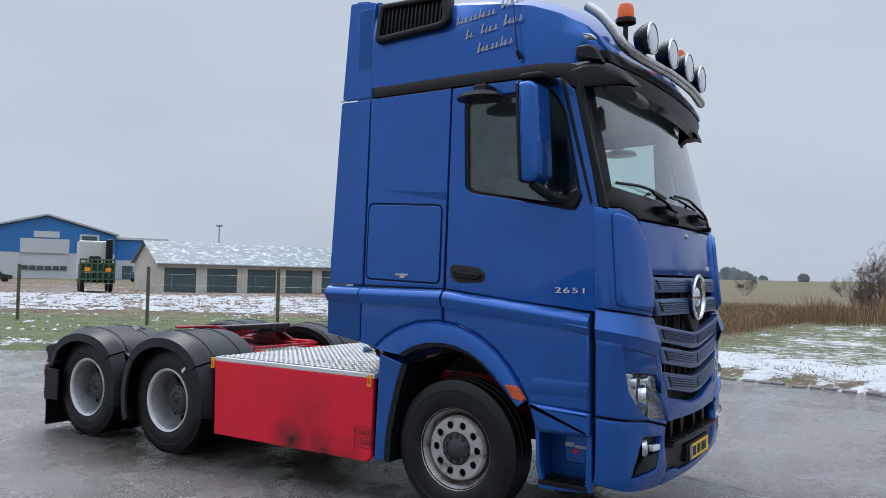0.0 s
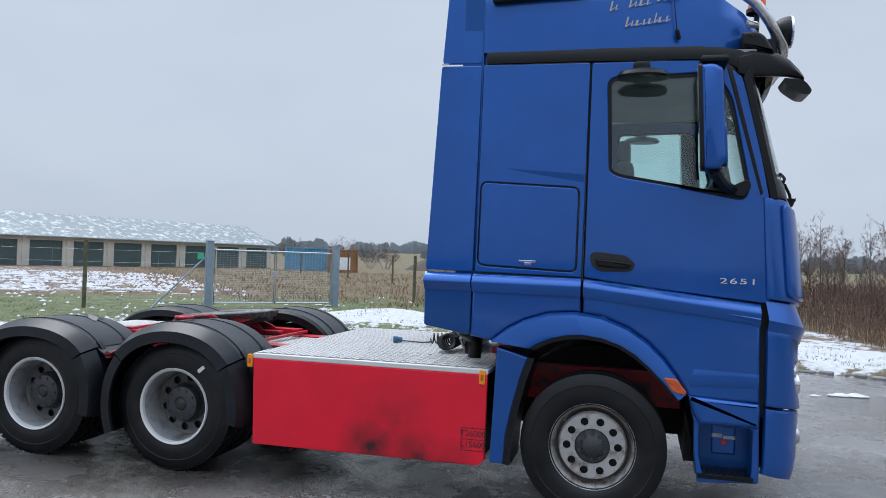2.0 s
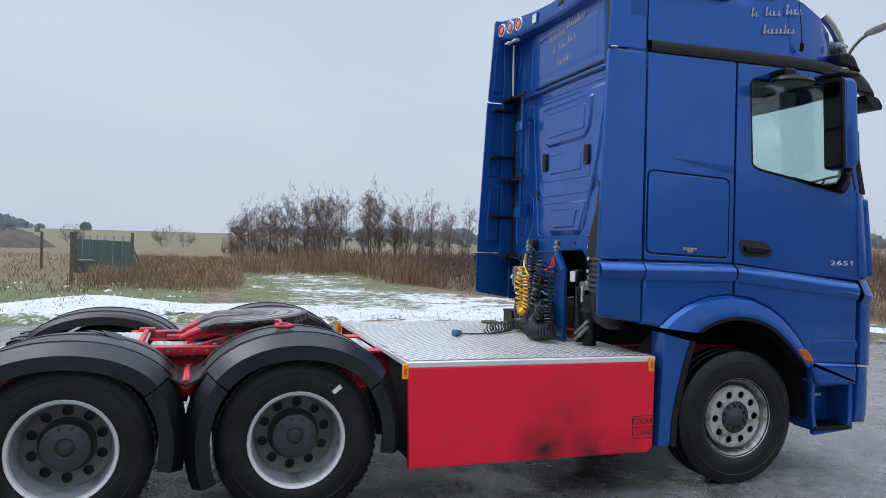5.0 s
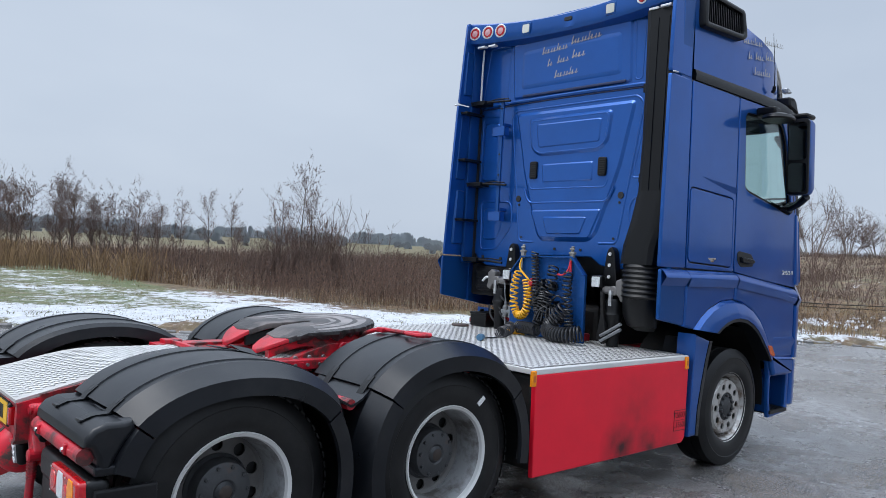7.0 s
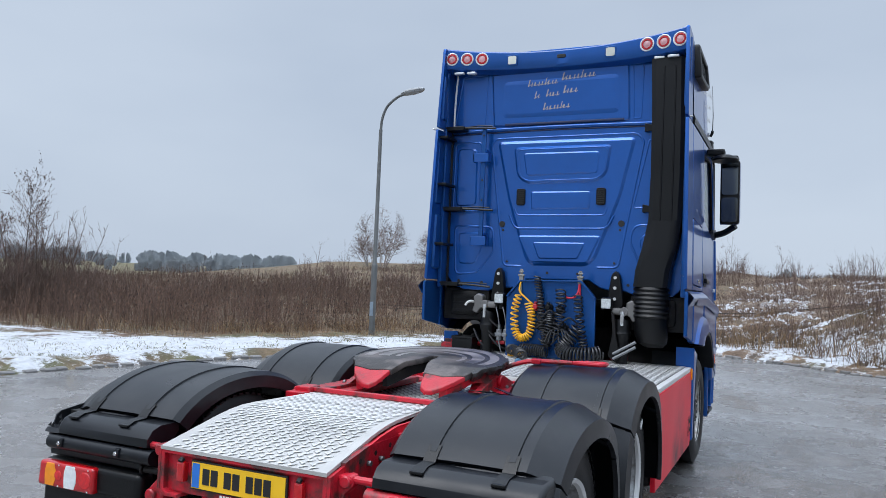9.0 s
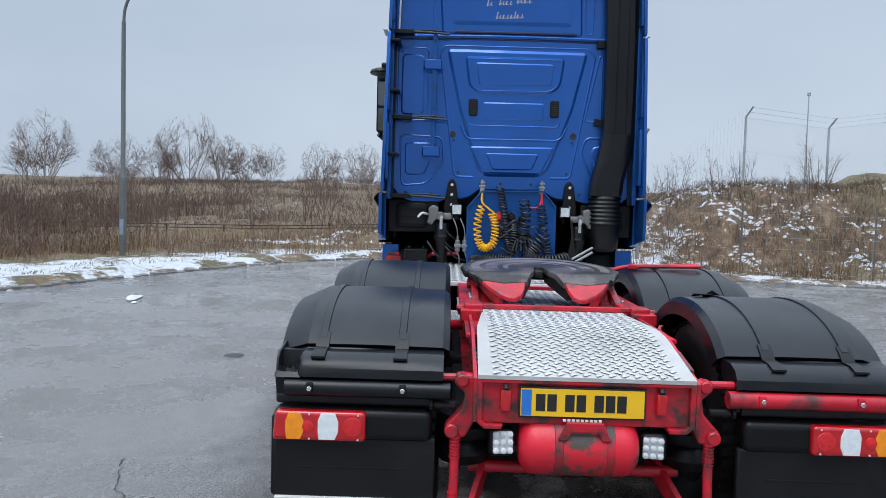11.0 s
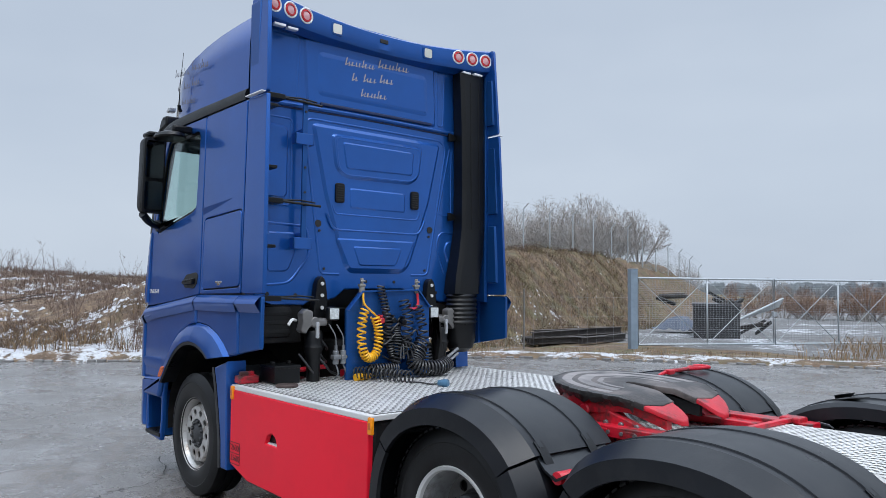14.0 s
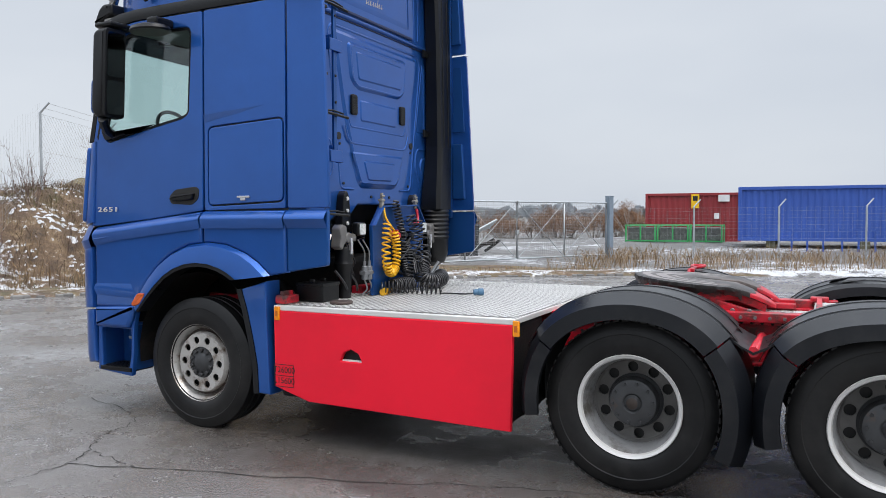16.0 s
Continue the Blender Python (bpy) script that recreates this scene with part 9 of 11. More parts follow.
xs, ys = scatter(40000, 2.2, 24, 3, 24, lambda x, y: (beyond(x, y) > -1.9) & (beyond(x, y) < 0.2) & (x < 14) & (edge_distance(x, y) > 1.2) & clumped(x, y, 0.5, 0.15, 66))
blades("straw", xs, ys, 0.16, 0.008, 2.2, STRAW, "flattened straw in front of the weeds", "grass", 0.0)
xs, ys = scatter(60000, 2.2, 24, 3, 24, lambda x, y: (beyond(x, y) > -0.5) & (beyond(x, y) < 1.1) & (x < 14) & clumped(x, y, 0.6, 0.0, 12))
blades("straw", xs, ys, 0.42, 0.008, 1.3, STRAW, "matted straw at the foot of the weeds", "grass", 0.0)
xs, ys = rng.normal(9.6, 1.1, 1500), rng.normal(21.6, 0.9, 1500)
weeds(xs, ys, 2.0, 0.35, islands("brown_brush", (0.045, 0.028, 0.022), (0.15, 0.095, 0.07)), "dense brown brush under the young trees", "brush", 10, 0.012, 0.5)
xs, ys = scatter(34000, 2, 45, 14, 60, lambda x, y: (beyond(x, y) > 3) & clumped(x, y, 2.0, -0.3, 3))
weeds(xs, ys, 0.85, 0.35, HEATH, "dry brown weed field", "weeds", 4, 0.022, 1.5)
xs, ys = scatter(40000, -9, -2.2, 16.5, 45, lambda x, y: (x < -2.6 + 0.06 * (y - 18) - rng.exponential(0.3, len(x))) & (x > -8.2 + 0.02 * y) & (y > 17.2 + 0.8 * np.abs(x + 4) + rng.exponential(2.5, len(x))) & clumped(x, y, 0.8, -0.3, 4))
blades("reeds", xs, ys, 0.52, 0.010, 1.0, STRAW, "straw-coloured dry reeds beside the track", "reeds", 0.4)
xs, ys = scatter(22000, -2.5, 4.5, 22, 60, lambda x, y: ((x > 2.6 + 0.02 * y) | ((y > 30) & (y < 37) & (x > -2.4))) & clumped(x, y, 1.0, -0.3, 5))
blades("reeds", xs, ys, 1.0, 0.014, 0.6, STRAW, "straw-coloured dry reeds beside the track", "reeds", 0.4)
xs, ys = scatter(15000, 2.4, 6.5, 12, 24, lambda x, y: (beyond(x, y) > -0.2) & (beyond(x, y) < 2.0) & (x < 4.6) & clumped(x, y, 0.8, -0.2, 29))
blades("reeds", xs, ys, 0.75, 0.010, 0.9, STRAW, "straw-coloured dry reeds at the corner of the track", "reeds", 0.5)
xs, ys = scatter(120000, 11, 60, -14, 34, lambda x, y: (edge_distance(x, y) > 1.6) & (beyond(x, y) < 1) & ((x > mound_foot(y) + 5) | (y > -1)) & (rng.uniform(0, 1, len(x)) < 16.0 / x) & clumped(x, y, 1.2, 0.0, 6))
weeds(xs, ys, 0.34, 0.8, HEATH, "low brown heath with old snow between", "heath", 4, 0.010, 0.6)
xs, ys = scatter(16000, 12, 30, -2, 12, lambda x, y: (edge_distance(x, y) > 1.0) & clumped(x, y, 0.7, 0.35, 36))
blades("heath", xs, ys, 0.42, 0.010, 1.0, STRAW, "straw tufts on the heath", "heath", 0.0)
xs, ys = scatter(60000, 27, 86, -30, 40, lambda x, y: clumped(x, y, 2.5, -0.2, 31))
weeds(xs, ys, 0.46, 0.7, islands("pale_brown_heath", (0.065, 0.043, 0.034), (0.17, 0.115, 0.086)), "dark brown heath on the rise beyond the yard", "heath", 4, 0.026, 1.0)
xs, ys = scatter(100000, 8.5, 26, -34, 2, lambda x, y: (edge_distance(x, y) > 0.7) & (x > mound_foot(y) - 0.8) & (x < mound_foot(y) + 8) & clumped(x, y, 0.6, 0.05, 7))
blades("mound_grass", xs, ys, 0.24, 0.010, 1.7, MOUND_STRAW, "matted dry grass on the earth mound", "grass", 0.0)
xs, ys = scatter(28000, 8.5, 26, -34, 2, lambda x, y: (edge_distance(x, y) > 0.7) & (x > mound_foot(y) - 0.8) & (x < mound_foot(y) + 7) & clumped(x, y, 0.45, 0.62, 17))
blades("mound_grass", xs, ys, 0.34, 0.009, 1.0, STRAW, "standing tufts of straw on the earth mound", "grass", 0.0)
xs, ys = scatter(70000, 8.5, 22, -30, 2, lambda x, y: (edge_distance(x, y) > 0.7) & (x > mound_foot(y) - 0.5) & (x < mound_foot(y) + 6) & clumped(x, y, 0.9, 0.25, 8))
weeds(xs, ys, 0.36, 0.9, HEATH, "dark dead weeds on the earth mound", "mound_weeds", 4, 0.008, 0.5)
xs, ys = scatter(40000, -30, 14, 2, 26, lambda x, y: (edge_distance(x, y) > 0.9) & (edge_distance(x, y) < 14) & (beyond(x, y) < 0) & ((x < -3) | (edge_distance(x, y) < 2.5)) & clumped(x, y, 0.9, 0.1, 9))
blades("lawn_tufts", xs, ys, 0.055, 0.016, 2.6, LAWN, "short green and yellow winter grass", "grass", 0.0)
xs, ys = scatter(40000, 8.5, 24, -32, -7, lambda x, y: (edge_distance(x, y) > 0.7) & (x > mound_foot(y) - 0.6) & (x < mound_foot(y) + 7) & clumped(x, y, 1.4, 0.1, 14))
blades("mound_grass", xs, ys, 0.15, 0.012, 1.8, VERGE_GREEN, "matted green grass on the earth mound", "grass", 0.0)
xs, ys = scatter(60000, -40, -4, 12, 62, lambda x, y: (edge_distance(x, y) > 7) & (0.8 * y - 0.6 * x > 18) & (x + y > 4) & (rng.uniform(0, 1, len(x)) < 22.0 / np.hypot(x, y)) & clumped(x, y, 1.6, 0.0, 71))
blades("field_grass", xs, ys, 0.22, 0.020, 1.6, STRAW, "dry yellow-brown grass of the field", "grass", 0.0)
xs, ys = scatter(9000, 7, 15, -11, 5, lambda x, y: (edge_distance(x, y) > 0.5) & (edge_distance(x, y) < 1.9) & clumped(x, y, 0.8, -0.1, 10))
blades("verge_grass", xs, ys, 0.42, 0.014, 0.5, STRAW, "dry straw grass along the verge", "grass", 0.0)
xs, ys = scatter(26000, -10, 12, -26, -6, lambda x, y: (edge_distance(x, y) > 0.25) & (edge_distance(x, y) < 2.6) & clumped(x, y, 0.6, 0.15, 21))
blades("verge_grass", xs, ys, 0.14, 0.010, 1.3, STRAW, "flattened dry grass beside the cobbles", "grass", 0.0)
xs, ys = scatter(12000, -14, 12, -28, -2, lambda x, y: (edge_distance(x, y) > 0.3) & (edge_distance(x, y) < 2.4) & clumped(x, y, 0.8, 0.35, 22))
blades("verge_grass", xs, ys, 0.10, 0.010, 1.3, GREEN, "green tufts in the snowy verge", "grass", 0.0)
xs, ys = scatter(22000, -16, 3.0, -31, -15, lambda x, y: (edge_distance(x, y) > 0.8) & (edge_distance(x, y) < 7.5) & clumped(x, y, 0.9, 0.1, 11))
blades("verge_weeds", xs, ys, 0.50, 0.012, 0.9, STRAW, "dry straw weeds along the fence", "weeds", 0.3)


xs, ys = scatter(34000, -3, 16, 3, 14, lambda x, y: (edge_distance(x, y) > 0.5) & (edge_distance(x, y) < 4.2) & (beyond(x, y) < 0.2) & clumped(x, y, 0.55, 0.55, 41))
blades("verge_grass", xs, ys, 0.055, 0.008, 3.0, VERGE_GREEN, "green and yellow tufts in the snowy verge", "grass", 0.0)
xs, ys = scatter(16000, -3, 3, 9, 34, lambda x, y: (edge_distance(x, y) > 0.8) & clumped(x, y, 0.55, 0.5, 43))
blades("track_grass", xs, ys, 0.06, 0.009, 2.4, VERGE_GREEN, "flattened grass on the snowy track", "grass", 0.0)


def flecks(name, xs, ys, r, material, label, lift=0.05):
    """Small low lumps of old snow left lying in the growth."""
    n, k = len(xs), 7
    z = height(xs, ys)
    R = r * rng.uniform(0.35, 1.3, n) * (1 + 0.5 * wave(xs, ys, 1.9, 3)).clip(0.4)
    a = np.linspace(0, 2 * np.pi, k, endpoint=False)[None, :] + rng.uniform(0, 6.28, (n, 1))
    q = R[:, None] * rng.uniform(0.45, 1.15, (n, k))
    st = rng.uniform(0.25, 0.75, (n, 1))
    t = np.pi / 2 + rng.normal(0, 0.5, (n, 1))
    ex, ey = q * np.cos(a), q * np.sin(a) * st
    X, Y = xs[:, None] + ex * np.cos(t) - ey * np.sin(t), ys[:, None] + ex * np.sin(t) + ey * np.cos(t)
    P = np.zeros((n, k + 1, 3))
    P[:, :k, 0], P[:, :k, 1], P[:, :k, 2] = X, Y, height(X, Y) + lift * 0.3
    P[:, k, 0], P[:, k, 1], P[:, k, 2] = xs, ys, z + lift + 0.12 * R
    o = np.arange(n)[:, None] * (k + 1)
    faces = np.concatenate([o + np.array([i, (i + 1) % k, k]) for i in range(k)]).tolist()
    me = bpy.data.meshes.new(name)
    me.from_pydata(P.reshape(-1, 3).tolist(), [], faces)
    me.materials.append(material)
    me.shade_smooth()
    return tagged(new(name, me), label, "snow", kind="stuff")


OLD_SNOW = mat("thin_old_snow", (0.47, 0.48, 0.50), 0.7, 0.0, 0.14, 5, 0.5, 40)
xs, ys = scatter(30000, 9.5, 24, -20, 3, lambda x, y: (x > mound_foot(y) + 0.1) & (x < mound_foot(y) + 8) & (edge_distance(x, y) > 0.6) & (rng.uniform(0, 1, len(x)) < step(-20, -7, y) * 0.62 + 0.35 * step(1.6, 0.3, x - mound_foot(y))) & clumped(x, y, 0.7, 0.32, 51))
flecks("snow_flecks", xs, ys, 0.070, OLD_SNOW, "small flecks of old snow on the earth mound")
xs, ys = scatter(15000, 14, 62, -12, 22, lambda x, y: (edge_distance(x, y) > 2.0) & (x > mound_foot(y) + 4) & (beyond(x, y) < 0.5) & clumped(x, y, 2.6, 0.35, 53))
flecks("snow_flecks", xs, ys, 0.13, OLD_SNOW, "small flecks of old snow on the heath", 0.10)
xs, ys = scatter(9000, -34, -4, 2, 26, lambda x, y: (edge_distance(x, y) > 0.3) & (0.8 * y - 0.6 * x < 25) & (rng.uniform(0, 1, len(x)) < 0.16 + 0.8 * (edge_distance(x, y) < 1.6)) & clumped(x, y, 0.8, 0.2, 57))
flecks("snow_flecks", xs, ys, 0.11, OLD_SNOW, "scraps of old snow on the lawn")
xs, ys = scatter(30000, -60, -8, 8, 52, lambda x, y: (0.8 * y - 0.6 * x > 26) & (0.8 * y - 0.6 * x < 47) & (x + y < 7) & clumped(x, y, 0.9, 0.15, 55))
flecks("snow_flecks", xs, ys, 0.17, OLD_SNOW, "snow lying in the furrows of the ploughed strip", 0.10)


def branch(bm, p, d, length, r, depth, seed, up, out, kids, sides, buds=0.0):
    """A limb that bends, with smaller limbs along it."""
    pts = [p]
    q, v = p.copy(), d.copy()
    k = 5 if depth == 0 else 3
    for i in range(k):
        v = (v + Vector((seed.uniform(-1, 1), seed.uniform(-1, 1), seed.uniform(-0.3, 1) * up)) * (0.05 if depth == 0 else 0.13)).normalized()
        q = q + v * (length / k)
        pts.append(q.copy())
    radii = [r * (1 - 0.8 * i / k) for i in range(k + 1)]
    if depth >= len(kids):
        # the last twigs are flat tapering strips, some with a few withered leaves or catkins
        b_ = bm[1]
        w_ = (pts[-1] - pts[0]).orthogonal().normalized()
        w_.rotate(Matrix.Rotation(seed.uniform(0, 3.1), 3, (pts[-1] - pts[0]).normalized()))
        q1, q2 = w_ * max(radii[0], 0.003) * 1.6, w_ * max(radii[2], 0.002) * 1.6
        v = [b_.verts.new(c) for c in (pts[0] - q1, pts[0] + q1, pts[2] + q2, pts[2] - q2, pts[-1])]
        b_.faces.new(v[:4])
        b_.faces.new((v[3], v[2], v[4]))
        while buds and seed.random() < buds:
            c = pts[0].lerp(pts[-1], seed.uniform(0.3, 1.0))
            e1, e2 = Vector((seed.uniform(-1, 1), seed.uniform(-1, 1), seed.uniform(-1, 1))), Vector((seed.uniform(-1, 1), seed.uniform(-1, 1), seed.uniform(-1, 0.3)))
            e1, e2 = e1.normalized() * 0.020, e2.normalized() * 0.034
            b_.faces.new([b_.verts.new(c + o_) for o_ in (-e1, -e2 * 0.4, e1, e2)])
        return
    tube(bm[min(depth, 1)], pts, radii, sides[min(depth, len(sides) - 1)], caps=False)
    for j in range(kids[depth]):
        t = seed.uniform(0.22 if depth == 0 else 0.15, 0.98)
        i = min(int(t * k), k - 1)
        b = pts[i].lerp(pts[i + 1], t * k - i)
        axis_ = (pts[i + 1] - pts[i]).normalized()
        side = axis_.orthogonal().normalized()
        side.rotate(Matrix.Rotation(seed.uniform(0, 6.28), 3, axis_))
        nd = (axis_ * (1 - out) + side * out + Vector((0, 0, 0.15 * up))).normalized()
        branch(bm, b, nd, length * seed.uniform(0.22, 0.42) * (1.15 - 0.55 * t if depth == 0 else 1), radii[i] * 0.5, depth + 1, seed, up, out, kids, sides, buds)


def bare_tree(label, tall, seed_n, out, kids, thick, twig, name="tree", up=0.6, group="bare trees", buds=0.0):
    root = thing(name, label, "tree", group)
    seed = random.Random(seed_n)
    wood, fine = bmesh.new(), bmesh.new()
    branch((wood, fine), Vector((0, 0, -0.1)), Vector((seed.uniform(-0.05, 0.05), seed.uniform(-0.05, 0.05), 1)), tall, thick, 0, seed, up, out, kids, (6, 4, 3), buds)
    part("trunk", wood, BARK, root)
    part("crown", fine, twig, root)
    return root


def bush(label, tall, seed_n, stems, spread, twig, name="bush"):
    root = thing(name, label, "bush", "bare bushes")
    seed = random.Random(seed_n)
    wood, fine = bmesh.new(), bmesh.new()
    for i in range(stems):
        a = seed.uniform(0, 6.28)
        rr = seed.uniform(0, 0.5) * spread
        d = Vector((math.cos(a) * seed.uniform(0.1, 0.7) * spread * 0.5, math.sin(a) * seed.uniform(0.1, 0.7) * spread * 0.5, 1)).normalized()
        branch((wood, fine), Vector((math.cos(a) * rr, math.sin(a) * rr, -0.1)), d, tall * seed.uniform(0.6, 1.05), 0.02, 0, seed, 0.7, 0.5, (8, 4), (4, 3, 3))
    tagged(part("wood", wood, twig, root), kind="stuff")
    part("crown", fine, twig, root)
    return root


def put(src, x, y, scale, turn, sink=0.05, first=None):
    m = Matrix.Translation((x, y, float(height(x, y)) - sink)) @ Matrix.Rotation(turn, 4, "Z") @ Matrix.Diagonal((scale, scale, scale * random.uniform(0.9, 1.1), 1))
    if first is not None and not first:
        first.append(1)
        src.matrix_basis = m
        return src
    return copy_thing(src, m)


def willow(label, tall, seed_n, stems, spread, twig):
    """A bare thicket: many stems that fan out from the foot into a dome of fine twigs."""
    root = thing("thicket", label, "thicket", "bare thickets")
    seed = random.Random(seed_n)
    wood, fine = bmesh.new(), bmesh.new()
    for i in range(stems):
        a_ = seed.uniform(0, 6.28)
        tilt = math.sqrt(seed.uniform(0, 1)) * spread
        d = Vector((math.cos(a_) * tilt, math.sin(a_) * tilt, 1)).normalized()
        foot = Vector((math.cos(a_) * 0.5 * tilt, math.sin(a_) * 0.5 * tilt, -0.1))
        branch((wood, fine), foot, d, tall * seed.uniform(0.85, 1.0) * (1 - 0.12 * tilt), 0.035, 0, seed, 0.35, 0.50, (20, 9), (4, 3, 3))
    # the outer twigs all end near one rounded outline
    R = tall * 0.97
    for bm_ in (wood, fine):
        for v in bm_.verts:
            q = math.sqrt((v.co.x ** 2 + v.co.y ** 2) / (spread * 0.72) ** 2 + v.co.z ** 2) / R
            if q > 0.86:
                v.co *= (0.86 + (q - 0.86) * 0.09) / q
    tagged(part("wood", wood, TWIG_PALE, root), kind="stuff")
    part("crown", fine, twig, root)
    return root


alders = [bare_tree("slender bare alder with dark twigs and catkins", 4.2, 11 + i, 0.46, (30, 8, 4), 0.034, TWIG, buds=0.55) for i in range(4)]
used = {}


def place(src, x, y, scale=1.0):
    put(src, x, y, scale, random.uniform(0, 6.28), 0.05, used.setdefault(src.name, []))


for i in range(36):
    t = i / 35
    x, y = 3.6 + 9.0 * t + random.uniform(-0.35, 0.35), 45 - 3.0 * t + random.uniform(-2.5, 2.5)
    place(alders[i % 4], x, y, random.uniform(0.86, 1.06) * (1 if t < 0.8 else 0.85))
low_alders = [willow("low bare alder thicket beside the track", 3.0, 21 + i, 5, 0.34, TWIG) for i in range(2)]
for i in range(16):
    t = i / 15
    place(low_alders[i % 2], -2.0 + 5.6 * t + random.uniform(-0.2, 0.2), 52.0 - 8.0 * t + random.uniform(-2, 2), random.uniform(0.72, 0.88) + 0.20 * t)
for i in range(30):
    t = i / 29
    place(alders[i % 4], -1.8 + 5.6 * t + random.uniform(-0.25, 0.25), 52.0 - 8.0 * t + random.uniform(-2, 2.5), random.uniform(0.68, 0.84) + 0.18 * t)
for x, y, s_ in ((12.6, 36.5, 0.95), (13.6, 35.5, 0.8), (14.6, 37.0, 0.75), (16, 36, 0.6), (18, 34, 0.55), (22, 38, 0.8), (24, 37, 0.7), (9.4, 21.6, 1.0), (10.3, 22.0, 0.85), (9.0, 22.4, 0.8)):
    place(alders[int(x * 7) % 4], x, y, s_)
for x, y, s_ in ((9.2, 21.6, 0.95), (9.9, 22.2, 0.85), (8.5, 21.9, 0.75), (10.6, 22.4, 0.7)):
    place(low_alders[int(x * 10) % 2], x, y, s_)
scrub = [bush("tangled bare brown bush", 2.4, 31 + i, 9, 1.4, TWIG) for i in range(3)]
for x, y, s_ in ((9.2, 21.4, 1.45), (9.9, 22.2, 1.35), (10.8, 22.5, 1.1), (11.8, 23, 0.8), (8.6, 21.8, 1.0), (10.2, 21.5, 0.9), (13, 24, 0.6), (17, 27, 0.8), (21, 25, 0.7), (26, 22, 0.9), (31, 18, 0.8), (23, 13, 0.6), (28, 10, 0.7), (36, 9, 0.8), (40, 14, 1.0), (33, 24, 0.9), (44, 20, 1.1), (48, 6, 1.0), (52, -2, 1.0), (60, 3, 1.2), (55, 12, 1.1), (14.8, -6.2, 0.45), (15.4, -8.5, 0.5), (15.0, -10.6, 0.5), (16.2, -4.0, 0.4), (12.8, -5.6, 0.4), (13.4, -4.2, 0.42), (14.2, -3.0, 0.36), (15.2, -2.0, 0.4), (13.0, -2.6, 0.3), (16.6, -6.0, 0.42), (17.5, -1.0, 0.4), (14.0, -7.4, 0.42), (18.2, -3.4, 0.42), (15.8, 0.6, 0.36), (19.5, 0.2, 0.45), (12.4, -7.2, 0.34), (13.2, -9.4, 0.4), (17.0, 2.4, 0.4), (20.8, -3.0, 0.5), (12.0, -3.6, 0.26)):
    place(scrub[int(x * 3) % 3], x, y, s_)
for i in range(70):
    x, y = random.uniform(30, 82), random.uniform(-14, 38)
    place(scrub[i % 3], x, y, random.uniform(0.45, 0.85))
big = [willow("spreading bare tree with a rounded crown", 5.2, 51 + i, 12, 0.8, TWIG) for i in range(3)]
for x, y, s_ in ((-36, 84, 1.0), (-33.5, 87, 0.9), (-31, 86, 0.8), (-20, 105, 0.8), (-9, 118, 0.9), (-6, 112, 0.7), (-60, 120, 1.2), (66, 40, 1.5), (67, 42, 1.35), (69.5, 34.4, 1.25), (71, 31, 1.5), (72, 28, 1.6), (73, 25, 1.7), (73.5, 22.5, 1.45), (74, 20, 1.2), (78, 15, 1.1), (90, 12, 1.2), (110, 15, 0.9), (76, 36, 0.7), (100, 30, 0.8), (95, 45, 0.9), (80, 10, 0.6)):
    place(big[int(x) % 3], x, y, s_)

domes = [willow("dense bare grey thicket with a rounded outline", 5.0, 71 + i, 22, 0.95, TWIG_PALE) for i in range(3)]
for i in range(15):
    t = i / 14
    x, y = 37.0 - 10.8 * t + random.uniform(-0.6, 0.6), -31.5 - 10.6 * t + random.uniform(-1.5, 0.6)
    sc = (0.85 if i == 0 else 1.0 + 0.13 * math.sin(3.14 * t)) * (0.85 if i == 14 else 1) * random.uniform(0.95, 1.05)
    place(domes[i % 3], x, y, sc)
for x, y, s_ in ((40.5, -65.5, 1.0), (39.0, -67.0, 0.95), (29.5, -68, 0.8), (43, -63, 0.8)):
    place(domes[int(abs(y)) % 3], x, y, s_)
rust = [willow("dense rust-brown willow thicket", 3.9, 91 + i, 16, 0.9, TWIG_RUST) for i in range(3)]
for i in range(34):
    t = i / 33
    x, y = 19.5 - 18.5 * t + random.uniform(-0.8, 0.8), -47.0 - 3.5 * math.sin(1.6 * t) + random.uniform(-2.0, 2.0)
    place(rust[i % 3], x, y, random.uniform(0.78, 0.96) * (1.12 if 0.3 < t < 0.7 else 0.92))
for i in range(16):
    place(rust[i % 3], -1 - i * 4 + random.uniform(-2, 2), -88 + random.uniform(-4, 4), random.uniform(0.7, 1.1))
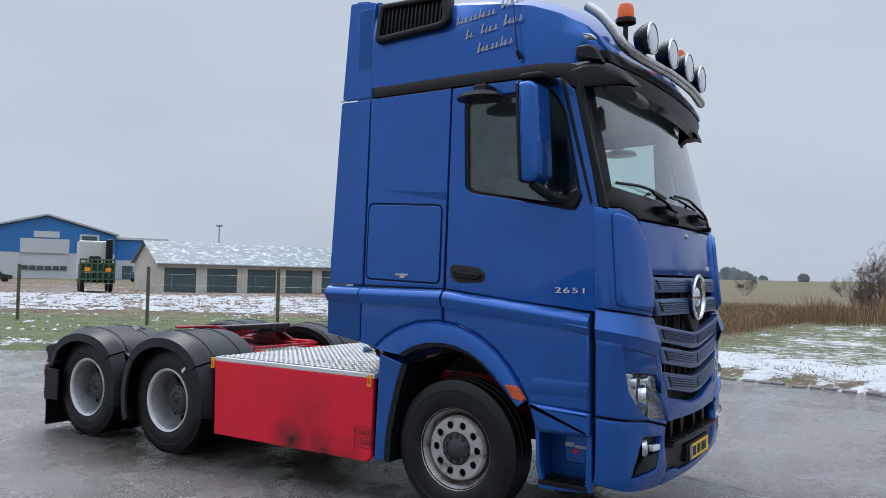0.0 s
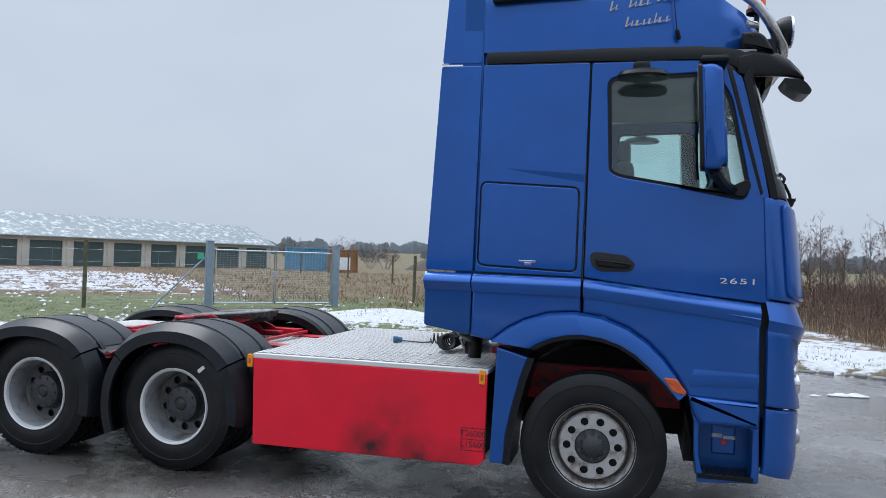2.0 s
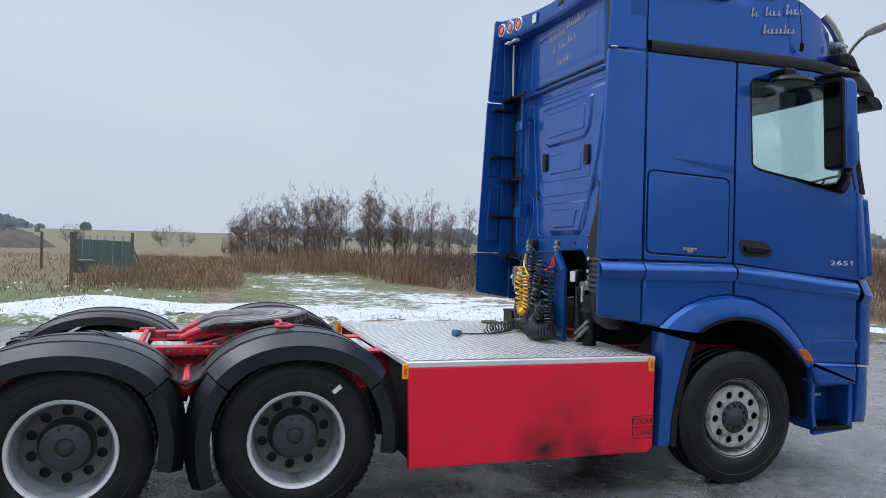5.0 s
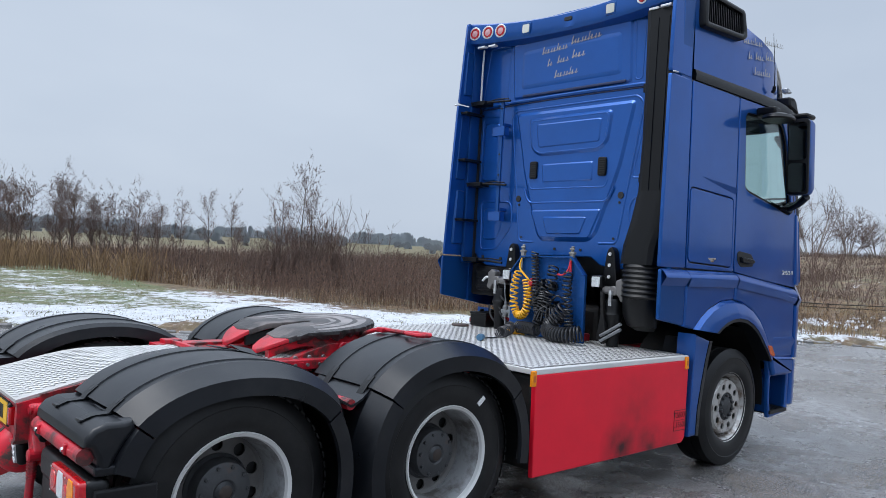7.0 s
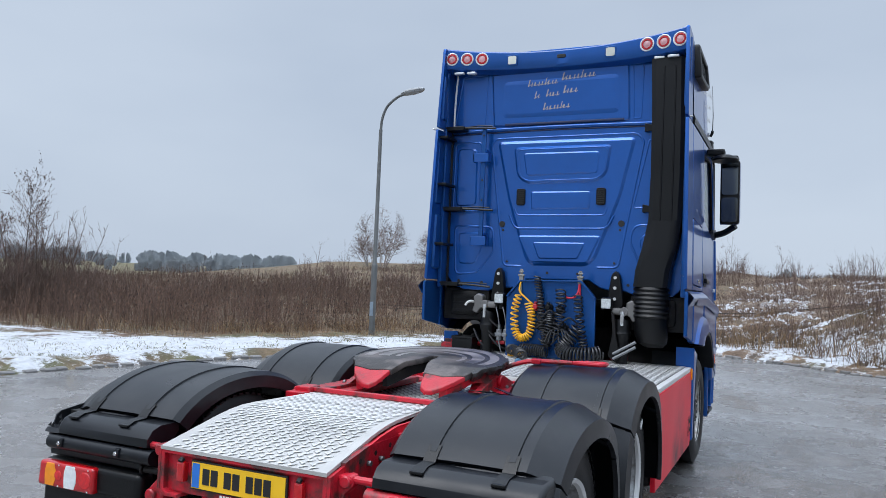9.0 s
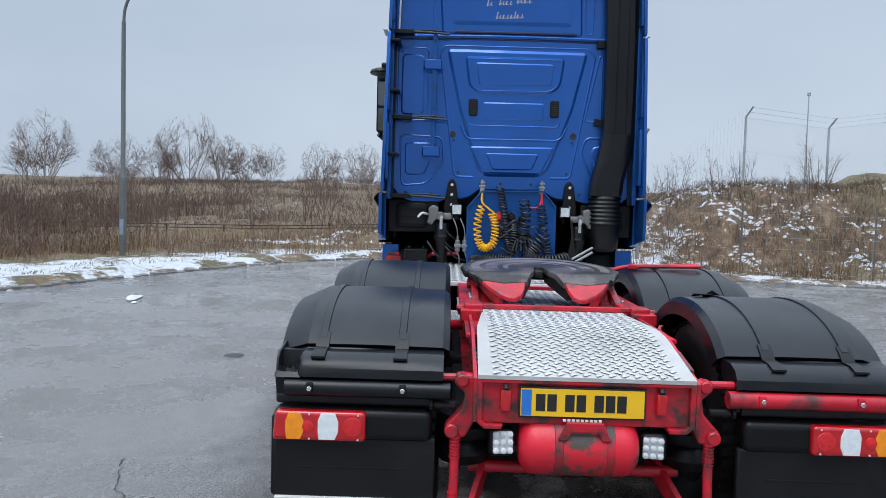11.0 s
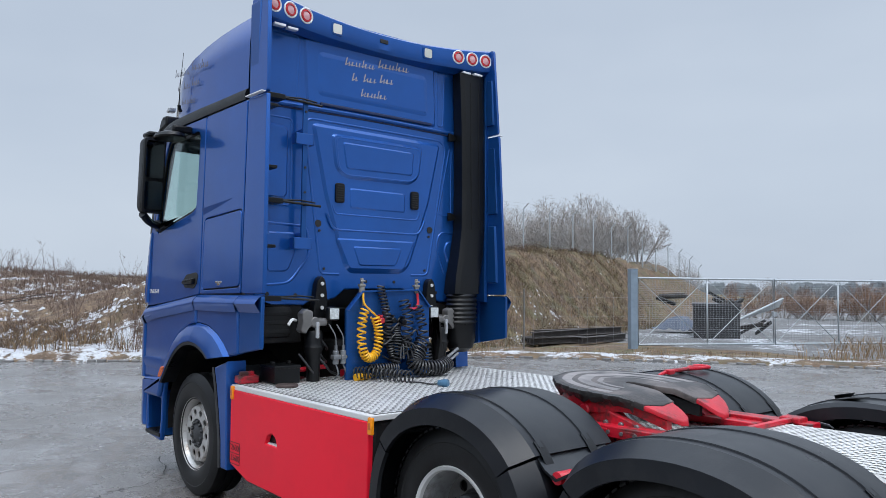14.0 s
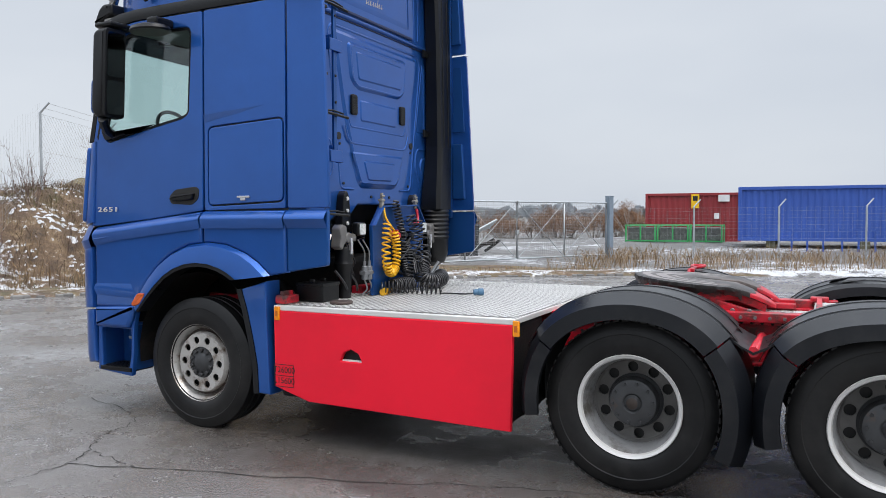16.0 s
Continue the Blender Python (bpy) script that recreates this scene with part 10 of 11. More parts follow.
# distant woods and hedges, the haze put into their colour: belts of trees, each a fan of fine upright twigs under a
# rounded top
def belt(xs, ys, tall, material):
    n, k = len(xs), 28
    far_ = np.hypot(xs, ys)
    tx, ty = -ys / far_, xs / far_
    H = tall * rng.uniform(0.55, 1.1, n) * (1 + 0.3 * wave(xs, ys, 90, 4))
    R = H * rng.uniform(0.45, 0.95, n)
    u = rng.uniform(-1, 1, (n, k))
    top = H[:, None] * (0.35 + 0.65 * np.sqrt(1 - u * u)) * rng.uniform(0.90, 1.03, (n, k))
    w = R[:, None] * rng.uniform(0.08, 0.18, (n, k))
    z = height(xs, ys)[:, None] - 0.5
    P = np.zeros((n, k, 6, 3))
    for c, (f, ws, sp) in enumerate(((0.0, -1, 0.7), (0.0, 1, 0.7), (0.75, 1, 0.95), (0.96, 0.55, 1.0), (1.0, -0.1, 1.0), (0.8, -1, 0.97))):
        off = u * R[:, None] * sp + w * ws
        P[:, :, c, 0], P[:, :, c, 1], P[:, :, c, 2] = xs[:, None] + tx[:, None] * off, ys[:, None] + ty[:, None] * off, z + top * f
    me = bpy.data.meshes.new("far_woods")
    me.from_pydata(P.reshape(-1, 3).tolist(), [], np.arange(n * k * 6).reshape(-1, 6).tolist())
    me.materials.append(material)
    tagged(new("far_woods", me), "distant woods and hedges with haze put into their grey", "woods", kind="stuff")


# farther belts get paler, bluer colours, as haze would make them
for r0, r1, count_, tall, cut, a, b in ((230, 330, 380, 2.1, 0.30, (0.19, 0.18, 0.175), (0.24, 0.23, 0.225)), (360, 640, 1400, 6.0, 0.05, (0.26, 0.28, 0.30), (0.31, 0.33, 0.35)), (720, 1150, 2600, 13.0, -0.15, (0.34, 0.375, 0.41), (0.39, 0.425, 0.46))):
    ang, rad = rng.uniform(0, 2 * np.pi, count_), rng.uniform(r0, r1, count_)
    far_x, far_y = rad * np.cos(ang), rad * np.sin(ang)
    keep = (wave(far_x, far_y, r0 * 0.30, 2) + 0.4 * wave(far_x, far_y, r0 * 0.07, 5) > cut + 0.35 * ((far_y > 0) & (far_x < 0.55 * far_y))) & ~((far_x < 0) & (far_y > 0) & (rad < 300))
    belt(far_x[keep], far_y[keep], tall, islands("hazed_woods", a, b, 0.95))


# ---- fences, gates and lamps ----
GALV = mat("galvanised_steel", (0.42, 0.45, 0.47), 0.45, 0.6, 0.12, 6, 0.05, 80)
GALV_BLUE = mat("grey_blue_steel", (0.24, 0.30, 0.36), 0.5, 0.4, 0.12, 6)
POST_RUST = mat("rusty_grey_post", (0.13, 0.12, 0.11), 0.7, 0.2, 0.25, 8)
WIRE = mat("wire", (0.30, 0.31, 0.32), 0.5, 0.5)
POST_WOOD = mat("weathered_green_brown_post", (0.10, 0.095, 0.06), 0.85, 0.0, 0.3, 8, 0.4, 60)


def gz(x, y):
    return float(height(x, y))


def wire_net(name, p, q, z0, z1, dx, dz, r, label):
    """A net of thin wires between two points."""
    bm = bmesh.new()
    p, q = Vector((*p, 0)), Vector((*q, 0))
    d = q - p
    k = max(1, int(d.length / dx))
    for i in range(k + 1):
        c = p + d * i / k
        z = gz(c.x, c.y)
        tube(bm, [(c.x, c.y, z + z0), (c.x, c.y, z + z1)], r, 3, caps=False)
    za, zb = gz(p.x, p.y), gz(q.x, q.y)
    for j in range(int((z1 - z0) / dz) + 1):
        tube(bm, [(p.x, p.y, za + z0 + j * dz), (q.x, q.y, zb + z0 + j * dz)], r, 3, caps=False)
    return tagged(finish(name, bm, WIRE), label, "fence", kind="stuff")


def yard_gate(p, q, high, post_r, material, mullions, label):
    """A two-leaf tube gate between square posts."""
    P, Q = Vector((*p, gz(*p))), Vector((*q, gz(*q)))
    d = (Q - P)
    L = d.length
    a = math.atan2(d.y, d.x)
    g = thing("gate", label, "gate", "", "", Matrix.Translation(P) @ Matrix.Rotation(a, 4, "Z"))
    for x in (0, L):
        bm = bmesh.new()
        box(bm, x - post_r, x + post_r, -post_r, post_r, -0.3, high, 0.008)
        box(bm, x - post_r - 0.01, x + post_r + 0.01, -post_r - 0.01, post_r + 0.01, high, high + 0.025, 0.006)
        part("gate_post", bm, material, g)
    for x0, x1 in ((post_r + 0.06, L / 2 - 0.03), (L / 2 + 0.03, L - post_r - 0.06)):
        z0, z1 = 0.12, high - 0.24
        bm = bmesh.new()
        tube(bm, [(x0, 0, z0), (x1, 0, z0), (x1, 0, z1), (x0, 0, z1)], 0.033, 8, True)
        leaf = part("gate_leaf", bm, GALV, g)
        for i in range(mullions):
            x = x0 + (x1 - x0) * (i + 1) / (mullions + 1)
            bm = bmesh.new()
            tube(bm, [(x, 0, z0), (x, 0, z1)], 0.026, 8)
            part("mullion", bm, GALV, leaf)
        if mullions:
            xm = (x0 + x1) / 2
            for pa, pb in (((x0, z0), (xm, z1)), ((xm, z1), (x1, z0)), ((x0, z1), (xm, z0)), ((xm, z0), (x1, z1))):
                bm = bmesh.new()
                tube(bm, [(pa[0], 0.01, pa[1]), (pb[0], 0.01, pb[1])], 0.010, 6)
                part("brace", bm, GALV, leaf)
        bm = bmesh.new()
        k = int((x1 - x0) / 0.10)
        for i in range(k):
            tube(bm, [(x0 + (i + 0.5) * (x1 - x0) / k, -0.02, z0), (x0 + (i + 0.5) * (x1 - x0) / k, -0.02, z1)], 0.003, 3, caps=False)
        for j in range(int((z1 - z0) / 0.055)):
            tube(bm, [(x0, -0.02, z0 + j * 0.055), (x1, -0.02, z0 + j * 0.055)], 0.003, 3, caps=False)
        net = part("gate_net", bm, WIRE, leaf)
        net["kind"] = "stuff"
    bm = bmesh.new()
    box(bm, L / 2 - 0.06, L / 2 + 0.06, -0.05, 0.05, 0.95, 1.1, 0.01)
    part("gate_lock", bm, GALV, g)
    return g


yard_gate((7.25, -14.95), (2.95, -23.4), 2.32, 0.11, GALV_BLUE, 1, "wide galvanised mesh gate between blue-grey posts")
g1 = yard_gate((-12.0, 13.5), (-9.25, 16.5), 1.95, 0.10, GALV_BLUE, 0, "galvanised mesh field gate between steel posts")
for x0, x1 in ((-1.6, -0.1),):
    bm = bmesh.new()
    tube(bm, [(x0, 0.0, 0.0), (x1, 0.0, 1.5)], 0.025, 8)
    part("stay", bm, GALV_BLUE, g1)
bm = bmesh.new()
box(bm, -0.38, -0.20, -0.12, -0.10, 1.42, 1.60, 0.004)
part("sign", bm, mat("green_sign", (0.05, 0.42, 0.22), 0.5), g1, "small green sign")


def post_thing(x, y, high, r, material, label, group, arm=False, square=False):
    bm = bmesh.new()
    z = gz(x, y)
    if square:
        box(bm, x - r, x + r, y - r, y + r, z - 0.3, z + high, 0.006)
    else:
        cylinder(bm, (x, y, z - 0.3), (x, y, z + high), r, 10, 0.006)
    if arm:
        tube(bm, [(x, y, z + high - 0.02), (x - 0.22, y - 0.12, z + high + 0.26)], r * 0.8, 8)
    return tagged(finish("fence_post", bm, material), label, "fence post", group)


WOOD_LABEL = "weathered wooden fence post"
for x, y in ((-14.4, 11.2), (-18.4, 9.4), (-22.6, 7.5), (-27, 5.5)):
    post_thing(x, y, 1.85, 0.055, POST_WOOD, WOOD_LABEL, "field fence posts")
wire_net("field_fence_net", (-27, 5.5), (-12.0, 13.5), 0.2, 1.6, 1.4, 0.35, 0.003, "thin wire fence round the field")
for x, y in ((-7.75, 20.5), (-6.3, 24.5), (-9.0, 30), (-11, 34), (-15, 40), (-20, 45), (-26, 50)):
    post_thing(x, y, 1.75, 0.06, POST_WOOD, WOOD_LABEL, "field fence posts")
# screened piece of fence
P0, P1 = Vector((-6.3, 24.5)), Vector((-9.6, 34.5))
sf = thing("screen_fence", "dark green screened fence with slim posts", "fence", "", "", Matrix.Translation((P0.x, P0.y, gz(*P0))) @ Matrix.Rotation(math.atan2(P1.y - P0.y, P1.x - P0.x), 4, "Z"))
Ls = (P1 - P0).length
bm = bmesh.new()
rows = [[(Ls * i / 20, 0.03 * math.sin(i * 1.7), 0.12), (Ls * i / 20, 0.03 * math.sin(i * 1.7 + 0.5), 1.42)] for i in range(21)]
loft(bm, rows)
thicken(bm, 0.01)
part("screen", bm, mat("dark_green_net", (0.035, 0.06, 0.055), 0.8, 0.0, 0.2, 3), sf)
for i in range(8):
    bm = bmesh.new()
    box(bm, Ls * i / 7 - 0.03, Ls * i / 7 + 0.03, -0.06, 0.0, -0.2, 1.62, 0.005)
    part("screen_post", bm, GALV_BLUE, sf)
bm = bmesh.new()
tube(bm, [(1.4, -0.9, 0.0), (0.3, -0.05, 1.3)], 0.03, 8)
part("brace", bm, GALV_BLUE, sf)

# fence along the mound's crest
crest = []
for k in range(-2, 15):
    x, y = 16.2 + 0.30 * 3.0 * k if k > 0 else 16.2 + 0.26 * 3.0 * k, -13.9 - 0.954 * 3.0 * k
    crest.append((x, y))
    post_thing(x, y, 2.05, 0.035, GALV, "slim galvanised fence post with an angled arm", "crest fence posts", True)
bm = bmesh.new()
for (xa, ya), (xb, yb) in zip(crest, crest[1:]):
    za, zb = gz(xa, ya), gz(xb, yb)
    k = 24
    for i in range(-12, k):
        for sgn in (1, -1):
            t0, t1 = i / k, (i + 12) / k
            lo, hi = 0.05, 2.0
            if t0 < 0:
                lo, t0 = lo + (hi - lo) * (-t0 / (t1 - t0)), 0
            if t1 > 1:
                hi, t1 = lo + (hi - lo) * ((1 - t0) / (t1 - t0)), 1
            a, b = (lo, hi) if sgn > 0 else (2.05 - lo, 2.05 - hi)
            tube(bm, [(xa + (xb - xa) * t0, ya + (yb - ya) * t0, za + (zb - za) * t0 + a), (xa + (xb - xa) * t1, ya + (yb - ya) * t1, za + (zb - za) * t1 + b)], 0.0022, 3, caps=False)
    for z in (0.05, 1.0, 2.0):
        tube(bm, [(xa, ya, za + z), (xb, yb, zb + z)], 0.004, 3, caps=False)
    for o, z in ((0.12, 2.15), (0.22, 2.28)):
        tube(bm, [(xa - o, ya - o * 0.5, za + z), (xb - o, yb - o * 0.5, zb + z)], 0.004, 3, caps=False)
tagged(finish("crest_fence_net", bm, WIRE), "fine chain-link fence with barbed wire on top", "fence", kind="stuff")
# the fence turns the corner towards the yard with a tall post
post_thing(12.2, -4.5, 3.2, 0.045, WIRE, "tall dark corner post of the chain-link fence", "crest fence posts", True)
wire_net("corner_fence_net", (12.2, -4.5), crest[0], 0.1, 2.3, 0.16, 0.16, 0.0014, "fine chain-link fence round the corner")
# a slender radio mast far beyond the heath
mast = thing("radio_mast", "slender grey radio mast far beyond the heath", "mast", "", "", Matrix.Translation((252.0, -119.0, 0.0)))
bm = bmesh.new()
tube(bm, [(0, 0, -0.5), (0, 0, 20), (0, 0, 42)], [0.38, 0.28, 0.18], 8)
part("pole", bm, GALV, mast)
bm = bmesh.new()
box(bm, -0.4, 0.4, -0.4, 0.4, 41.8, 43.0, 0.06)
part("aerial", bm, GALV, mast)
# lower fence at the mound's foot and along the verge by the gate
for x, y in ((10.4, -6.6), (9.9, -9.6), (9.2, -12.4)):
    post_thing(x, y, 1.75, 0.024, POST_RUST, "slim rusty fence post at the mound", "verge fence posts")
wire_net("verge_fence_net", (10.4, -6.6), (7.3, -14.9), 0.1, 1.65, 0.28, 0.28, 0.002, "fine wire fence at the mound's foot")
for i in range(9):
    x, y = 2.9 - i * 2.9, -23.5 - i * 0.95
    post_thing(x, y, 1.95, 0.035, GALV, "slim galvanised fence post with an angled arm", "yard fence posts", True)
wire_net("yard_fence_net", (2.9, -23.5), (-20.3, -31.1), 0.05, 1.9, 0.16, 0.13, 0.002, "fine chain-link fence beside the gate")

# a low dark rail along the heath's foot
rail_ = thing("rail_fence", "low dark double rail along the foot of the heath", "rail fence")
RP = [(22.5, 17.0), (24.6, 12.8), (26.6, 8.4), (28.4, 4.0), (30.0, -0.6), (31.2, -5.0)]
RAIL_DARK = mat("dark_rusty_rail", (0.045, 0.036, 0.032), 0.7, 0.2, 0.3, 3)
for (xa, ya), (xb, yb) in zip(RP, RP[1:]):
    for dz in (0.16, 0.30):
        bm = bmesh.new()
        tube(bm, [(xa, ya, gz(xa, ya) + dz), (xb, yb, gz(xb, yb) + dz)], 0.022, 6)
        part("rail", bm, RAIL_DARK, rail_)
    for f in (0.0, 0.5):
        x, y = xa + (xb - xa) * f, ya + (yb - ya) * f
        bm = bmesh.new()
        box(bm, x - 0.035, x + 0.035, y - 0.035, y + 0.035, gz(x, y) - 0.2, gz(x, y) + 0.34, 0.01)
        part("rail_post", bm, RAIL_DARK, rail_)

# street lamp
LAMP_STEEL = mat("dull_dark_lamp_steel", (0.13, 0.135, 0.135), 0.6, 0.3, 0.15, 4)
lamp = thing("street_lamp", "tall dark grey steel street lamp with a curved arm", "street lamp", "", "", Matrix.Translation((11.0, 8.9, 0.05)))
bm = bmesh.new()
tube(bm, [(0, 0, -0.3), (0, 0, 2.0)], 0.085, 14)
tube(bm, [(0, 0, 2.0), (0, 0, 2.06), (0, 0, 5.9)], [0.085, 0.06, 0.05], 12)
part("pole", bm, LAMP_STEEL, lamp)
bm = bmesh.new()
tube(bm, smooth_path([(0, 0, 5.80), (0, -0.03, 6.2), (0.0, -0.18, 6.56), (0, -0.48, 6.80), (0, -0.70, 6.88)], 5), 0.038, 10)
part("arm", bm, LAMP_STEEL, lamp)
bm = bmesh.new()
rows = [[(w_ * math.cos(b), y, 6.90 + 0.13 * (-0.62 - y) + h_ * math.sin(b)) for b in (2 * math.pi * j / 14 for j in range(14))] for y, w_, h_ in ((-0.62, 0.04, 0.03), (-0.74, 0.12, 0.075), (-0.98, 0.16, 0.095), (-1.24, 0.14, 0.07), (-1.34, 0.06, 0.03))]
loft(bm, rows, True, True)
part("lamp_head", bm, mat("grey_lamp_head", (0.30, 0.31, 0.32), 0.5), lamp)
bm = bmesh.new()
box(bm, -0.09, 0.09, -0.05, 0.05, 0.55, 0.95, 0.01)
part("hatch", bm, GALV_BLUE, lamp)


# ---- buildings and containers ----
CREAM = mat("cream_render", (0.52, 0.49, 0.42), 0.85, 0.0, 0.08, 0.6, 0.1, 20)
SHED_DOOR = mat("dark_green_grey_door", (0.06, 0.095, 0.095), 0.6, 0.0, 0.12, 0.8)
ROOF_SHEET = mat("grey_green_roof_sheet_with_snow", (0.19, 0.22, 0.225), 0.5, 0.0, 0.12, 0.5, second=(0.60, 0.61, 0.62), amount=0.40, spec=0.3, sscale=1.8, hard=0.10)


def shed():
    A, B = Vector((-50.0, 33.1)), Vector((-36.35, 64.9))
    L = (B - A).length
    m = Matrix.Translation((A.x, A.y, -0.22)) @ Matrix.Rotation(math.atan2(B.y - A.y, B.x - A.x), 4, "Z")
    h = thing("storage_shed", "long cream storage shed with dark doors and a snowy sheet roof", "building", "", "", m)
    deep, eave, ridge = 9.0, 2.72, 4.55
    doors = 10
    pitch = L / doors
    front_holes = [rect(i * pitch + 0.45, (i + 1) * pitch - 0.45, 0.02, 2.3) for i in range(doors)]
    bm = bmesh.new()
    prism(bm, rect(0, L, 0, eave), "xz", 0.0, 0.2, 0.0, front_holes)
    part("wall", bm, CREAM, h)
    for x in (0.0, L - 0.2):
        bm = bmesh.new()
        prism(bm, [(0.2, 0), (deep, 0), (deep, eave), (deep / 2, ridge - 0.1), (0.2, eave)], "yz", x, x + 0.2)
        part("gable_wall", bm, CREAM, h)
    bm = bmesh.new()
    box(bm, 0, L, deep - 0.2, deep, 0, eave)
    part("back_wall", bm, CREAM, h)
    for i in range(doors):
        bm = bmesh.new()
        box(bm, i * pitch + 0.47, (i + 1) * pitch - 0.47, 0.10, 0.14, 0.02, 2.3)
        for j in range(1, 5):
            box(bm, i * pitch + 0.47, (i + 1) * pitch - 0.47, 0.095, 0.1, j * 0.46 - 0.006, j * 0.46 + 0.006)
        part("shed_door", bm, SHED_DOOR, h)
        bm = bmesh.new()
        box(bm, i * pitch - 0.13, i * pitch + 0.13, -0.06, 0.0, 0, eave - 0.05, 0.01)
        part("pilaster", bm, CREAM, h)
    for y0, y1 in ((-0.35, deep / 2), (deep + 0.35, deep / 2)):
        bm = bmesh.new()
        n_ = int(L / 0.22)
        rows = [[(-0.3 + (L + 0.6) * i / n_, y0, eave - 0.10 + (0.05 if i % 2 else 0)), (-0.3 + (L + 0.6) * i / n_, y1, ridge + (0.05 if i % 2 else 0))] for i in range(n_ + 1)]
        loft(bm, rows)
        thicken(bm, 0.03)
        part("roof", bm, ROOF_SHEET, h)
    bm = bmesh.new()
    box(bm, -0.3, L + 0.3, -0.42, -0.30, eave - 0.16, eave - 0.06, 0.02)
    part("gutter", bm, GALV, h)


shed()


def blue_hall():
    """A workshop far off: blue upper walls over white, with a large door."""
    c = Vector((-127.7, 67.5))
    a = math.atan2(c.y + 6, c.x - 3) - math.pi / 2
    m = Matrix.Translation((c.x, c.y, 0)) @ Matrix.Rotation(a, 4, "Z")
    h = thing("workshop", "blue and white workshop hall with a pale sectional door", "building", "", "", m)
    HB, HW = mat("blue_cladding", (0.03, 0.17, 0.45), 0.5, 0.0, 0.08, 0.3), mat("white_cladding", (0.55, 0.56, 0.58), 0.6, 0.0, 0.06, 0.3)
    w_, eave, ridge = 11.0, 7.9, 10.9
    bm = bmesh.new()
    prism(bm, [(-w_, 4.6), (w_, 4.6), (w_, eave), (0, ridge), (-w_, eave)], "xz", 0, 0.4)
    part("upper_wall", bm, HB, h)
    bm = bmesh.new()
    prism(bm, rect(-w_, w_, 0, 4.6), "xz", 0.05, 0.4, 0.0, (rect(-4.0, 3.6, 0.05, 4.5),))
    part("lower_wall", bm, HW, h)
    for x in (-w_, w_ - 0.3):
        bm = bmesh.new()
        box(bm, x, x + 0.3, 0.4, 22, 0, eave)
        part("side_wall", bm, HB, h)
    bm = bmesh.new()
    box(bm, -4.0, 3.6, 0.2, 0.3, 0, 7.0)
    d = part("sectional_door", bm, HW, h)
    for i in range(6):
        bm = bmesh.new()
        box(bm, -3.7 + i * 1.2, -2.7 + i * 1.2, -0.03, 0.2, 1.6, 2.3)
        part("door_pane", bm, SHED_DOOR, d)
    bm = bmesh.new()
    box(bm, -4.0, 3.6, -0.05, 0.05, 4.5, 7.0)
    part("door_top", bm, HW, d)
    bm = bmesh.new()
    box(bm, -2.0, 2.0, -0.12, 0.0, 7.2, 8.3, 0.03)
    part("sign_board", bm, HW, h)
    for s in (-1, 1):
        bm = bmesh.new()
        loft(bm, [[(0, -0.6, ridge + 0.15), (0, 22, ridge + 0.15)], [(s * (w_ + 0.6), -0.6, eave), (s * (w_ + 0.6), 22, eave)]])
        thicken(bm, 0.3)
        part("roof", bm, mat("pale_grey_roof", (0.42, 0.44, 0.46), 0.7), h)
    bm = bmesh.new()
    box(bm, 5.2, 8.4, -0.1, 0.1, 5.6, 8.0, 0.05)
    wdw = part("window", bm, HW, h)
    bm = bmesh.new()
    box(bm, 5.6, 8.0, -0.14, -0.1, 5.9, 7.7)
    part("pane", bm, SHED_DOOR, wdw)
    bm = bmesh.new()
    box(bm, w_, w_ + 9, 2, 16, 0, 7.4)
    ann = part("annexe", bm, HB, h)
    bm = bmesh.new()
    box(bm, w_ - 0.4, w_ + 9.4, 1.6, 16.4, 7.4, 7.8)
    part("annexe_roof", bm, HW, ann)
    bm = bmesh.new()
    box(bm, w_, w_ + 9, 1.9, 2.0, 0, 3.6)
    part("annexe_base", bm, HW, ann)
    for x in (12.5, 15.5):
        bm = bmesh.new()
        box(bm, x, x + 1.8, 1.8, 1.95, 0.2, 2.6)
        part("annexe_door", bm, SHED_DOOR, ann)


blue_hall()


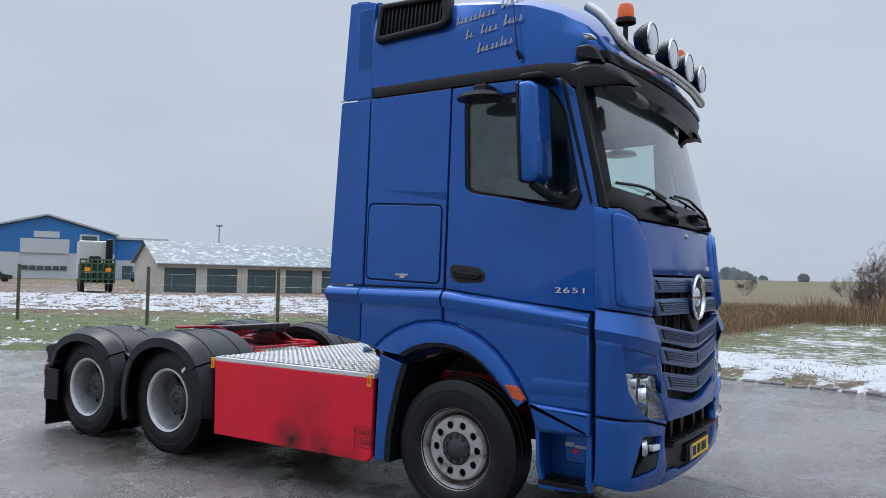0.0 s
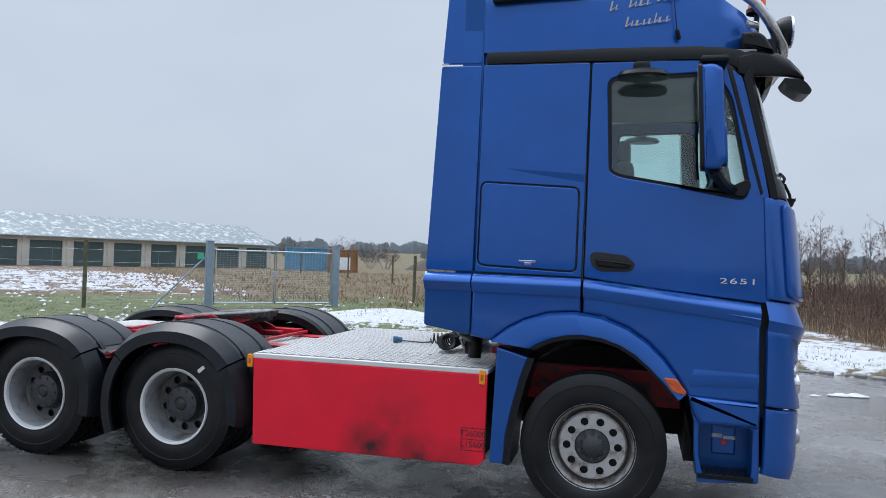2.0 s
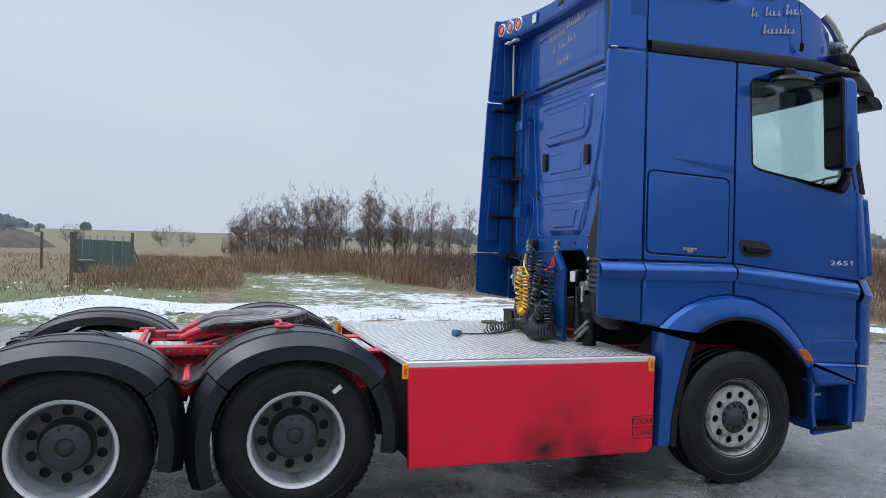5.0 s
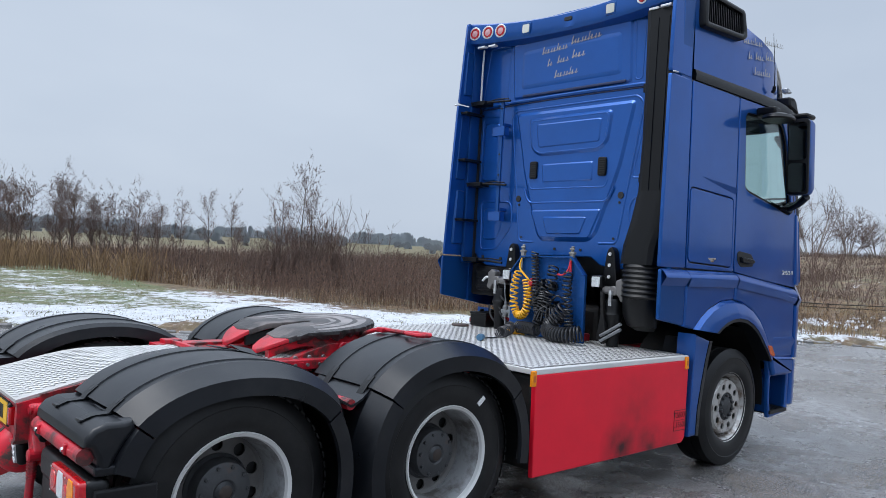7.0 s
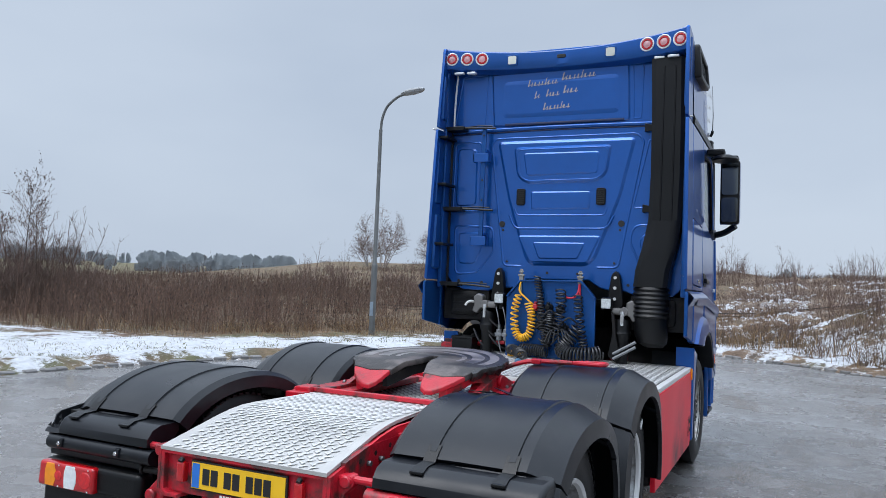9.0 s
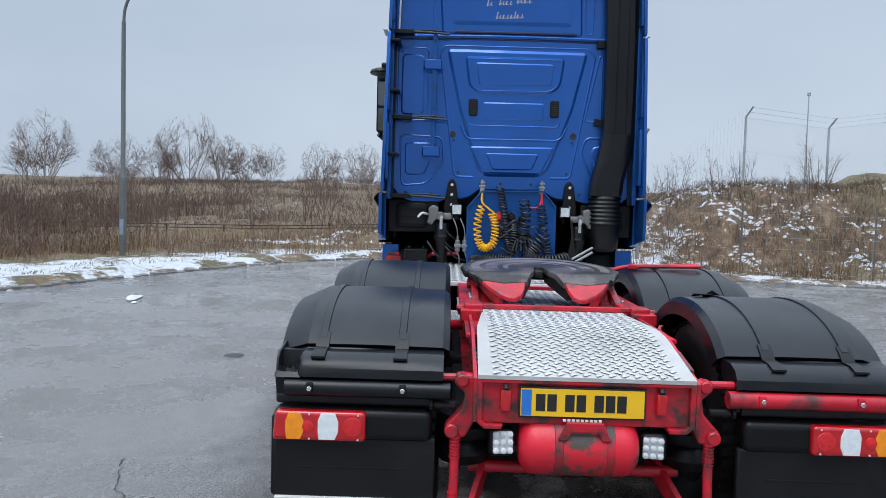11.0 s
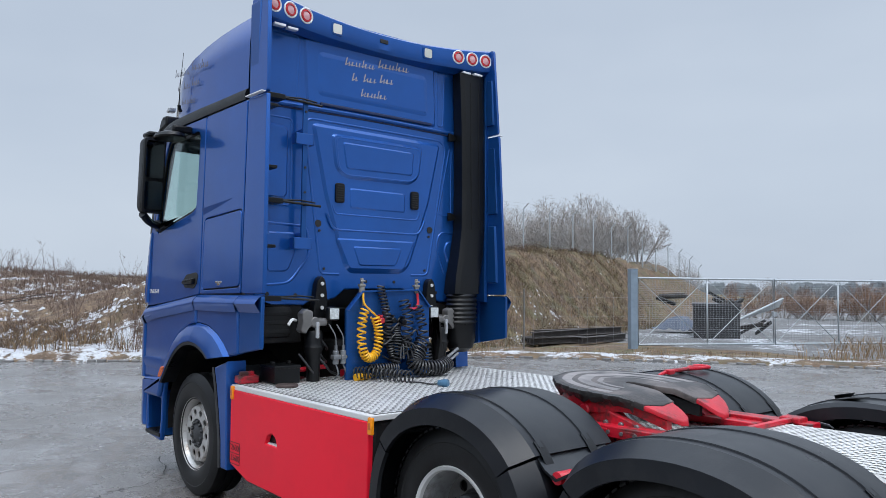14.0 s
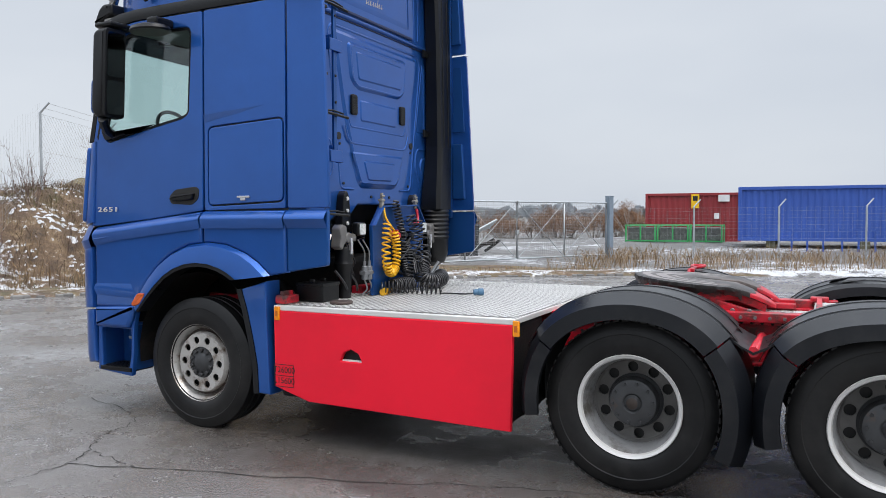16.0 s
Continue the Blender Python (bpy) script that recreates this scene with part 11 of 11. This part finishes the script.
def parked_truck():
    m = Matrix.Translation((-51.0, 28.4, gz(-51.0, 28.4))) @ Matrix.Rotation(radians(62), 4, "Z")
    h = thing("parked_lorry", "parked white lorry with a green loading frame", "lorry", "", "", m)
    bm = bmesh.new()
    box(bm, -1.25, 1.05, 2.0, 4.2, 1.2, 3.95, 0.15)
    part("cab", bm, mat("white_cab_paint", (0.56, 0.55, 0.51), 0.4, 0.0, 0.06, 1), h)
    bm = bmesh.new()
    box(bm, 0.7, 1.2, 1.6, 2.0, 1.4, 4.1, 0.1)
    part("air_duct", bm, BLACK, h)
    LG = mat("dark_green_frame", (0.045, 0.095, 0.045), 0.6, 0.0, 0.2, 2)
    for z in (0.9, 1.5, 2.1, 2.4):
        bm = bmesh.new()
        box(bm, -1.25, 1.25, -0.1, 0.0, z, z + 0.12, 0.01)
        part("cross_bar", bm, LG, h)
    for i in range(7):
        bm = bmesh.new()
        box(bm, -1.25 + i * 0.40, -1.15 + i * 0.40, -0.12, 0.02, 0.6, 2.5, 0.01)
        part("upright", bm, LG, h)
    bm = bmesh.new()
    box(bm, -1.2, 1.2, 0.0, 4.0, 0.7, 0.95, 0.03)
    part("chassis", bm, UNDER, h)
    bm = bmesh.new()
    box(bm, -1.22, 1.22, 0.15, 1.9, 0.95, 2.15, 0.05)
    part("green_body", bm, mat("dark_green_body", (0.025, 0.05, 0.028), 0.6, 0.0, 0.25, 3), h)
    bm = bmesh.new()
    box(bm, -0.5, 0.35, 1.2, 1.95, 2.1, 2.75, 0.15)
    part("crane_foot", bm, UNDER, h)
    for x in (-0.9, 0.55):
        bm = bmesh.new()
        box(bm, x, x + 0.4, -0.16, -0.1, 1.55, 1.85, 0.02)
        part("orange_board", bm, AMBER, h)
    for x in (-1.0, 1.0):
        for y in (0.8, 3.2):
            bm = bmesh.new()
            cylinder(bm, (x - 0.15, y, 0.5), (x + 0.15, y, 0.5), 0.5, 20, 0.04)
            part("wheel", bm, RUBBER, h)


parked_truck()


def small_car(x, y, turn, paint, label):
    h = thing("car", label, "car", "parked cars", "", Matrix.Translation((x, y, gz(x, y))) @ Matrix.Rotation(turn, 4, "Z"))
    bm = bmesh.new()
    prism(bm, rounded([(-2.1, 0.35), (2.1, 0.35), (2.15, 0.8), (1.2, 0.95), (0.6, 1.45), (-1.5, 1.5), (-2.1, 0.95)], 0.12, 3), "xz", -0.85, 0.85, 0.06)
    part("body", bm, paint, h)
    for yy in (-0.86, 0.86):
        bm = bmesh.new()
        prism(bm, rounded([(-1.5, 0.95), (0.95, 0.95), (0.5, 1.38), (-1.4, 1.40)], 0.06, 2), "xz", yy - 0.01, yy + 0.01)
        part("window", bm, SHED_DOOR, h)
        for xx in (-1.35, 1.35):
            bm = bmesh.new()
            cylinder(bm, (xx, yy - 0.09, 0.32), (xx, yy + 0.09, 0.32), 0.32, 18, 0.03)
            part("wheel", bm, RUBBER, h)


small_car(-92, 41, 1.0, mat("dark_car_paint", (0.03, 0.032, 0.036), 0.3, 0.2), "parked dark grey van")
small_car(-98, 66, 0.4, mat("blue_car_paint", (0.05, 0.09, 0.18), 0.3, 0.2), "parked blue car by the workshop")
small_car(-103, 72, 0.6, mat("grey_car_paint", (0.16, 0.17, 0.18), 0.3, 0.2), "parked grey car by the workshop")
# lighting mast
bm = bmesh.new()
cylinder(bm, (-73.1, 58.8, 0), (-73.1, 58.8, 7.6), 0.08, 8)
box(bm, -73.5, -72.7, 58.6, 59.0, 7.5, 7.75, 0.03)
tagged(finish("lighting_mast", bm, GALV), "slim floodlight mast behind the shed", "lamp post")


def steel_box(name, label, p, turn, long, deep, high, paint, base=0.0, ribs=True):
    """A container with corrugated walls and a frame."""
    h = thing(name, label, "container", "", "", Matrix.Translation((p[0], p[1], base)) @ Matrix.Rotation(turn, 4, "Z"))
    for y, s in ((0.0, -1), (deep, 1)):
        bm = bmesh.new()
        n_ = int(long / 0.28) * 4
        rows = [[(long * i / n_, y + s * (0.0 if i % 4 in (0, 1) else -0.036), 0.12), (long * i / n_, y + s * (0.0 if i % 4 in (0, 1) else -0.036), high - 0.1)] for i in range(n_ + 1)]
        loft(bm, rows)
        part("side_wall", bm, paint, h, "", 20)
    for x in (0.0, long):
        bm = bmesh.new()
        box(bm, x - 0.02, x + 0.02, 0, deep, 0.1, high - 0.05)
        part("end_wall", bm, paint, h)
    bm = bmesh.new()
    box(bm, 0, long, 0, deep, high - 0.06, high - 0.02)
    part("roof", bm, paint, h)
    for z in (0.06, high - 0.06):
        for y in (0.0, deep):
            bm = bmesh.new()
            box(bm, -0.03, long + 0.03, y - 0.05, y + 0.05, z - 0.07, z + 0.07, 0.01)
            part("rail", bm, paint, h)
    for x in (0.0, long):
        for y in (0.0, deep):
            bm = bmesh.new()
            box(bm, x - 0.07, x + 0.07, y - 0.07, y + 0.07, 0, high, 0.01)
            part("corner_post", bm, paint, h)
    return h


BLUE_BOX = mat("blue_container_paint", (0.028, 0.085, 0.36), 0.5, 0.0, 0.08, 0.8, second=(0.05, 0.12, 0.40), amount=0.3, sscale=1.2)
RED_BOX = mat("dark_red_container_paint", (0.26, 0.025, 0.03), 0.55, 0.0, 0.12, 0.8, second=(0.17, 0.03, 0.03), amount=0.35, sscale=2)
steel_box("blue_container", "long bright blue shipping container on blocks", (-1.0, -31.4), radians(182), 12.1, 2.45, 2.4, BLUE_BOX, 0.55)
for x in (-2.3, -6.0, -9.5, -13.4):
    bm = bmesh.new()
    box(bm, x - 0.2, x + 0.2, -33.5, -31.5, gz(x, -32.5) - 0.1, 0.555, 0.02)
    tagged(finish("container_block", bm, POST_WOOD), "dark timber block under the blue container", "timber block", "container blocks")
red_c = steel_box("red_container", "dark red waste container with yellow and white signs", (-0.35, -39.2), radians(4), 4.7, 2.4, 2.55, RED_BOX, 0.32)
for x0, x1, z0, z1, mm in ((2.0, 2.4, 1.75, 2.5, YELLOW), (0.5, 1.05, 2.1, 2.45, WHITE_INK), (1.0, 1.25, 1.2, 1.5, WHITE_INK)):
    bm = bmesh.new()
    box(bm, x0, x1, 2.45, 2.47, z0, z1)
    part("sign", bm, mm, red_c)
bm = bmesh.new()
box(bm, 2.08, 2.32, 2.47, 2.474, 2.15, 2.40)
part("sign_mark", bm, PLAIN_BLACK, red_c)
CAGE = mat("bright_green_cage_paint", (0.04, 0.36, 0.11), 0.5)
for k in range(3):
    cg = thing("mesh_cage", "green steel mesh cage with dark contents", "cage", "mesh cages", "", Matrix.Translation((0.1 + k * 1.62, -35.6, gz(3, -35.6))))
    for x in (0, 0.75, 1.5):
        for y in (0, 1.1):
            bm = bmesh.new()
            box(bm, x - 0.035, x + 0.035, y - 0.035, y + 0.035, 0, 0.90, 0.006)
            part("upright", bm, CAGE, cg)
    for z in (0.06, 0.86):
        for y in (0, 1.1):
            bm = bmesh.new()
            box(bm, 0, 1.5, y - 0.03, y + 0.03, z - 0.035, z + 0.035, 0.006)
            part("rail", bm, CAGE, cg)
    bm = bmesh.new()
    box(bm, 0.06, 1.44, 0.08, 1.02, 0.08, 0.76, 0.05)
    part("scrap_load", bm, mat("dark_scrap", (0.10, 0.105, 0.10), 0.8, 0.0, 0.5, 6, 0.5, 10), cg)
# small blue pallet frames before the container
for x in (-3.8, -5.7):
    pf = thing("steel_trestle", "blue steel trestle on the gravel", "trestle", "trestles", "", Matrix.Translation((x, -30.0, gz(x, -30))))
    for xx in (-0.6, 0.0, 0.6):
        bm = bmesh.new()
        box(bm, xx - 0.04, xx + 0.04, -0.04, 0.04, 0, 0.95, 0.006)
        part("leg", bm, BLUE_BOX, pf)
    bm = bmesh.new()
    box(bm, -0.75, 0.75, -0.05, 0.05, 0.85, 0.95, 0.006)
    part("bar", bm, BLUE_BOX, pf)
# a grey house behind the containers
hs = thing("low_house", "low grey house with a pale gable behind the containers", "building", "", "", Matrix.Translation((-6.0, -78, -0.6)))
bm = bmesh.new()
prism(bm, [(-22, 0), (6, 0), (6, 3.2), (-22, 3.2)], "xz", -5, 3)
part("wall", bm, mat("grey_green_wall", (0.22, 0.24, 0.24), 0.8), hs)
bm = bmesh.new()
prism(bm, [(-5.5, 3.1), (3.5, 3.1), (-1.0, 5.0)], "yz", -22.5, 6.5)
part("roof", bm, mat("dark_grey_roof", (0.16, 0.16, 0.165), 0.8, second=(0.6, 0.62, 0.64), amount=0.35, sscale=0.6), hs)
bm = bmesh.new()
prism(bm, [(-1.0, 3.1), (3.6, 3.1), (1.5, 4.6)], "yz", 6.5, 6.6)
part("gable", bm, mat("pale_gable", (0.45, 0.46, 0.45), 0.8), hs)

# scrap by the mound: pipes, a dark bin, a blue tarpaulin
BEAM = mat("dark_rusty_beam", (0.055, 0.047, 0.043), 0.7, 0.2, 0.3, 3, 0.3, 20)
for i, (x0, y0, z, half, turn) in enumerate(((9.9, -15.6, 0.14, 2.5, -84), (10.1, -15.9, 0.14, 2.3, -86), (10.35, -15.7, 0.15, 2.4, -85), (9.95, -15.2, 0.31, 2.1, -79), (10.2, -16.1, 0.33, 2.2, -90), (9.55, -16.6, 0.12, 1.7, -76), (9.7, -14.4, 0.12, 1.2, -96))):
    bm = bmesh.new()
    for za, zb, w_ in ((-0.10, -0.075, 0.10), (-0.075, 0.075, 0.02), (0.075, 0.10, 0.10)):
        box(bm, -half, half, -w_, w_, za, zb, 0.004, pose(x0, y0, gz(9.8, -15.0) + z, 0, 0, turn))
    tagged(finish("steel_beam", bm, BEAM), "dark steel beam stacked at the mound's foot", "steel beam", "stacked beams")
bin_ = thing("skip_bin", "low dark metal skip behind the gate", "skip", "", "", Matrix.Translation((9.3, -23.0, gz(9.3, -23))) @ Matrix.Rotation(radians(-58), 4, "Z"))
bm = bmesh.new()
prism(bm, [(-1.2, 0.0), (1.1, 0.0), (1.45, 1.25), (-1.5, 1.25)], "xz", -0.8, 0.8, 0.04)
part("body", bm, mat("dark_skip_paint", (0.03, 0.03, 0.033), 0.6), bin_)
bm = bmesh.new()
box(bm, -1.52, 1.47, -0.85, 0.85, 1.2, 1.29, 0.02)
part("rim", bm, mat("dark_skip_rim", (0.05, 0.05, 0.055), 0.5), bin_)
scrap_rng = random.Random(5)
for i in range(14):
    bm = bmesh.new()
    L_ = scrap_rng.uniform(0.5, 1.8)
    box(bm, -L_ / 2, L_ / 2, -scrap_rng.uniform(0.03, 0.25), 0.05, -0.03, scrap_rng.uniform(0.03, 0.12), 0.01, pose(9.3 + scrap_rng.uniform(-0.9, 1.9), -23.0 + scrap_rng.uniform(-2.2, 0.9), gz(9.3, -23) + scrap_rng.uniform(1.22, 1.5) * (1 if i < 7 else 0.25), scrap_rng.uniform(-25, 25), scrap_rng.uniform(-30, 30), scrap_rng.uniform(0, 180)))
    tagged(finish("scrap_piece", bm, UNDER if i % 3 else BEAM), "rusty piece of scrap metal by the skip", "scrap", "scrap pieces")
bm = bmesh.new()
rows = []
for i in range(12):
    rows.append([(11.0 + 0.18 * i, -25.5 + 0.20 * j + 0.1 * math.sin(i), gz(11.5, -25) + 0.12 + 0.55 * math.sin(math.pi * i / 11) * math.sin(math.pi * j / 7) + 0.05 * math.sin(i * 2.3 + j * 1.9)) for j in range(8)])
loft(bm, rows)
thicken(bm, 0.01)
tagged(finish("tarpaulin", bm, mat("blue_tarpaulin", (0.05, 0.065, 0.10), 0.5)), "crumpled blue-grey tarpaulin over a heap", "tarpaulin")
# stack of galvanised frames behind the gate
for i in range(5):
    bm = bmesh.new()
    tube(bm, [(13.5 + i * 0.3, -31 - i * 0.5, 0.1), (11.5 + i * 0.3, -33 - i * 0.5, 1.5 - 0.1 * i)], 0.06, 8)
    tagged(finish("steel_pole", bm, GALV), "galvanised pole leaning on a heap", "pole", "leaning poles")

# far field things on the other side
steel_box("small_blue_container", "small pale blue container in the field", (-33.0, 61.5), radians(25), 4.2, 2.4, 2.3, mat("pale_blue_paint", (0.10, 0.26, 0.40), 0.6, 0.0, 0.1, 1), 0.0)
steel_box("small_brown_container", "small rust-brown container in the field", (-27.6, 59.5), radians(25), 2.6, 2.2, 2.2, mat("rust_brown_paint", (0.26, 0.13, 0.06), 0.7, 0.0, 0.15, 1), 0.0)
bm = bmesh.new()
box(bm, -26.6, -24.8, 57.6, 57.7, 0.4, 1.5)
tagged(finish("white_board", bm, WHITE_INK), "white board standing in the field", "board")
bm = bmesh.new()
box(bm, -9.0, -7.6, 30.2, 31.4, gz(-8, 31) - 0.05, 0.62, 0.04, None)
tagged(finish("water_trough", bm, mat("dark_concrete", (0.10, 0.105, 0.10), 0.8)), "dark concrete trough in the grass", "trough")
bm = bmesh.new()
rows = []
for r_, h_ in ((6.0, -0.2), (4.6, 0.7), (3.0, 1.4), (1.4, 1.9), (0.1, 2.1)):
    rows.append([(-24 + 0.8 * r_ * (1 + 0.12 * math.sin(j * 2.1)) * math.cos(2 * math.pi * j / 24), 88 + 0.8 * r_ * (1 + 0.1 * math.sin(j * 1.3)) * math.sin(2 * math.pi * j / 24), h_ * (1 + 0.08 * math.sin(j * 1.7))) for j in range(24)])
loft(bm, rows, True)
tagged(finish("soil_mound", bm, mat("dark_earth", (0.075, 0.058, 0.046), 0.9, 0.0, 0.3, 1, 0.6, 6)), "heap of dark earth in the field", "earth heap")

# ---- on the yard: lumps of snow, cracks, a cover ----
SNOW = mat("old_snow", (0.50, 0.51, 0.53), 0.6, 0.0, 0.1, 4, 0.5, 30)
for x, y, r in ((3.1, 5.38, 0.09), (3.3, 5.43, 0.11), (2.75, 5.2, 0.05)):
    bm = bmesh.new()
    bmesh.ops.create_icosphere(bm, subdivisions=3, radius=r)
    for v in bm.verts:
        k = 1 + 0.35 * math.sin(v.co.x * 31 + 1) * math.sin(v.co.y * 27) + 0.2 * math.sin(v.co.z * 40)
        v.co = Vector((v.co.x * k * 1.5, v.co.y * k * 0.8, max(-0.01, v.co.z * 0.42 * k)))
    bmesh.ops.translate(bm, verts=bm.verts, vec=(x, y, 0.004))
    tagged(finish("snow_lump", bm, SNOW), "small lump of dirty snow on the asphalt", "snow", "snow lumps")
bm = bmesh.new()


def crack(pts, w_):
    P = smooth_path([(x, y, 0) for x, y in pts], 8)
    rr = random.Random(len(pts))
    rows = []
    for i, p in enumerate(P):
        d = (P[min(i + 1, len(P) - 1)] - P[max(i - 1, 0)]).normalized()
        sd = Vector((-d.y, d.x, 0))
        o = sd * rr.uniform(-0.025, 0.025)
        k = w_ * rr.uniform(0.4, 1.3)
        rows.append([p + o - sd * k + Vector((0, 0, 0.004)), p + o + sd * k + Vector((0, 0, 0.004))])
    loft(bm, rows)


crack([(-4.6, 1.35), (-3.8, 1.25), (-3.25, 1.30), (-2.55, 1.45), (-1.85, 1.70), (-0.75, 2.03), (0.15, 2.28)], 0.0055)
crack([(0.15, 2.28), (0.17, 2.75), (0.14, 3.4), (0.15, 4.4), (0.13, 5.4)], 0.004)
crack([(0.15, 2.28), (0.28, 2.0), (0.5, 1.72), (0.56, 1.4), (0.85, 1.15), (1.6, 0.9)], 0.005)
crack([(0.22, 2.0), (-0.1, 2.1), (-0.34, 2.15)], 0.004)
crack([(-4.7, 2.2), (-4.3, 2.38), (-3.95, 2.5)], 0.004)
tagged(finish("asphalt_cracks", bm, mat("dark_crack", (0.024, 0.023, 0.022), 0.9)), "thin dark cracks in the asphalt", "cracks", kind="stuff")
bm = bmesh.new()
cylinder(bm, (-0.82, 2.72, -0.01), (-0.82, 2.72, 0.005), 0.10, 24, 0.003)
tagged(finish("iron_cover", bm, mat("dark_iron_cover", (0.05, 0.048, 0.047), 0.5, 0.4, 0.2, 20, 0.5, 80)), "small round iron cover in the asphalt", "cover")

# cobbled edge with snow between the stones
COBBLE = mat("grey_cobble", (0.15, 0.145, 0.14), 0.75, 0.0, 0.2, 6, 0.3, 40, second=(0.60, 0.61, 0.63), amount=0.30, sscale=4, hard=0.1, sheen_random=0.3)
kerb = thing("cobble_edge", "row of grey cobblestones along the yard's edge", "cobblestones", "", "structure")
bm = bmesh.new()
box(bm, -0.075, 0.075, -0.05, 0.05, -0.06, 0.05, 0.018, None, 1)
for v in bm.verts:
    v.co += Vector((math.sin(v.co.y * 90), math.cos(v.co.x * 80), 0)) * 0.005
stone = part("cobble", bm, COBBLE, kerb)
first = True
count = 0
for (ax, ay), (bx_, by_) in zip(YARD[6:19], YARD[7:20]):
    L = math.hypot(bx_ - ax, by_ - ay)
    k = int(L / 0.26)
    for i in range(k):
        if count > 290:
            break
        t = (i + random.uniform(0.2, 0.8)) / k
        x, y = ax + (bx_ - ax) * t + random.uniform(-0.03, 0.03), ay + (by_ - ay) * t + random.uniform(-0.03, 0.03)
        m = Matrix.Translation((x, y, random.uniform(-0.015, 0.015))) @ Matrix.Rotation(math.atan2(by_ - ay, bx_ - ax) + random.uniform(-0.15, 0.15), 4, "Z") @ Matrix.Diagonal((random.uniform(1.1, 1.65), random.uniform(1.0, 1.6), random.uniform(0.8, 1.2), 1))
        if first:
            stone.matrix_basis = m
            first = False
        else:
            c = stone.copy()
            scene.collection.objects.link(c)
            c.matrix_basis = m
        count += 1
